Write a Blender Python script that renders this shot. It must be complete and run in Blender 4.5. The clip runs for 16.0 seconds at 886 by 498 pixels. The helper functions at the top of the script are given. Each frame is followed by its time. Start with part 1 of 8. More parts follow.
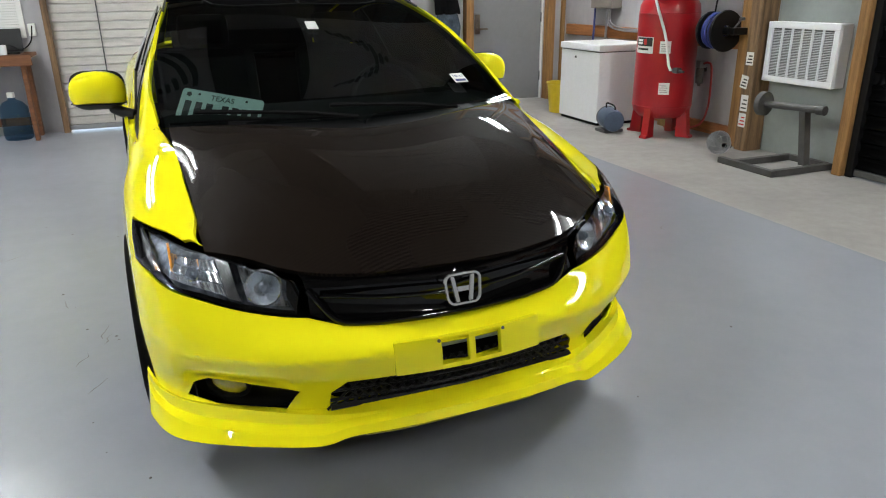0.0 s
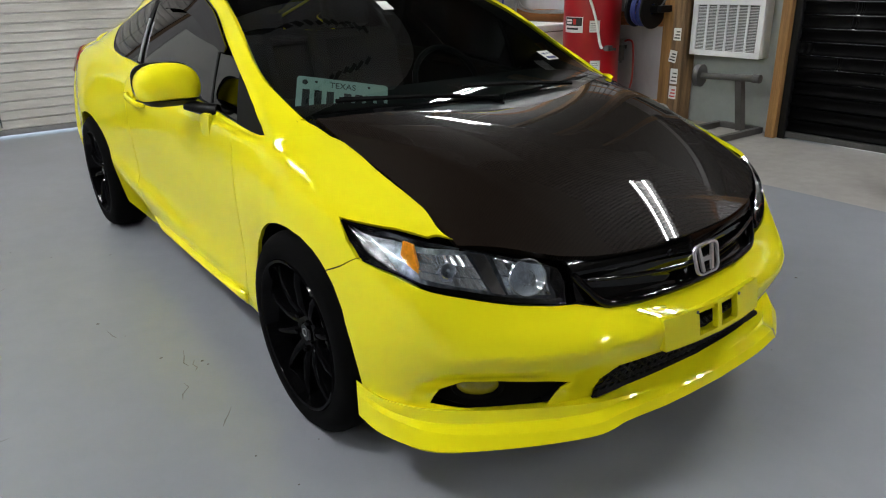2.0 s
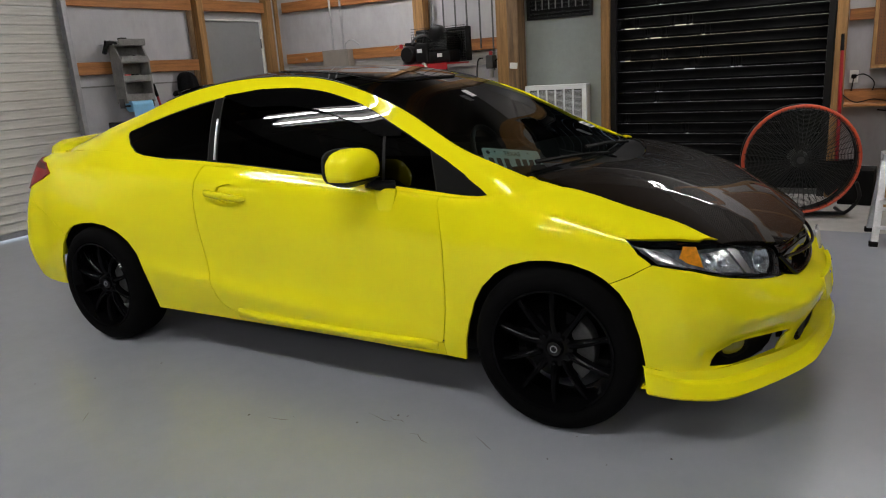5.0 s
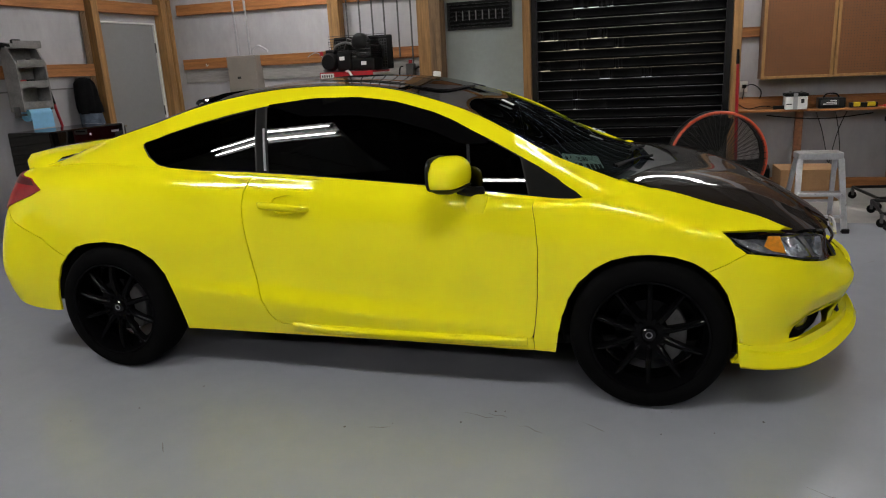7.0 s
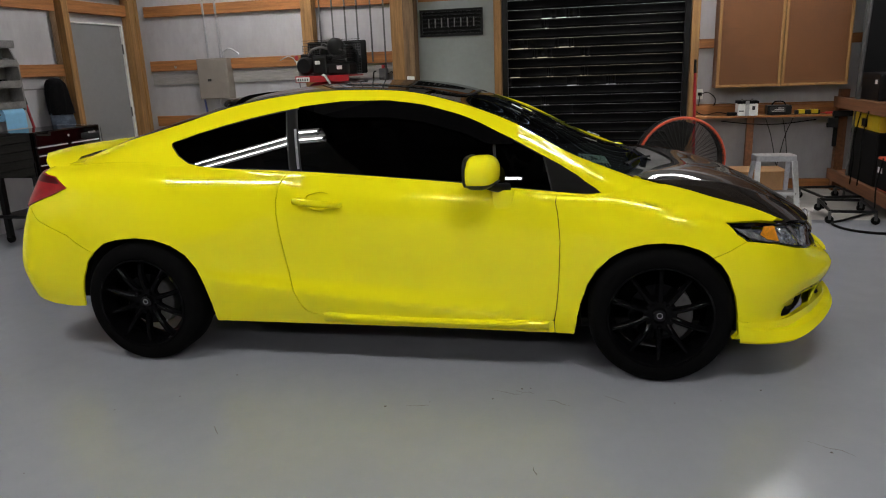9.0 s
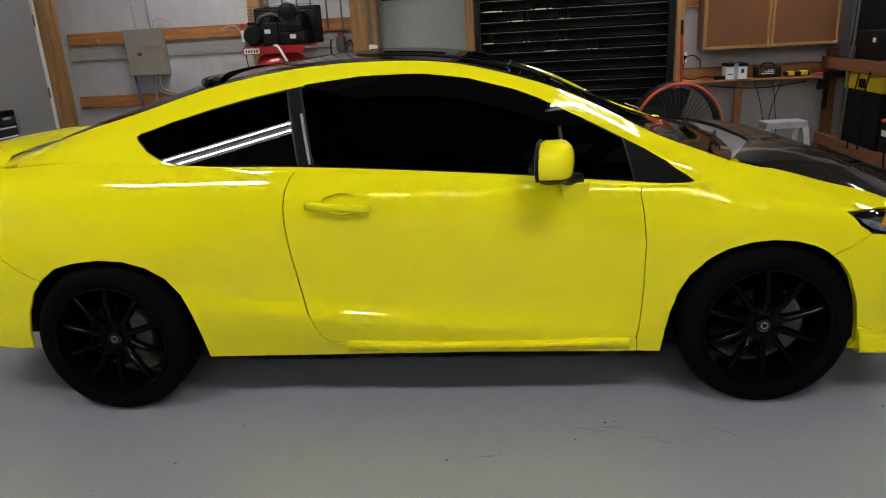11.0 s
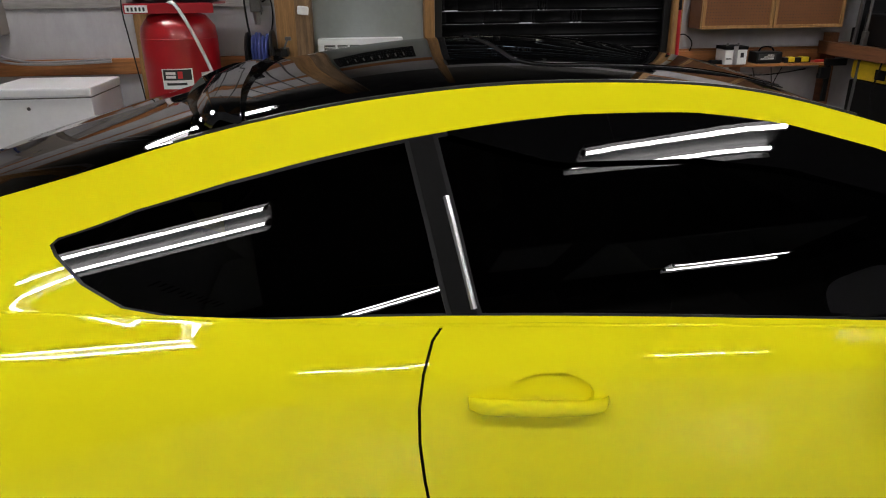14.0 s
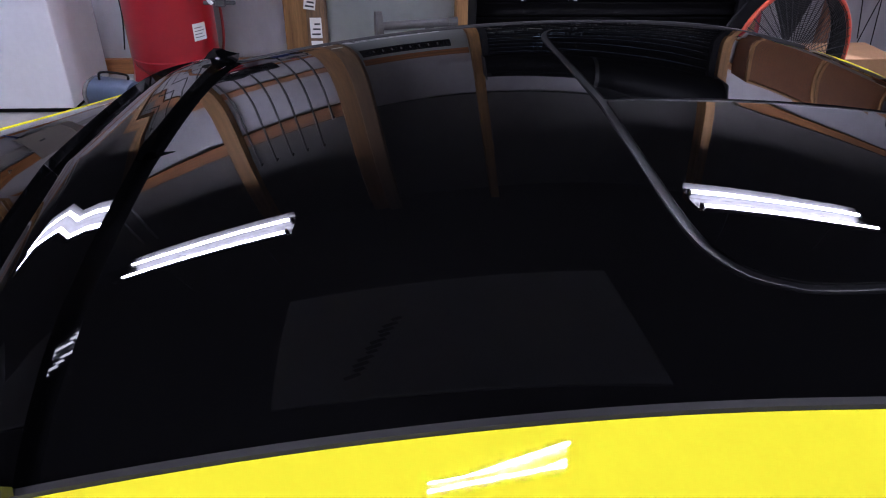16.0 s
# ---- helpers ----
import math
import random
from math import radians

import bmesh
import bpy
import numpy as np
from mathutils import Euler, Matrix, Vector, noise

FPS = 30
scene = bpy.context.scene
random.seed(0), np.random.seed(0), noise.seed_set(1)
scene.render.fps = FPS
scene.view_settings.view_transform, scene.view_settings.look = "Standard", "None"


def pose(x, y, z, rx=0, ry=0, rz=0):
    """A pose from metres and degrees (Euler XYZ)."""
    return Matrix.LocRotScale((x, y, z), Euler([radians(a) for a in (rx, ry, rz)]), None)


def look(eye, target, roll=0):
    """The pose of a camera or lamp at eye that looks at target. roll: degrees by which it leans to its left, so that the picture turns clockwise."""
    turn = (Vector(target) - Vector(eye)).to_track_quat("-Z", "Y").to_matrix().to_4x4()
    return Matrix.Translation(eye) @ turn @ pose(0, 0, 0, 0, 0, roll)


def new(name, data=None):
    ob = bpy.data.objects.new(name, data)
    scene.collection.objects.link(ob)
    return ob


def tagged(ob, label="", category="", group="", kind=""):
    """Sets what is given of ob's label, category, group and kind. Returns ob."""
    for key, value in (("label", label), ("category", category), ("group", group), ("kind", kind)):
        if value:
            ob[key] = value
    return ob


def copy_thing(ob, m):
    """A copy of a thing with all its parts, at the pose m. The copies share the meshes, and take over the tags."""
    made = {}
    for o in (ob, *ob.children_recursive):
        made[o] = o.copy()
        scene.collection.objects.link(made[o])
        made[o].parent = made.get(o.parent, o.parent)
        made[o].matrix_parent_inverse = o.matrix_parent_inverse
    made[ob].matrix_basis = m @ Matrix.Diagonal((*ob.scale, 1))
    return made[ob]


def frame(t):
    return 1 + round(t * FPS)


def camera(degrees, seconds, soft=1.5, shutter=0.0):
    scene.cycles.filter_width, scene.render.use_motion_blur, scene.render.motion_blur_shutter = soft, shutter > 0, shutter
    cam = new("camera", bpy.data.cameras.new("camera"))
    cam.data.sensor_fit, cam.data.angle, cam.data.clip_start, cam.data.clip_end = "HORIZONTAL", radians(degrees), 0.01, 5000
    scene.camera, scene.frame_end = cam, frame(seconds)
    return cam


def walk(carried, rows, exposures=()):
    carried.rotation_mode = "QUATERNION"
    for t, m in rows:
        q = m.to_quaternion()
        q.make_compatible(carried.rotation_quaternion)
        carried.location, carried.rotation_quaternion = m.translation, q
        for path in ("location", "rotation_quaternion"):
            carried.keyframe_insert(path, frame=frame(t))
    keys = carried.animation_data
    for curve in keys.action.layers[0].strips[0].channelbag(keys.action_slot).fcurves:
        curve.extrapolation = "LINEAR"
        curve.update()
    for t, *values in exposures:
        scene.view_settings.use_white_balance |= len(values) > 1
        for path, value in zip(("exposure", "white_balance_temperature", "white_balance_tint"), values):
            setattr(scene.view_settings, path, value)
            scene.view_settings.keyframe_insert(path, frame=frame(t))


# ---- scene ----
cam = camera(64.4, 16.0, soft=1.1)
PATH = [
    (0, (0.146, -2.421, 1.371), (0.833, -0.672, 0.685), -0.7),
    (0.5, (-0.072, -2.307, 1.340), (0.666, -0.563, 0.694), 0.2),
    (1, (-0.306, -2.194, 1.345), (0.555, -0.523, 0.661), -1.3),
    (1.5, (-0.501, -2.026, 1.314), (0.448, -0.427, 0.575), -1.5),
    (2, (-0.753, -1.852, 1.344), (0.311, -0.32, 0.624), -1.5),
    (2.5, (-1.041, -1.742, 1.345), (0.167, -0.276, 0.718), -2.5),
    (3, (-1.301, -1.636, 1.351), (0.003, -0.254, 0.726), -2.1),
    (3.5, (-1.529, -1.442, 1.332), (-0.121, -0.15, 0.742), -1.7),
    (6, (-2.707, -0.603, 1.433), (-0.945, 0.202, 0.934), -3.1),
    (6.5, (-2.811, -0.35, 1.453), (-1.002, 0.329, 0.936), -1.7),
    (7, (-2.834, -0.046, 1.456), (-0.994, 0.551, 0.945), -3.0),
    (7.5, (-2.894, 0.124, 1.484), (-1.04, 0.673, 0.972), -2.8),
    (8, (-3.06, 0.228, 1.488), (-1.164, 0.639, 1.001), -3.0),
    (8.5, (-3.179, 0.257, 1.487), (-1.286, 0.665, 0.986), -2.5),
    (9, (-3.195, 0.289, 1.483), (-1.308, 0.716, 0.977), -2.2),
    (11.5, (-2.391, 1.149, 1.489), (-0.494, 1.335, 0.882), -2.9),
    (12, (-2.194, 1.409, 1.502), (-0.295, 1.586, 0.899), -2.0),
    (12.5, (-2.023, 1.713, 1.508), (-0.127, 1.82, 0.881), -2.4),
    (13, (-1.794, 1.852, 1.534), (0.092, 1.793, 0.87), -1.7),
    (13.5, (-1.413, 1.864, 1.546), (0.469, 1.771, 0.877), -3.3),
    (14, (-1.09, 1.901, 1.566), (0.768, 1.723, 0.848), -0.6),
    (14.5, (-0.796, 1.904, 1.621), (1.037, 1.643, 0.848), -0.4),
    (15, (-0.505, 1.850, 1.660), (1.263, 1.698, 0.86), 1.2),
    (15.5, (-0.318, 1.812, 1.718), (1.414, 1.674, 0.727), 2.1),
    (16, (-0.101, 1.870, 1.735), (1.590, 1.753, 0.672), 0.9),
]
walk(cam, [(t, look(eye, target, roll)) for t, eye, target, roll in PATH], exposures=[(0, 0.97, 6200, 6), (1, 0.85, 6200, 6), (2.5, 0.4, 6300, 8), (3.5, 0.2, 6400, 9), (6, 0.13, 6500, 10), (12, 0.11, 6500, 10), (13.3, 0.0, 6500, 11), (14.5, 0.18, 6350, 17), (15, 0.55, 5750, 24), (16, 0.62, 5400, 30)])
# ---- world and lamps ----
world = bpy.data.worlds.new("world")
scene.world = world
world.use_nodes = True
wn = world.node_tree
sky = wn.nodes.new("ShaderNodeTexSky")
sky.sky_type = "NISHITA"
sky.sun_disc = False
sky.sun_elevation, sky.sun_rotation = radians(50), radians(45)
wn.links.new(sky.outputs[0], wn.nodes["Background"].inputs[0])
wn.nodes["Background"].inputs[1].default_value = 0.1
sun = bpy.data.objects.new("sun", bpy.data.lights.new("sun", "SUN"))
scene.collection.objects.link(sun)
sun.data.energy, sun.data.angle, sun.data.color = 4.0, radians(0.5), (1.0, 0.96, 0.9)
sun.rotation_euler = Vector((-0.45, -0.45, -0.77)).to_track_quat("-Z", "Y").to_euler()
TUBE_POWER = 136.0

# ---- materials ----
def mat(name, color, rough=0.5, metal=0.0, coat=0.0, var=0.0, scale=4.0, bump=0.0, bscale=60.0, stretch=(1, 1, 1), rvar=0.0,
        stain=None, stain_scale=1.5, stain_amount=0.5, coat_rough=0.03, spec=0.5, emit=None, power=0.0, coords="Object"):
    """A principled material with variation at two scales and a fine relief."""
    m = bpy.data.materials.new(name)
    m.use_nodes = True
    nt = m.node_tree
    p = nt.nodes["Principled BSDF"]
    p.inputs["Base Color"].default_value = (*color, 1)
    p.inputs["Roughness"].default_value = rough
    p.inputs["Metallic"].default_value = metal
    p.inputs["Coat Weight"].default_value = coat
    p.inputs["Coat Roughness"].default_value = coat_rough
    p.inputs["Specular IOR Level"].default_value = spec
    if emit:
        p.inputs["Emission Color"].default_value = (*emit, 1)
        p.inputs["Emission Strength"].default_value = power
    if not (var or bump or rvar or stain):
        return m
    tc = nt.nodes.new("ShaderNodeTexCoord")
    mp = nt.nodes.new("ShaderNodeMapping")
    mp.inputs["Scale"].default_value = stretch
    nt.links.new(tc.outputs[coords], mp.inputs["Vector"])

    def noise_node(s, detail=6.0, rough_=0.6):
        n = nt.nodes.new("ShaderNodeTexNoise")
        n.inputs["Scale"].default_value, n.inputs["Detail"].default_value = s, detail
        n.inputs["Roughness"].default_value = rough_
        nt.links.new(mp.outputs[0], n.inputs["Vector"])
        return n.outputs["Fac"]

    def ranged(fac, lo, hi, a=0.3, b=0.7):
        r = nt.nodes.new("ShaderNodeMapRange")
        r.inputs["From Min"].default_value, r.inputs["From Max"].default_value = a, b
        r.inputs["To Min"].default_value, r.inputs["To Max"].default_value = lo, hi
        nt.links.new(fac, r.inputs["Value"])
        return r.outputs[0]

    col = None
    if var:
        mul = nt.nodes.new("ShaderNodeMixRGB")
        mul.blend_type = "MULTIPLY"
        mul.inputs[0].default_value = 1.0
        mul.inputs[1].default_value = (*color, 1)
        comb = nt.nodes.new("ShaderNodeCombineColor")
        big, small = ranged(noise_node(scale), 1 - var, 1 + var), ranged(noise_node(scale * 9), 1 - var * 0.6, 1 + var * 0.6)
        both = nt.nodes.new("ShaderNodeMath")
        both.operation = "MULTIPLY"
        nt.links.new(big, both.inputs[0])
        nt.links.new(small, both.inputs[1])
        for i in range(3):
            nt.links.new(both.outputs[0], comb.inputs[i])
        nt.links.new(comb.outputs[0], mul.inputs[2])
        col = mul.outputs[0]
    if stain:
        mx = nt.nodes.new("ShaderNodeMixRGB")
        if col:
            nt.links.new(col, mx.inputs[1])
        else:
            mx.inputs[1].default_value = (*color, 1)
        mx.inputs[2].default_value = (*stain, 1)
        nt.links.new(ranged(noise_node(stain_scale, 8.0, 0.7), 0.0, stain_amount, 0.5, 0.72), mx.inputs[0])
        col = mx.outputs[0]
    if col:
        nt.links.new(col, p.inputs["Base Color"])
    if rvar:
        nt.links.new(ranged(noise_node(scale * 2.3), max(rough - rvar, 0.02), rough + rvar), p.inputs["Roughness"])
    if bump:
        b = nt.nodes.new("ShaderNodeBump")
        b.inputs["Strength"].default_value, b.inputs["Distance"].default_value = bump, 0.004
        nt.links.new(noise_node(bscale, 4.0), b.inputs["Height"])
        nt.links.new(b.outputs[0], p.inputs["Normal"])
    return m


def wood(name, color, axis="z", var=0.35):
    """Sawn timber with grain along one axis."""
    s = {"x": (1.2, 22, 22), "y": (22, 1.2, 22), "z": (22, 22, 1.2)}[axis]
    return mat(name, color, rough=0.7, var=var, scale=1.3, bump=0.35, bscale=9, stretch=s, stain=tuple(c * 0.45 for c in color), stain_scale=1.0, stain_amount=0.5)


def tint_glass(name, tint, rough=0.0, least=0.045):
    """A pane: coloured see-through film with a mirror-like surface by Fresnel."""
    m = bpy.data.materials.new(name)
    m.use_nodes = True
    nt = m.node_tree
    nt.nodes.remove(nt.nodes["Principled BSDF"])
    out = nt.nodes["Material Output"]
    tr, gl, mix, fr = (nt.nodes.new("ShaderNode" + k) for k in ("BsdfTransparent", "BsdfGlossy", "MixShader", "LayerWeight"))
    tr.inputs[0].default_value = (*tint, 1)
    gl.inputs["Roughness"].default_value = rough
    fr.inputs[0].default_value = 0.5
    power, part_ = nt.nodes.new("ShaderNodeMath"), nt.nodes.new("ShaderNodeMath")
    power.operation, part_.operation = "POWER", "MULTIPLY_ADD"
    power.inputs[1].default_value = 5.0
    part_.inputs[1].default_value, part_.inputs[2].default_value = 1.0 - least, least
    nt.links.new(fr.outputs["Facing"], power.inputs[0])
    nt.links.new(power.outputs[0], part_.inputs[0])
    nt.links.new(part_.outputs[0], mix.inputs[0])
    nt.links.new(tr.outputs[0], mix.inputs[1])
    nt.links.new(gl.outputs[0], mix.inputs[2])
    nt.links.new(mix.outputs[0], out.inputs[0])
    return m


def carbon_weave(name):
    """Twill carbon cloth under a clear coat: two brown-black threads in a fine diagonal pattern."""
    m = mat(name, (0.013, 0.010, 0.008), rough=0.5, coat=0.65, coat_rough=0.02, spec=0.03)
    nt = m.node_tree
    p = nt.nodes["Principled BSDF"]
    tc, mp, ck, mx = (nt.nodes.new("ShaderNode" + k) for k in ("TexCoord", "Mapping", "TexChecker", "MixRGB"))
    mp.inputs["Rotation"].default_value = (0, 0, radians(45))
    ck.inputs["Scale"].default_value = 300
    ck.inputs[1].default_value, ck.inputs[2].default_value = (0.017, 0.0115, 0.0085, 1), (0.010, 0.0075, 0.006, 1)
    nz = nt.nodes.new("ShaderNodeTexNoise")
    nz.inputs["Scale"].default_value = 3.0
    mx.blend_type = "MULTIPLY"
    mx.inputs[0].default_value = 0.6
    nt.links.new(tc.outputs["Object"], mp.inputs[0])
    nt.links.new(mp.outputs[0], ck.inputs[0])
    nt.links.new(tc.outputs["Object"], nz.inputs["Vector"])
    nt.links.new(ck.outputs[0], mx.inputs[1])
    nt.links.new(nz.outputs["Fac"], mx.inputs[2])
    nt.links.new(mx.outputs[0], p.inputs["Base Color"])
    p.inputs["Coat IOR"].default_value = 1.45
    return m


M = {
    "epoxy": mat("grey epoxy floor paint", (0.285, 0.295, 0.33), rough=0.24, var=0.04, scale=0.9, rvar=0.03, bump=0.06, bscale=25),
    "concrete": mat("bare concrete", (0.285, 0.27, 0.255), rough=0.7, var=0.14, scale=1.2, rvar=0.05, bump=0.3, bscale=30, stain=(0.24, 0.23, 0.22), stain_scale=1.4, stain_amount=0.4),
    "insulation": mat("white vinyl insulation facing", (0.37, 0.36, 0.375), rough=0.5, var=0.10, scale=1.2, bump=1.0, bscale=4.5, stretch=(1, 1, 0.45), stain=(0.24, 0.225, 0.22), stain_scale=1.6, stain_amount=0.5),
    "sheet": mat("bare grey board", (0.27, 0.295, 0.285), rough=0.6, var=0.07, scale=2.0, stain=(0.27, 0.27, 0.26), stain_scale=2.5, stain_amount=0.4),
    "ceiling": mat("dark timber and sheet roof", (0.035, 0.031, 0.028), rough=0.6, var=0.08, scale=0.6),
    # dimness of the unseen wall areas, put into their colour
    "dim_wall": mat("dark wall out of view", (0.09, 0.085, 0.08), rough=0.7, var=0.2, scale=0.8),
    "wood_z": wood("upright pine", (0.27, 0.14, 0.045), "z"),
    "wood_y": wood("pine along the wall", (0.29, 0.115, 0.032), "y"),
    "wood_x": wood("pine across the wall", (0.29, 0.115, 0.032), "x"),
    "old_wood": wood("weathered post timber", (0.16, 0.095, 0.045), "z", 0.5),
    "bench_wood": wood("bench timber", (0.15, 0.058, 0.022), "x"),
    "pegboard": mat("brown hardboard", (0.135, 0.048, 0.011), rough=0.6, var=0.12, scale=2.0, bump=0.1),
    "shutter_black": mat("black painted steel slat", (0.0024, 0.0024, 0.0027), rough=0.55, spec=0.05, metal=0.0, var=0.25, scale=3.0, rvar=0.1, stain=(0.010, 0.010, 0.010), stain_scale=4.0, stain_amount=0.4, stretch=(1, 0.3, 3)),
    "shutter_white": mat("off-white painted steel slat", (0.56, 0.54, 0.50), rough=0.5, var=0.12, scale=2.0, rvar=0.1, stain=(0.30, 0.28, 0.25), stain_scale=3.0, stain_amount=0.5, stretch=(0.4, 1, 4)),
    "door_grey": mat("grey painted steel door", (0.21, 0.21, 0.215), rough=0.5, spec=0.3, var=0.05, scale=2.0, stain=(0.17, 0.17, 0.17), stain_scale=2.0, stain_amount=0.3),
    "white_paint": mat("white enamel", (0.75, 0.76, 0.78), rough=0.35, var=0.04, scale=3.0, stain=(0.6, 0.58, 0.55), stain_scale=3.0, stain_amount=0.3),
    "white_trim": mat("white painted trim", (0.74, 0.74, 0.72), rough=0.5, var=0.05, scale=5),
    "paint_yellow": mat("lemon yellow car paint", (0.87, 0.79, 0.008), rough=0.5, coat=1.0, coat_rough=0.012, spec=0.0),
    "carbon": carbon_weave("carbon fibre bonnet cloth"),
    "gloss_black": mat("gloss black paint", (0.002, 0.002, 0.0022), rough=0.5, coat=0.75, coat_rough=0.01, var=0.1, scale=5, spec=0.0),
    "trim_rubber": mat("dull grey black trim rubber", (0.022, 0.021, 0.022), rough=0.5, spec=0.4, var=0.15, scale=20, bump=0.05, bscale=300),
    "satin_black": mat("satin black plastic", (0.005, 0.005, 0.0055), rough=0.42, spec=0.22, var=0.1, scale=20, bump=0.05, bscale=300),
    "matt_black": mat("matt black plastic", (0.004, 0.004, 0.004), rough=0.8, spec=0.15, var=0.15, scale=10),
    "rubber": mat("tyre rubber", (0.0026, 0.0026, 0.0028), rough=0.85, spec=0.05, var=0.2, scale=15, bump=0.15, bscale=120),
    "rim_black": mat("gloss black alloy", (0.002, 0.002, 0.0023), rough=0.5, spec=0.0, coat=0.22, coat_rough=0.03, var=0.1, scale=8),
    "steel": mat("worn steel", (0.42, 0.42, 0.43), rough=0.4, metal=0.9, var=0.15, scale=12, rvar=0.12),
    "dark_steel": mat("dark oily steel", (0.10, 0.10, 0.10), rough=0.5, metal=0.6, var=0.25, scale=9, rvar=0.12),
    "lamp_inner": mat("lamp bowl", (0.24, 0.27, 0.31), rough=0.2, metal=0.5, var=0.6, scale=18, bump=1.0, bscale=30, stretch=(3, 3, 0.6)),
    "scuff": mat("dark scuff on the floor", (0.11, 0.105, 0.10), rough=0.8, var=0.3, scale=40),
    "grey_steel": mat("grey painted steel", (0.06, 0.058, 0.056), rough=0.55, var=0.2, scale=10, bump=0.1),
    "lamp_chrome": mat("bright lamp reflector", (0.84, 0.88, 0.93), rough=0.12, metal=0.78, rvar=0.02, scale=10),
    "chrome": mat("chrome", (0.85, 0.85, 0.87), rough=0.16, metal=1.0, rvar=0.03, scale=10),
    "alu": mat("scuffed aluminium", (0.62, 0.62, 0.64), rough=0.38, metal=0.85, var=0.15, scale=9, rvar=0.12, stain=(0.35, 0.34, 0.38), stain_scale=6, stain_amount=0.5),
    "badge_metal": mat("bright badge metal", (0.82, 0.82, 0.84), rough=0.25, metal=0.7, var=0.05, scale=20),
    "red_paint": mat("red enamel", (0.33, 0.004, 0.010), rough=0.35, coat=0.35, var=0.06, scale=4),
    "orange_paint": mat("orange red enamel", (0.55, 0.075, 0.03), rough=0.4, var=0.08, scale=6),
    "yellow_plastic": mat("yellow plastic", (0.62, 0.45, 0.01), rough=0.45, var=0.1, scale=6),
    "blue_hose": mat("blue rubber hose", (0.014, 0.028, 0.16), rough=0.45, var=0.15, scale=20),
    "blue_grey": mat("slate blue enamel", (0.06, 0.085, 0.13), rough=0.45, var=0.15, scale=8),
    "blue_paper": mat("blue paper towel", (0.22, 0.48, 0.72), rough=0.9, var=0.06, scale=20, bump=0.3, bscale=150),
    "grey_box": mat("taupe enamel box", (0.21, 0.185, 0.16), rough=0.5, var=0.06, scale=6),
    "conduit": mat("galvanised conduit", (0.33, 0.33, 0.34), rough=0.45, metal=0.6, var=0.1, scale=10),
    "label_white": mat("white label", (0.72, 0.72, 0.70), rough=0.5, var=0.05, scale=30),
    "ink": mat("black print", (0.015, 0.015, 0.015), rough=0.5, var=0.1, scale=40),
    "red_print": mat("red print", (0.5, 0.02, 0.02), rough=0.5, var=0.1, scale=40),
    "cardboard": mat("cardboard", (0.34, 0.19, 0.09), rough=0.85, var=0.12, scale=6, bump=0.1),
    "black_cloth": mat("black cloth", (0.004, 0.004, 0.0045), rough=0.95, spec=0.1, var=0.3, scale=15, bump=0.6, bscale=60),
    "lens_clear": tint_glass("clear lamp cover", (0.93, 0.94, 0.95)),
    "lens_wine": mat("dark red lamp lens", (0.06, 0.001, 0.003), rough=0.35, spec=0.15, coat=0.9, var=0.2, scale=25),
    "denim": mat("faded denim", (0.075, 0.095, 0.125), rough=0.9, spec=0.1, var=0.4, scale=9, bump=0.5, bscale=70),
    "lens_red": mat("red lamp lens", (0.27, 0.002, 0.006), rough=0.35, spec=0.15, coat=0.9, var=0.25, scale=25),
    "lens_amber": mat("amber reflector", (0.95, 0.34, 0.012), rough=0.4, coat=0.3, var=0.25, scale=60),
    "lens_yellow": mat("yellow fog lens", (0.32, 0.28, 0.015), rough=0.2, coat=1.0, var=0.15, scale=40),
    "beam_foam": mat("pale bumper foam", (0.42, 0.46, 0.40), rough=0.8, var=0.15, scale=8, bump=0.2, bscale=30),
    "reflector": mat("lamp reflector", (0.62, 0.63, 0.65), rough=0.18, metal=0.75, var=0.6, scale=9, bump=0.5, bscale=22, stretch=(4, 4, 0.8)),
    "glass_dark": tint_glass("limousine tint", (0.02, 0.02, 0.022)),
    "glass_front": tint_glass("tinted windscreen", (0.42, 0.49, 0.48), least=0.085),
    "jug": tint_glass("blue water bottle plastic", (0.45, 0.62, 0.75), 0.06),
    "plate": mat("pale green plate", (0.60, 0.78, 0.70), rough=0.4, var=0.04, scale=30),
    "tube": mat("fluorescent tube", (0.9, 0.9, 0.9), emit=(1.0, 0.98, 0.95), power=TUBE_POWER),
    "fixture": mat("grey lamp housing", (0.035, 0.035, 0.035), rough=0.4, var=0.04, scale=5),
    "seat_cloth": mat("dark seat cloth", (0.012, 0.012, 0.013), rough=0.9, var=0.2, scale=20, bump=0.3, bscale=150),
    "mesh_black": mat("black mesh wire", (0.01, 0.01, 0.01), rough=0.5, var=0.1, scale=20),
    "copper_red": mat("red rubber line", (0.35, 0.03, 0.025), rough=0.5, var=0.1, scale=20),
    "grey_board": mat("weathered grey board", (0.24, 0.225, 0.215), rough=0.8, var=0.3, scale=3, bump=0.3, bscale=12, stretch=(1, 0.3, 4)),
    "ceiling_facing": mat("grey white roof insulation facing", (0.38, 0.372, 0.368), rough=0.6, var=0.08, scale=0.8, bump=0.6, bscale=3),
    "bronze": mat("worn bronze", (0.16, 0.13, 0.10), rough=0.35, metal=0.8, var=0.2, scale=20),
    "lead": mat("dusty weathered board", (0.17, 0.165, 0.16), rough=0.75, var=0.3, scale=8, stain=(0.07, 0.065, 0.06), stain_scale=6, stain_amount=0.6),
}

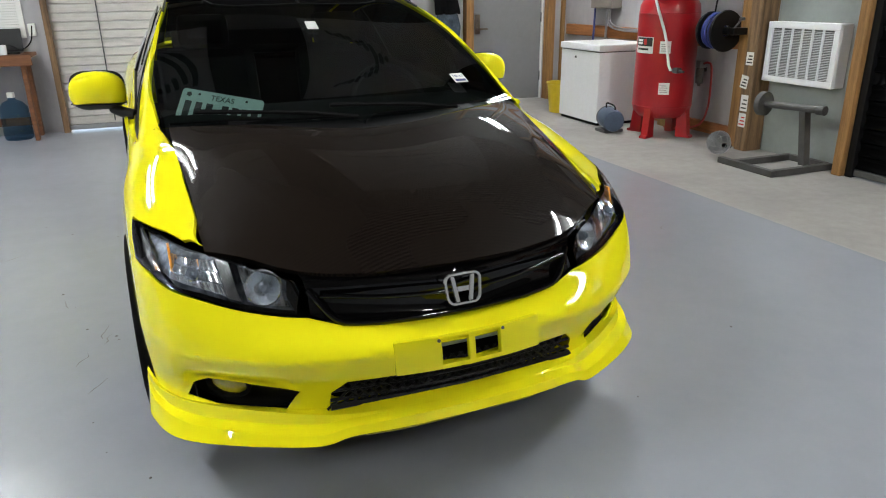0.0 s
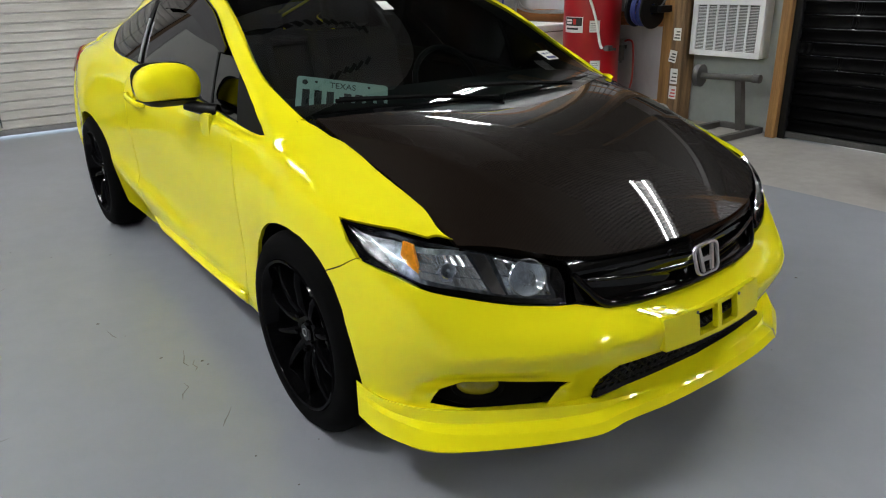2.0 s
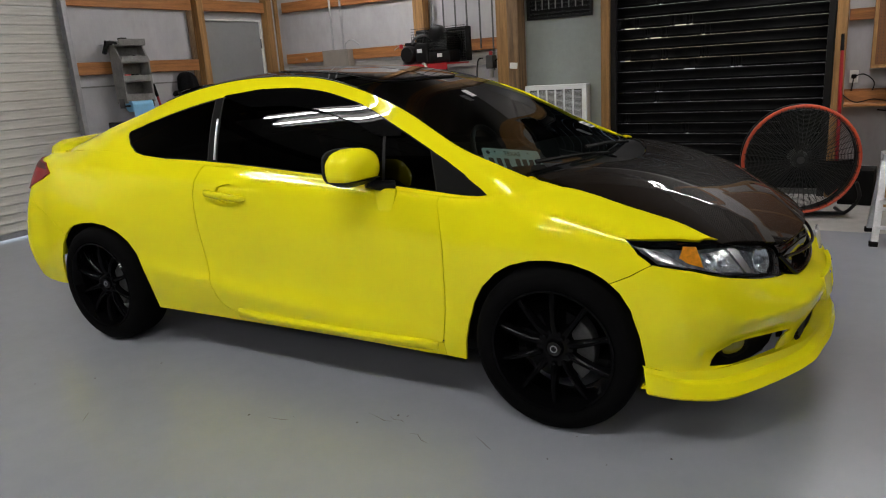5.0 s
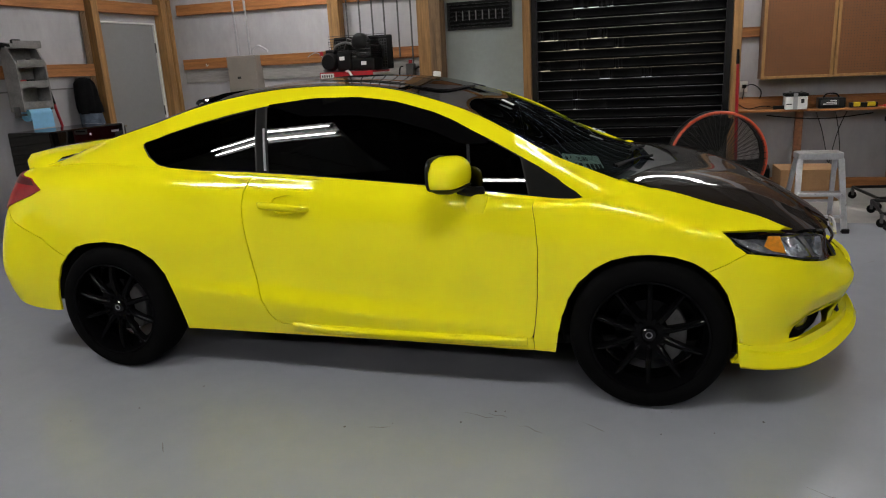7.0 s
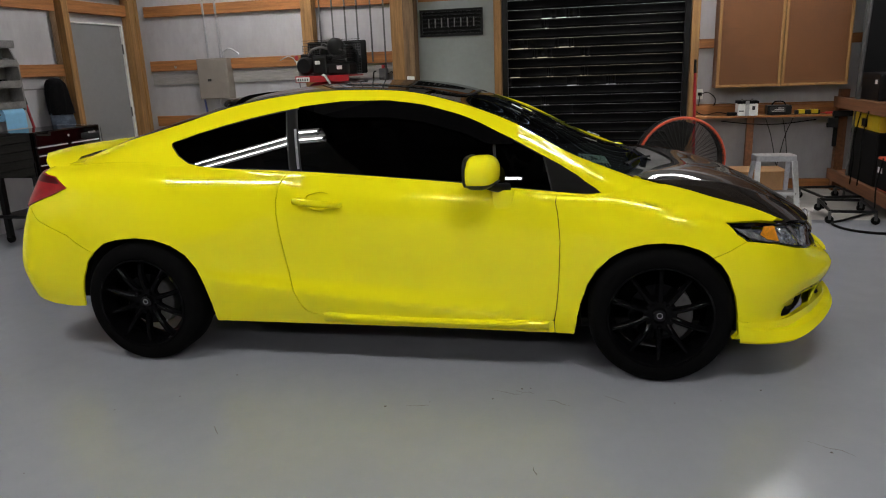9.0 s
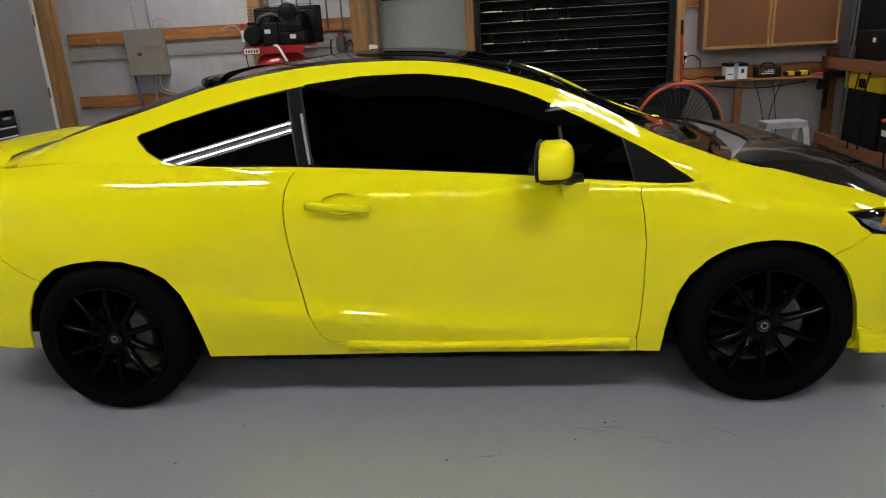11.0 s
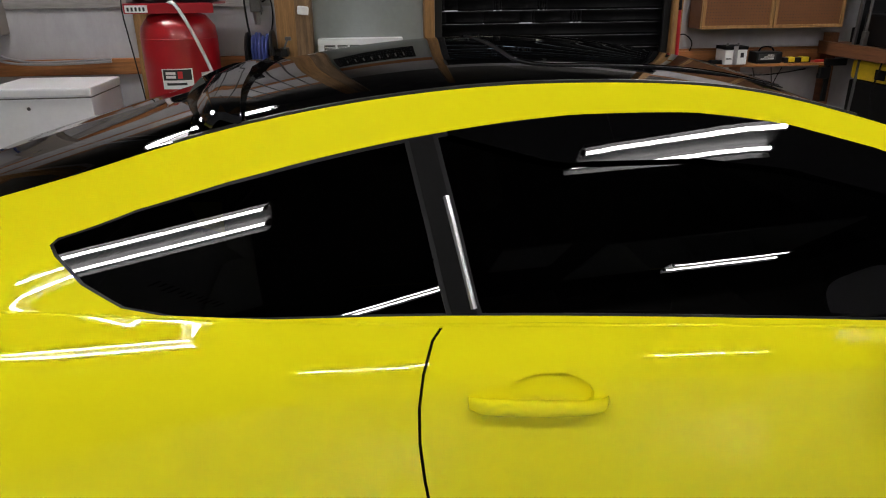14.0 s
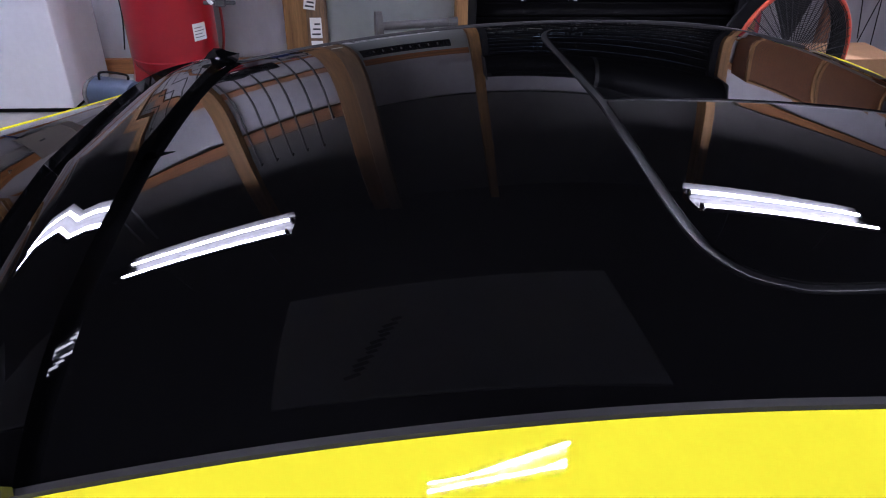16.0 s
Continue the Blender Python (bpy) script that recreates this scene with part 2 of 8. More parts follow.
# ---- building helpers ----
def part(name, bm, material, parent=None, label="", smooth=None):
    """Links a bmesh as one mesh object, under a thing or a part. smooth: edges sharper than that many degrees stay sharp."""
    me = bpy.data.meshes.new(name)
    bmesh.ops.recalc_face_normals(bm, faces=bm.faces)
    if smooth:
        for f in bm.faces:
            f.smooth = True
        for e in bm.edges:
            e.smooth = len(e.link_faces) == 2 and e.calc_face_angle(0.0) < radians(smooth)
    bm.to_mesh(me)
    bm.free()
    me.materials.append(M[material])
    ob = new(name, me)
    if parent:
        ob.parent = parent
    if label:
        tagged(ob, label)
    return ob


def thing(name, m, label, category, group="", kind=""):
    ob = new(name)
    ob.empty_display_size = 0.1
    ob.matrix_world = m
    return tagged(ob, label, category, group, kind)


def at(x=0, y=0, z=0, rz=0):
    return pose(x, y, z, 0, 0, rz)


def box(bm, lo, hi, bevel=0.0, m=None, seg=2):
    """A box between two corners, with rounded edges if bevel is given."""
    lo, hi = Vector(lo), Vector(hi)
    r = bmesh.ops.create_cube(bm, size=1.0)
    vs = r["verts"]
    for v in vs:
        v.co = Vector((lo[i] + (v.co[i] + 0.5) * (hi[i] - lo[i]) for i in range(3)))
    if bevel:
        es = list({e for v in vs for e in v.link_edges})
        b = bmesh.ops.bevel(bm, geom=es, offset=bevel, segments=seg, profile=0.6, affect="EDGES")
        vs = list({v for f in b["faces"] for v in f.verts} | {v for v in vs if v.is_valid})
    if m is not None:
        for v in vs:
            v.co = m @ v.co
    return bm


def frame_of(d):
    d = Vector(d).normalized()
    side = d.orthogonal().normalized()
    return side, d.cross(side)


def rod(bm, p0, p1, r, seg=12, r1=None, caps=True):
    """A straight round bar from p0 to p1."""
    p0, p1 = Vector(p0), Vector(p1)
    a, b = frame_of(p1 - p0)
    r1 = r if r1 is None else r1
    rings = [[bm.verts.new(p + q * (a * math.cos(t) + b * math.sin(t))) for t in np.linspace(0, 2 * math.pi, seg, endpoint=False)] for p, q in ((p0, r), (p1, r1))]
    for i in range(seg):
        bm.faces.new((rings[0][i], rings[0][(i + 1) % seg], rings[1][(i + 1) % seg], rings[1][i]))
    if caps:
        bm.faces.new(rings[0][::-1])
        bm.faces.new(rings[1])
    return bm


def hermite(pts, n):
    """A smooth curve through points, n steps between two."""
    p = [Vector(q) for q in pts]
    out = []
    for i in range(len(p) - 1):
        m0 = (p[i + 1] - p[max(i - 1, 0)]) * 0.5
        m1 = (p[min(i + 2, len(p) - 1)] - p[i]) * 0.5
        for k in range(n):
            t = k / n
            out.append((2 * t**3 - 3 * t**2 + 1) * p[i] + (t**3 - 2 * t**2 + t) * m0 + (-2 * t**3 + 3 * t**2) * p[i + 1] + (t**3 - t**2) * m1)
    return out + [p[-1]]


def pipe(bm, pts, r, seg=8, n=8, closed=False):
    """A round tube along a smooth curve through points."""
    c = hermite(list(pts) + ([pts[0]] if closed else []), n) if n else [Vector(p) for p in pts]
    rings, a = [], None
    for i, p in enumerate(c):
        d = (c[min(i + 1, len(c) - 1)] - c[max(i - 1, 0)]).normalized()
        a = (a - d * a.dot(d)).normalized() if a is not None and (a - d * a.dot(d)).length > 1e-4 else d.orthogonal().normalized()
        b = d.cross(a)
        rings.append([bm.verts.new(p + r * (a * math.cos(t) + b * math.sin(t))) for t in np.linspace(0, 2 * math.pi, seg, endpoint=False)])
    for u, v in zip(rings, rings[1:]):
        for i in range(seg):
            bm.faces.new((u[i], u[(i + 1) % seg], v[(i + 1) % seg], v[i]))
    bm.faces.new(rings[0][::-1])
    bm.faces.new(rings[-1])
    return bm


def lathe(bm, profile, seg=32, m=None, closed=False):
    """A body of turning about z: profile of (radius, height)."""
    m = m if m is not None else Matrix()
    rows = []
    for r, z in profile:
        rows.append([bm.verts.new(m @ Vector((r * math.cos(t), r * math.sin(t), z))) for t in np.linspace(0, 2 * math.pi, seg, endpoint=False)] if r > 1e-6 else [bm.verts.new(m @ Vector((0, 0, z)))])
    for u, v in zip(rows, rows[1:] + ([rows[0]] if closed else [])):
        for i in range(seg):
            j = (i + 1) % seg
            f = [u[i % len(u)], u[j % len(u)], v[j % len(v)], v[i % len(v)]]
            f = list(dict.fromkeys(f))
            if len(f) > 2:
                bm.faces.new(f)
    return bm


def slab(bm, outline, z0, z1, m=None, bevel=0.0):
    """A plate with a given outline in x, y between two heights."""
    m = m if m is not None else Matrix()
    lo = [bm.verts.new(m @ Vector((x, y, z0))) for x, y in outline]
    hi = [bm.verts.new(m @ Vector((x, y, z1))) for x, y in outline]
    n = len(lo)
    fs = [bm.faces.new(lo[::-1]), bm.faces.new(hi)] + [bm.faces.new((lo[i], lo[(i + 1) % n], hi[(i + 1) % n], hi[i])) for i in range(n)]
    if bevel:
        bmesh.ops.bevel(bm, geom=list(fs[1].edges), offset=bevel, segments=2, profile=0.6, affect="EDGES")
    return bm


def ROUND(x0, y0, x1, y1, r, n=5):
    """The outline of a rectangle with round corners."""
    out = []
    for cx, cy, a in ((x1 - r, y1 - r, 0), (x0 + r, y1 - r, 90), (x0 + r, y0 + r, 180), (x1 - r, y0 + r, 270)):
        out += [(cx + r * math.cos(radians(a + 90 * k / n)), cy + r * math.sin(radians(a + 90 * k / n))) for k in range(n + 1)]
    return out


def B():
    return bmesh.new()


def one(name, bm, material, label, category, m=None, group="", kind="", smooth=None):
    """A thing that is one mesh."""
    ob = part(name, bm, material, smooth=smooth)
    if m is not None:
        ob.matrix_world = m
    return tagged(ob, label, category, group, kind)


def wording(name, text, size, m, material, parent, label="", flat=0.0006):
    """Letters as a mesh, in the built-in font."""
    c = bpy.data.curves.new(name, "FONT")
    c.body, c.size, c.extrude, c.align_x, c.align_y = text, size, flat, "CENTER", "CENTER"
    tmp = bpy.data.objects.new(name, c)
    scene.collection.objects.link(tmp)
    me = bpy.data.meshes.new_from_object(tmp.evaluated_get(bpy.context.evaluated_depsgraph_get()))
    bpy.data.objects.remove(tmp)
    bpy.data.curves.remove(c)
    me.materials.clear()
    me.materials.append(M[material])
    ob = new(name, me)
    ob.parent = parent
    ob.matrix_local = m
    if label:
        tagged(ob, label)
    return ob

# ---- the workshop: floor, walls, ceiling ----
XW, XE, YS, YN, ZC = -8.5, 5.28, -5.5, 6.14, 4.2


def structure(name, bm, material, label, category="structure", smooth=None):
    return one(name, bm, material, label, category, kind="structure", smooth=smooth)


structure("floor", box(B(), (XW, YS, -0.15), (3.6, YN + 0.15, 0.0)), "epoxy", "grey epoxy painted workshop floor with scuffs", "floor")
structure("floor_concrete", box(B(), (3.6, YS, -0.15), (XE + 0.2, YN + 0.15, -0.002)), "concrete", "bare stained concrete floor strip along the wall", "floor")
structure("ground", box(B(), (-60, YN + 0.15, -0.3), (60, 120, -0.02)), "concrete", "pale concrete yard outside the roller door", "ground")
structure("yard", box(B(), (XE + 0.25, -60, -0.3), (60, YN + 0.1, -0.02)), "concrete", "pale concrete yard outside the shutter", "ground")
structure("ceiling", box(B(), (XW, YS, ZC), (XE + 0.2, YN + 0.15, ZC + 0.15)), "ceiling", "dark open workshop roof", "ceiling")
# pale faced batts fixed under parts of the roof, with unreadable print
for x0, y0, x1, y1 in ((-5.2, 3.2, -2.2, 5.7), (-7.6, -4.2, -5.6, -0.8), (-6.4, -0.3, -5.3, 0.5), (1.45, 0.8, 3.1, 3.3), (-1.5, 0.4, 0.55, 3.2)):
    structure("ceiling_batt", box(B(), (x0, y0, ZC - 0.06), (x1, y1, ZC - 0.002), 0.02), "ceiling_facing", "pale faced insulation batt under the roof", "insulation")
b = B()
for x0, y0, dx, dy, n in ((1.75, 2.75, 0.075, -0.03, 11), (0.05, 2.35, 0.075, 0.03, 6), (-1.2, 1.35, 0.09, 0.03, 14), (-4.9, 4.2, 0.12, 0.04, 16), (-4.6, 3.6, 0.12, 0.04, 12)):
    for k in range(n):
        box(b, (-0.022, -0.06, 0.0), (0.022, 0.06 - 0.04 * (k % 3 == 1), 0.004), 0.0, pose(x0 + dx * k, y0 + dy * k, ZC - 0.065, 0, 0, 25))
structure("ceiling_print", b, "ink", "dark unreadable print on the roof facing", "print")
# unseen closing walls, kept dark so the car windows reflect black
structure("wall_west", box(B(), (XW - 0.15, YS, 0), (XW, YN + 0.15, ZC)), "dim_wall", "unseen wall behind the camera, coloured dark for the reflections", "wall")
structure("wall_south", box(B(), (XW, YS - 0.15, 0), (XE + 0.2, YS, ZC)), "dim_wall", "unseen wall behind the camera, coloured dark for the reflections", "wall")

DX0, DX1, DZ = 3.93, 4.96, 2.12        # walk-in door
RX0, RX1, RZ = -0.80, 2.13, 2.75       # roller door in the north wall
SY0, SY1, SZ = -0.64, 1.37, 2.75       # roller shutter in the east wall
b = B()
for lo, hi in (((XW, YN, 0), (RX0, YN + 0.15, ZC)), ((RX0, YN, RZ), (RX1, YN + 0.15, ZC)), ((RX1, YN, 0), (DX0, YN + 0.15, ZC)),
               ((DX0, YN, DZ), (DX1, YN + 0.15, ZC)), ((DX1, YN, 0), (XE + 0.2, YN + 0.15, ZC))):
    box(b, lo, hi)
structure("wall_north", b, "insulation", "white vinyl-faced insulated wall between timber girts", "wall")
b = B()
for lo, hi in (((XE, YS, 0), (XE + 0.2, SY0, ZC)), ((XE, SY0, SZ), (XE + 0.2, SY1, ZC)), ((XE, SY1, 0), (XE + 0.2, YN, ZC))):
    box(b, lo, hi)
structure("wall_east", b, "insulation", "white vinyl-faced insulated wall between timber girts", "wall")


# added dark sheets above view: the upper wall's shade, for the roof's reflections
structure("upper_shade_board", box(B(), (XE - 0.03, YS, 3.02), (XE - 0.001, YN - 0.13, ZC - 0.001)), "dim_wall", "added dark sheet out of view, standing for the unlit upper wall", "wall")
structure("upper_shade_board", box(B(), (XW, YN - 0.03, 3.02), (XE - 0.04, YN - 0.001, ZC - 0.001)), "dim_wall", "added dark sheet out of view, standing for the unlit upper wall", "wall")


def timber(name, lo, hi, material, label, m=None):
    structure(name, box(B(), lo, hi, 0.004, m, 1), material, label, "timber")


# horizontal girts and upright posts of the east wall
for z in (0.90, 1.60, 2.27, 2.95):
    timber("wall_girt", (XE - 0.045, 2.66, z - 0.065), (XE - 0.002, YN - 0.14, z + 0.065), "wood_y", "orange pine girt along the white wall")
    timber("wall_girt", (XE - 0.045, YS, z - 0.05), (XE - 0.002, SY0 - 0.09, z + 0.05), "wood_y", "orange pine girt along the white wall")
timber("wall_girt", (XE - 0.05, YS, 0.0), (XE - 0.002, SY0 - 0.09, 0.11), "wood_y", "pine bottom board on the floor")
timber("wall_girt", (XE - 0.05, 2.66, 0.0), (XE - 0.002, YN - 0.14, 0.11), "wood_y", "pine bottom board on the floor")
timber("wall_post", (4.99, 2.50, 0), (5.14, 2.66, ZC), "wood_z", "square pine post beside the air compressor")
timber("wall_post", (4.93, 2.37, 0), (5.12, 2.497, ZC), "old_wood", "stained dark timber post with old labels")
timber("wall_post", (5.09, 3.66, 0), (XE - 0.047, 3.80, ZC), "wood_z", "pine post behind the air compressor")
timber("wall_post", (5.22, YN - 0.04, 0), (XE - 0.003, YN - 0.003, ZC), "wood_z", "pine corner post beside the steel door")
timber("wall_post", (4.93, SY1 + 0.003, 0), (5.10, SY1 + 0.085, ZC), "wood_z", "pine jamb of the black roller shutter")
timber("wall_post", (4.93, SY0 - 0.088, 0), (5.10, SY0 - 0.003, ZC), "wood_z", "pine jamb of the black roller shutter")
timber("wall_post", (5.14, 1.46, 2.19), (5.27, 2.36, 2.36), "wood_y", "pine header over the grey board")
# north wall
for z in (1.58, 2.27, 2.95):
    timber("wall_girt", (RX1 + 0.07, YN - 0.045, z - 0.065), (3.80, YN - 0.002, z + 0.065), "wood_x", "orange pine girt along the white wall")
for z in (2.27, 2.47, 2.95):
    timber("wall_girt", (3.93, YN - 0.09, z - 0.065), (4.96, YN - 0.002, z + 0.065), "wood_x", "pine header over the steel door")
timber("wall_post", (3.815, YN - 0.12, 0), (3.915, YN - 0.002, ZC), "wood_z", "pine post beside the steel door")
timber("wall_post", (4.975, YN - 0.12, 0), (5.075, YN - 0.002, ZC), "wood_z", "pine post beside the steel door")
timber("wall_post", (RX1 + 0.005, YN - 0.10, 0), (RX1 + 0.06, YN - 0.002, ZC), "conduit", "steel guide rail of the roller door")
timber("wall_post", (RX0 - 0.06, YN - 0.10, 0), (RX0 - 0.005, YN - 0.002, ZC), "old_wood", "dark jamb of the roller door")
structure("trim", box(B(), (2.2, YN - 0.012, 1.385), (3.80, YN - 0.001, 1.40)), "lead", "dark seam between insulation sheets", "trim")
structure("trim", box(B(), (XE - 0.022, 2.66, 1.365), (XE - 0.001, 6.0, 1.50), 0.003, None, 1), "grey_board", "weathered grey board under the girt", "trim")

# grey boarded bay that carries the room air conditioner
structure("wall_panel", box(B(), (5.12, 1.46, 0.0), (5.16, 2.365, 2.19)), "sheet", "grey bare boarded bay with tape marks", "wall")


def slat_mesh(name, length, pitch, depth, material, n=7, slots=()):
    """One curved slat of a roller door, along x, with rolled edges."""
    bm = B()
    prof = [(0.004, 0.0), (-depth * 0.8, pitch * 0.05), (-depth, pitch * 0.13), (-depth * 0.75, pitch * 0.22), (-depth * 0.15, pitch * 0.34), (0.0, pitch * 0.5), (-depth * 0.1, pitch * 0.75), (-depth * 0.5, pitch * 0.9)] + [(0.004, pitch * 0.96), (0.010, pitch * 0.99), (0.012, 0.0)]
    k = len(prof)
    cuts = [0.0] + [c for s in slots for c in s] + [length]
    for j, (x0, x1) in enumerate(zip(cuts, cuts[1:])):
        raise_ = 0.0075 if j % 2 else 0.0
        rows = [[bm.verts.new((x, y, max(z, raise_))) for y, z in prof] for x in (x0, x1)]
        for i in range(k):
            bm.faces.new((rows[0][i], rows[0][(i + 1) % k], rows[1][(i + 1) % k], rows[1][i]))
        bm.faces.new(rows[0])
        bm.faces.new(rows[1][::-1])
    bmesh.ops.recalc_face_normals(bm, faces=bm.faces)
    for f in bm.faces:
        f.smooth = len(f.verts) == 4
    me = bpy.data.meshes.new(name)
    bm.to_mesh(me)
    bm.free()
    me.materials.append(M[material])
    return me


def roller_door(name, m, length, pitch, depth, height, material, label, bottom=0.03, pinholes=False):
    door = thing(name, m, label, "roller door", kind="structure")
    me = slat_mesh("slat", length, pitch, depth, material)
    z, k, rnd = bottom + 0.05, 0, random.Random(7)
    while z < height:
        worn = me
        if pinholes and k % 3 != 1 and 0.5 < z < 2.3:
            x, slots = rnd.choice((0.03, 0.10, 0.38, 0.44)), []
            for _ in range(rnd.randint(3, 8)):
                w = rnd.choice((0.006, 0.008, 0.012, 0.02, 0.03, 0.11))
                slots.append((x, x + w))
                x += w + rnd.choice((0.012, 0.016, 0.03, 0.05, 0.30))
            worn = slat_mesh("slat", length, pitch, depth, material, slots=[s for s in slots if s[1] < length - 0.05])
        k += 1
        s = new("slat", worn)
        s.parent = door
        s.location = (0, 0, z)
        z += pitch
    part("bottom_bar", box(B(), (0, -0.03, bottom), (length, 0.02, bottom + 0.05), 0.006), "dark_steel" if material == "shutter_black" else "conduit", door)
    return door


roller_door("door_1", at(RX0, YN - 0.03, 0), RX1 - RX0, 0.088, 0.014, RZ, "shutter_white", "closed off-white steel roller door with daylight under it", 0.022)
roller_door("door_2", at(5.02, SY1, 0, -90), SY1 - SY0, 0.104, 0.020, SZ, "shutter_black", "closed black steel roller shutter with pinholes of daylight", 0.012, True)
for y in (SY0 + 0.002, SY1 - 0.062):
    structure("guide_rail", box(B(), (4.972, y, 0.0), (5.045, y + 0.06, SZ), 0.004), "satin_black", "black steel guide rail of the shutter", "rail")
b = lathe(B(), [(0.0, 0.0), (0.13, 0.0), (0.132, 0.004), (0.132, SY1 - SY0 - 0.004), (0.13, SY1 - SY0), (0.0, SY1 - SY0)], 36, Matrix.Translation((4.86, SY0, 2.52)) @ Matrix.Rotation(radians(-90), 4, "X"))
barrel = structure("shutter_barrel", b, "shutter_black", "black rolled curtain of the shutter on its barrel", "roller door", 40)
for y in (SY0 - 0.012, SY1 + 0.002):
    part("bracket", box(B(), (4.72, y, 2.38), (5.05, y + 0.010, 2.70), 0.004), "dark_steel", barrel)
part("strap", lathe(B(), [(0.133, 0.0), (0.138, 0.0), (0.138, 0.03), (0.133, 0.03)], 32, Matrix.Translation((4.86, 0.42, 2.52)) @ Matrix.Rotation(radians(-90), 4, "X"), True), "dark_steel", barrel)
b = B()
for k in range(3):
    rod(b, (-0.35 + 0.002 * k, YN - 0.062, 0.10), (-0.35 + 0.002 * k, YN - 0.062, 2.6), 0.004, 6)
one("pull_chain", b, "dark_steel", "thin dark pull chain hanging on the roller door", "chain")

# walk-in door
d = thing("door_3", at(DX0, YN, 0), "closed grey painted steel walk-in door with lever handle", "door", kind="structure")
part("door_leaf", box(B(), (0.02, 0.02, 0.008), (DX1 - DX0 - 0.02, 0.065, DZ - 0.02), 0.004), "door_grey", d)
b = B()
box(b, (0.001, -0.004, 0), (0.018, 0.10, DZ - 0.002)); box(b, (DX1 - DX0 - 0.018, -0.004, 0), (DX1 - DX0 - 0.001, 0.10, DZ - 0.002)); box(b, (0.001, -0.004, DZ - 0.018), (DX1 - DX0 - 0.001, 0.10, DZ - 0.002))
part("door_frame", b, "white_trim", d)
h = part("door_handle", rod(box(B(), (0.055, 0.003, 0.86), (0.125, 0.021, 1.10), 0.006), (0.09, 0.01, 0.925), (0.09, -0.045, 0.925), 0.014), "bronze", d, "worn bronze handle plate")
part("lever", box(B(), (0.075, -0.058, 0.912), (0.21, -0.036, 0.938), 0.008), "bronze", h)
for z in (0.3, 1.05, 1.82):
    part("hinge", rod(B(), (DX1 - DX0 - 0.02, 0.012, z - 0.06), (DX1 - DX0 - 0.02, 0.012, z + 0.06), 0.009, 10), "dark_steel", d)

# twin-tube fluorescent lamps
def tube_lamp():
    """A shop lamp: two bare tubes under a folded white reflector that throws their light down."""
    lamp = thing("fluorescent_lamp", Matrix(), "white twin-tube fluorescent ceiling lamp, lit", "ceiling lamp", "ceiling lamps")
    b = B()
    prof = [(-0.23, -0.035), (-0.21, 0.02), (-0.10, 0.055), (0.10, 0.055), (0.21, 0.02), (0.23, -0.035), (0.235, -0.035), (0.214, 0.024), (0.10, 0.085), (-0.10, 0.085), (-0.214, 0.024), (-0.235, -0.035)]
    rows = [[b.verts.new((x, y, z)) for x, z in prof] for y in (-0.77, 0.77)]
    for k in range(12):
        b.faces.new((rows[0][k], rows[0][(k + 1) % 12], rows[1][(k + 1) % 12], rows[1][k]))
    for r in rows:
        for q in ((0, 1, 10, 11), (1, 2, 9, 10), (2, 3, 8, 9), (3, 4, 7, 8), (4, 5, 6, 7)):
            b.faces.new([r[k] for k in q])
    bmesh.ops.recalc_face_normals(b, faces=b.faces)
    part("reflector", b, "fixture", lamp)
    for x in (-0.13, 0.13):
        part("tube", rod(B(), (x, -0.74, 0.0), (x, 0.74, 0.0), 0.019, 10), "tube", lamp)
        for y in (-0.75, 0.75):
            part("lamp_holder", box(B(), (x - 0.02, y - 0.012, -0.022), (x + 0.02, y + 0.012, 0.045), 0.004), "fixture", lamp)
    for y in (-0.45, 0.45):
        part("hanger", rod(B(), (0, y, 0.08), (0, y, ZC - 3.5), 0.004, 6), "steel", lamp)
    return lamp


lamp = tube_lamp()
# the lamp at (2.4, -4.6) is an added unseen fill, placed by floor brightness
LAMPS = [(3.95, -0.95), (3.95, 3.95), (-1.8, 3.6), (-2.0, -0.1), (2.4, -4.6), (-6.0, 1.7), (-6.0, -2.4)]
lamp.matrix_world = at(*LAMPS[0], 3.5)
for x, y in LAMPS[1:]:
    copy_thing(lamp, at(x, y, 3.5))

# ---- the car: smooth design surfaces through a few lines, cut into panels ----
CAR = at(0.812, 0.0, 0.027, 1.62)
WHEEL_Y, HUB_Z = (0.022, 2.650), 0.298


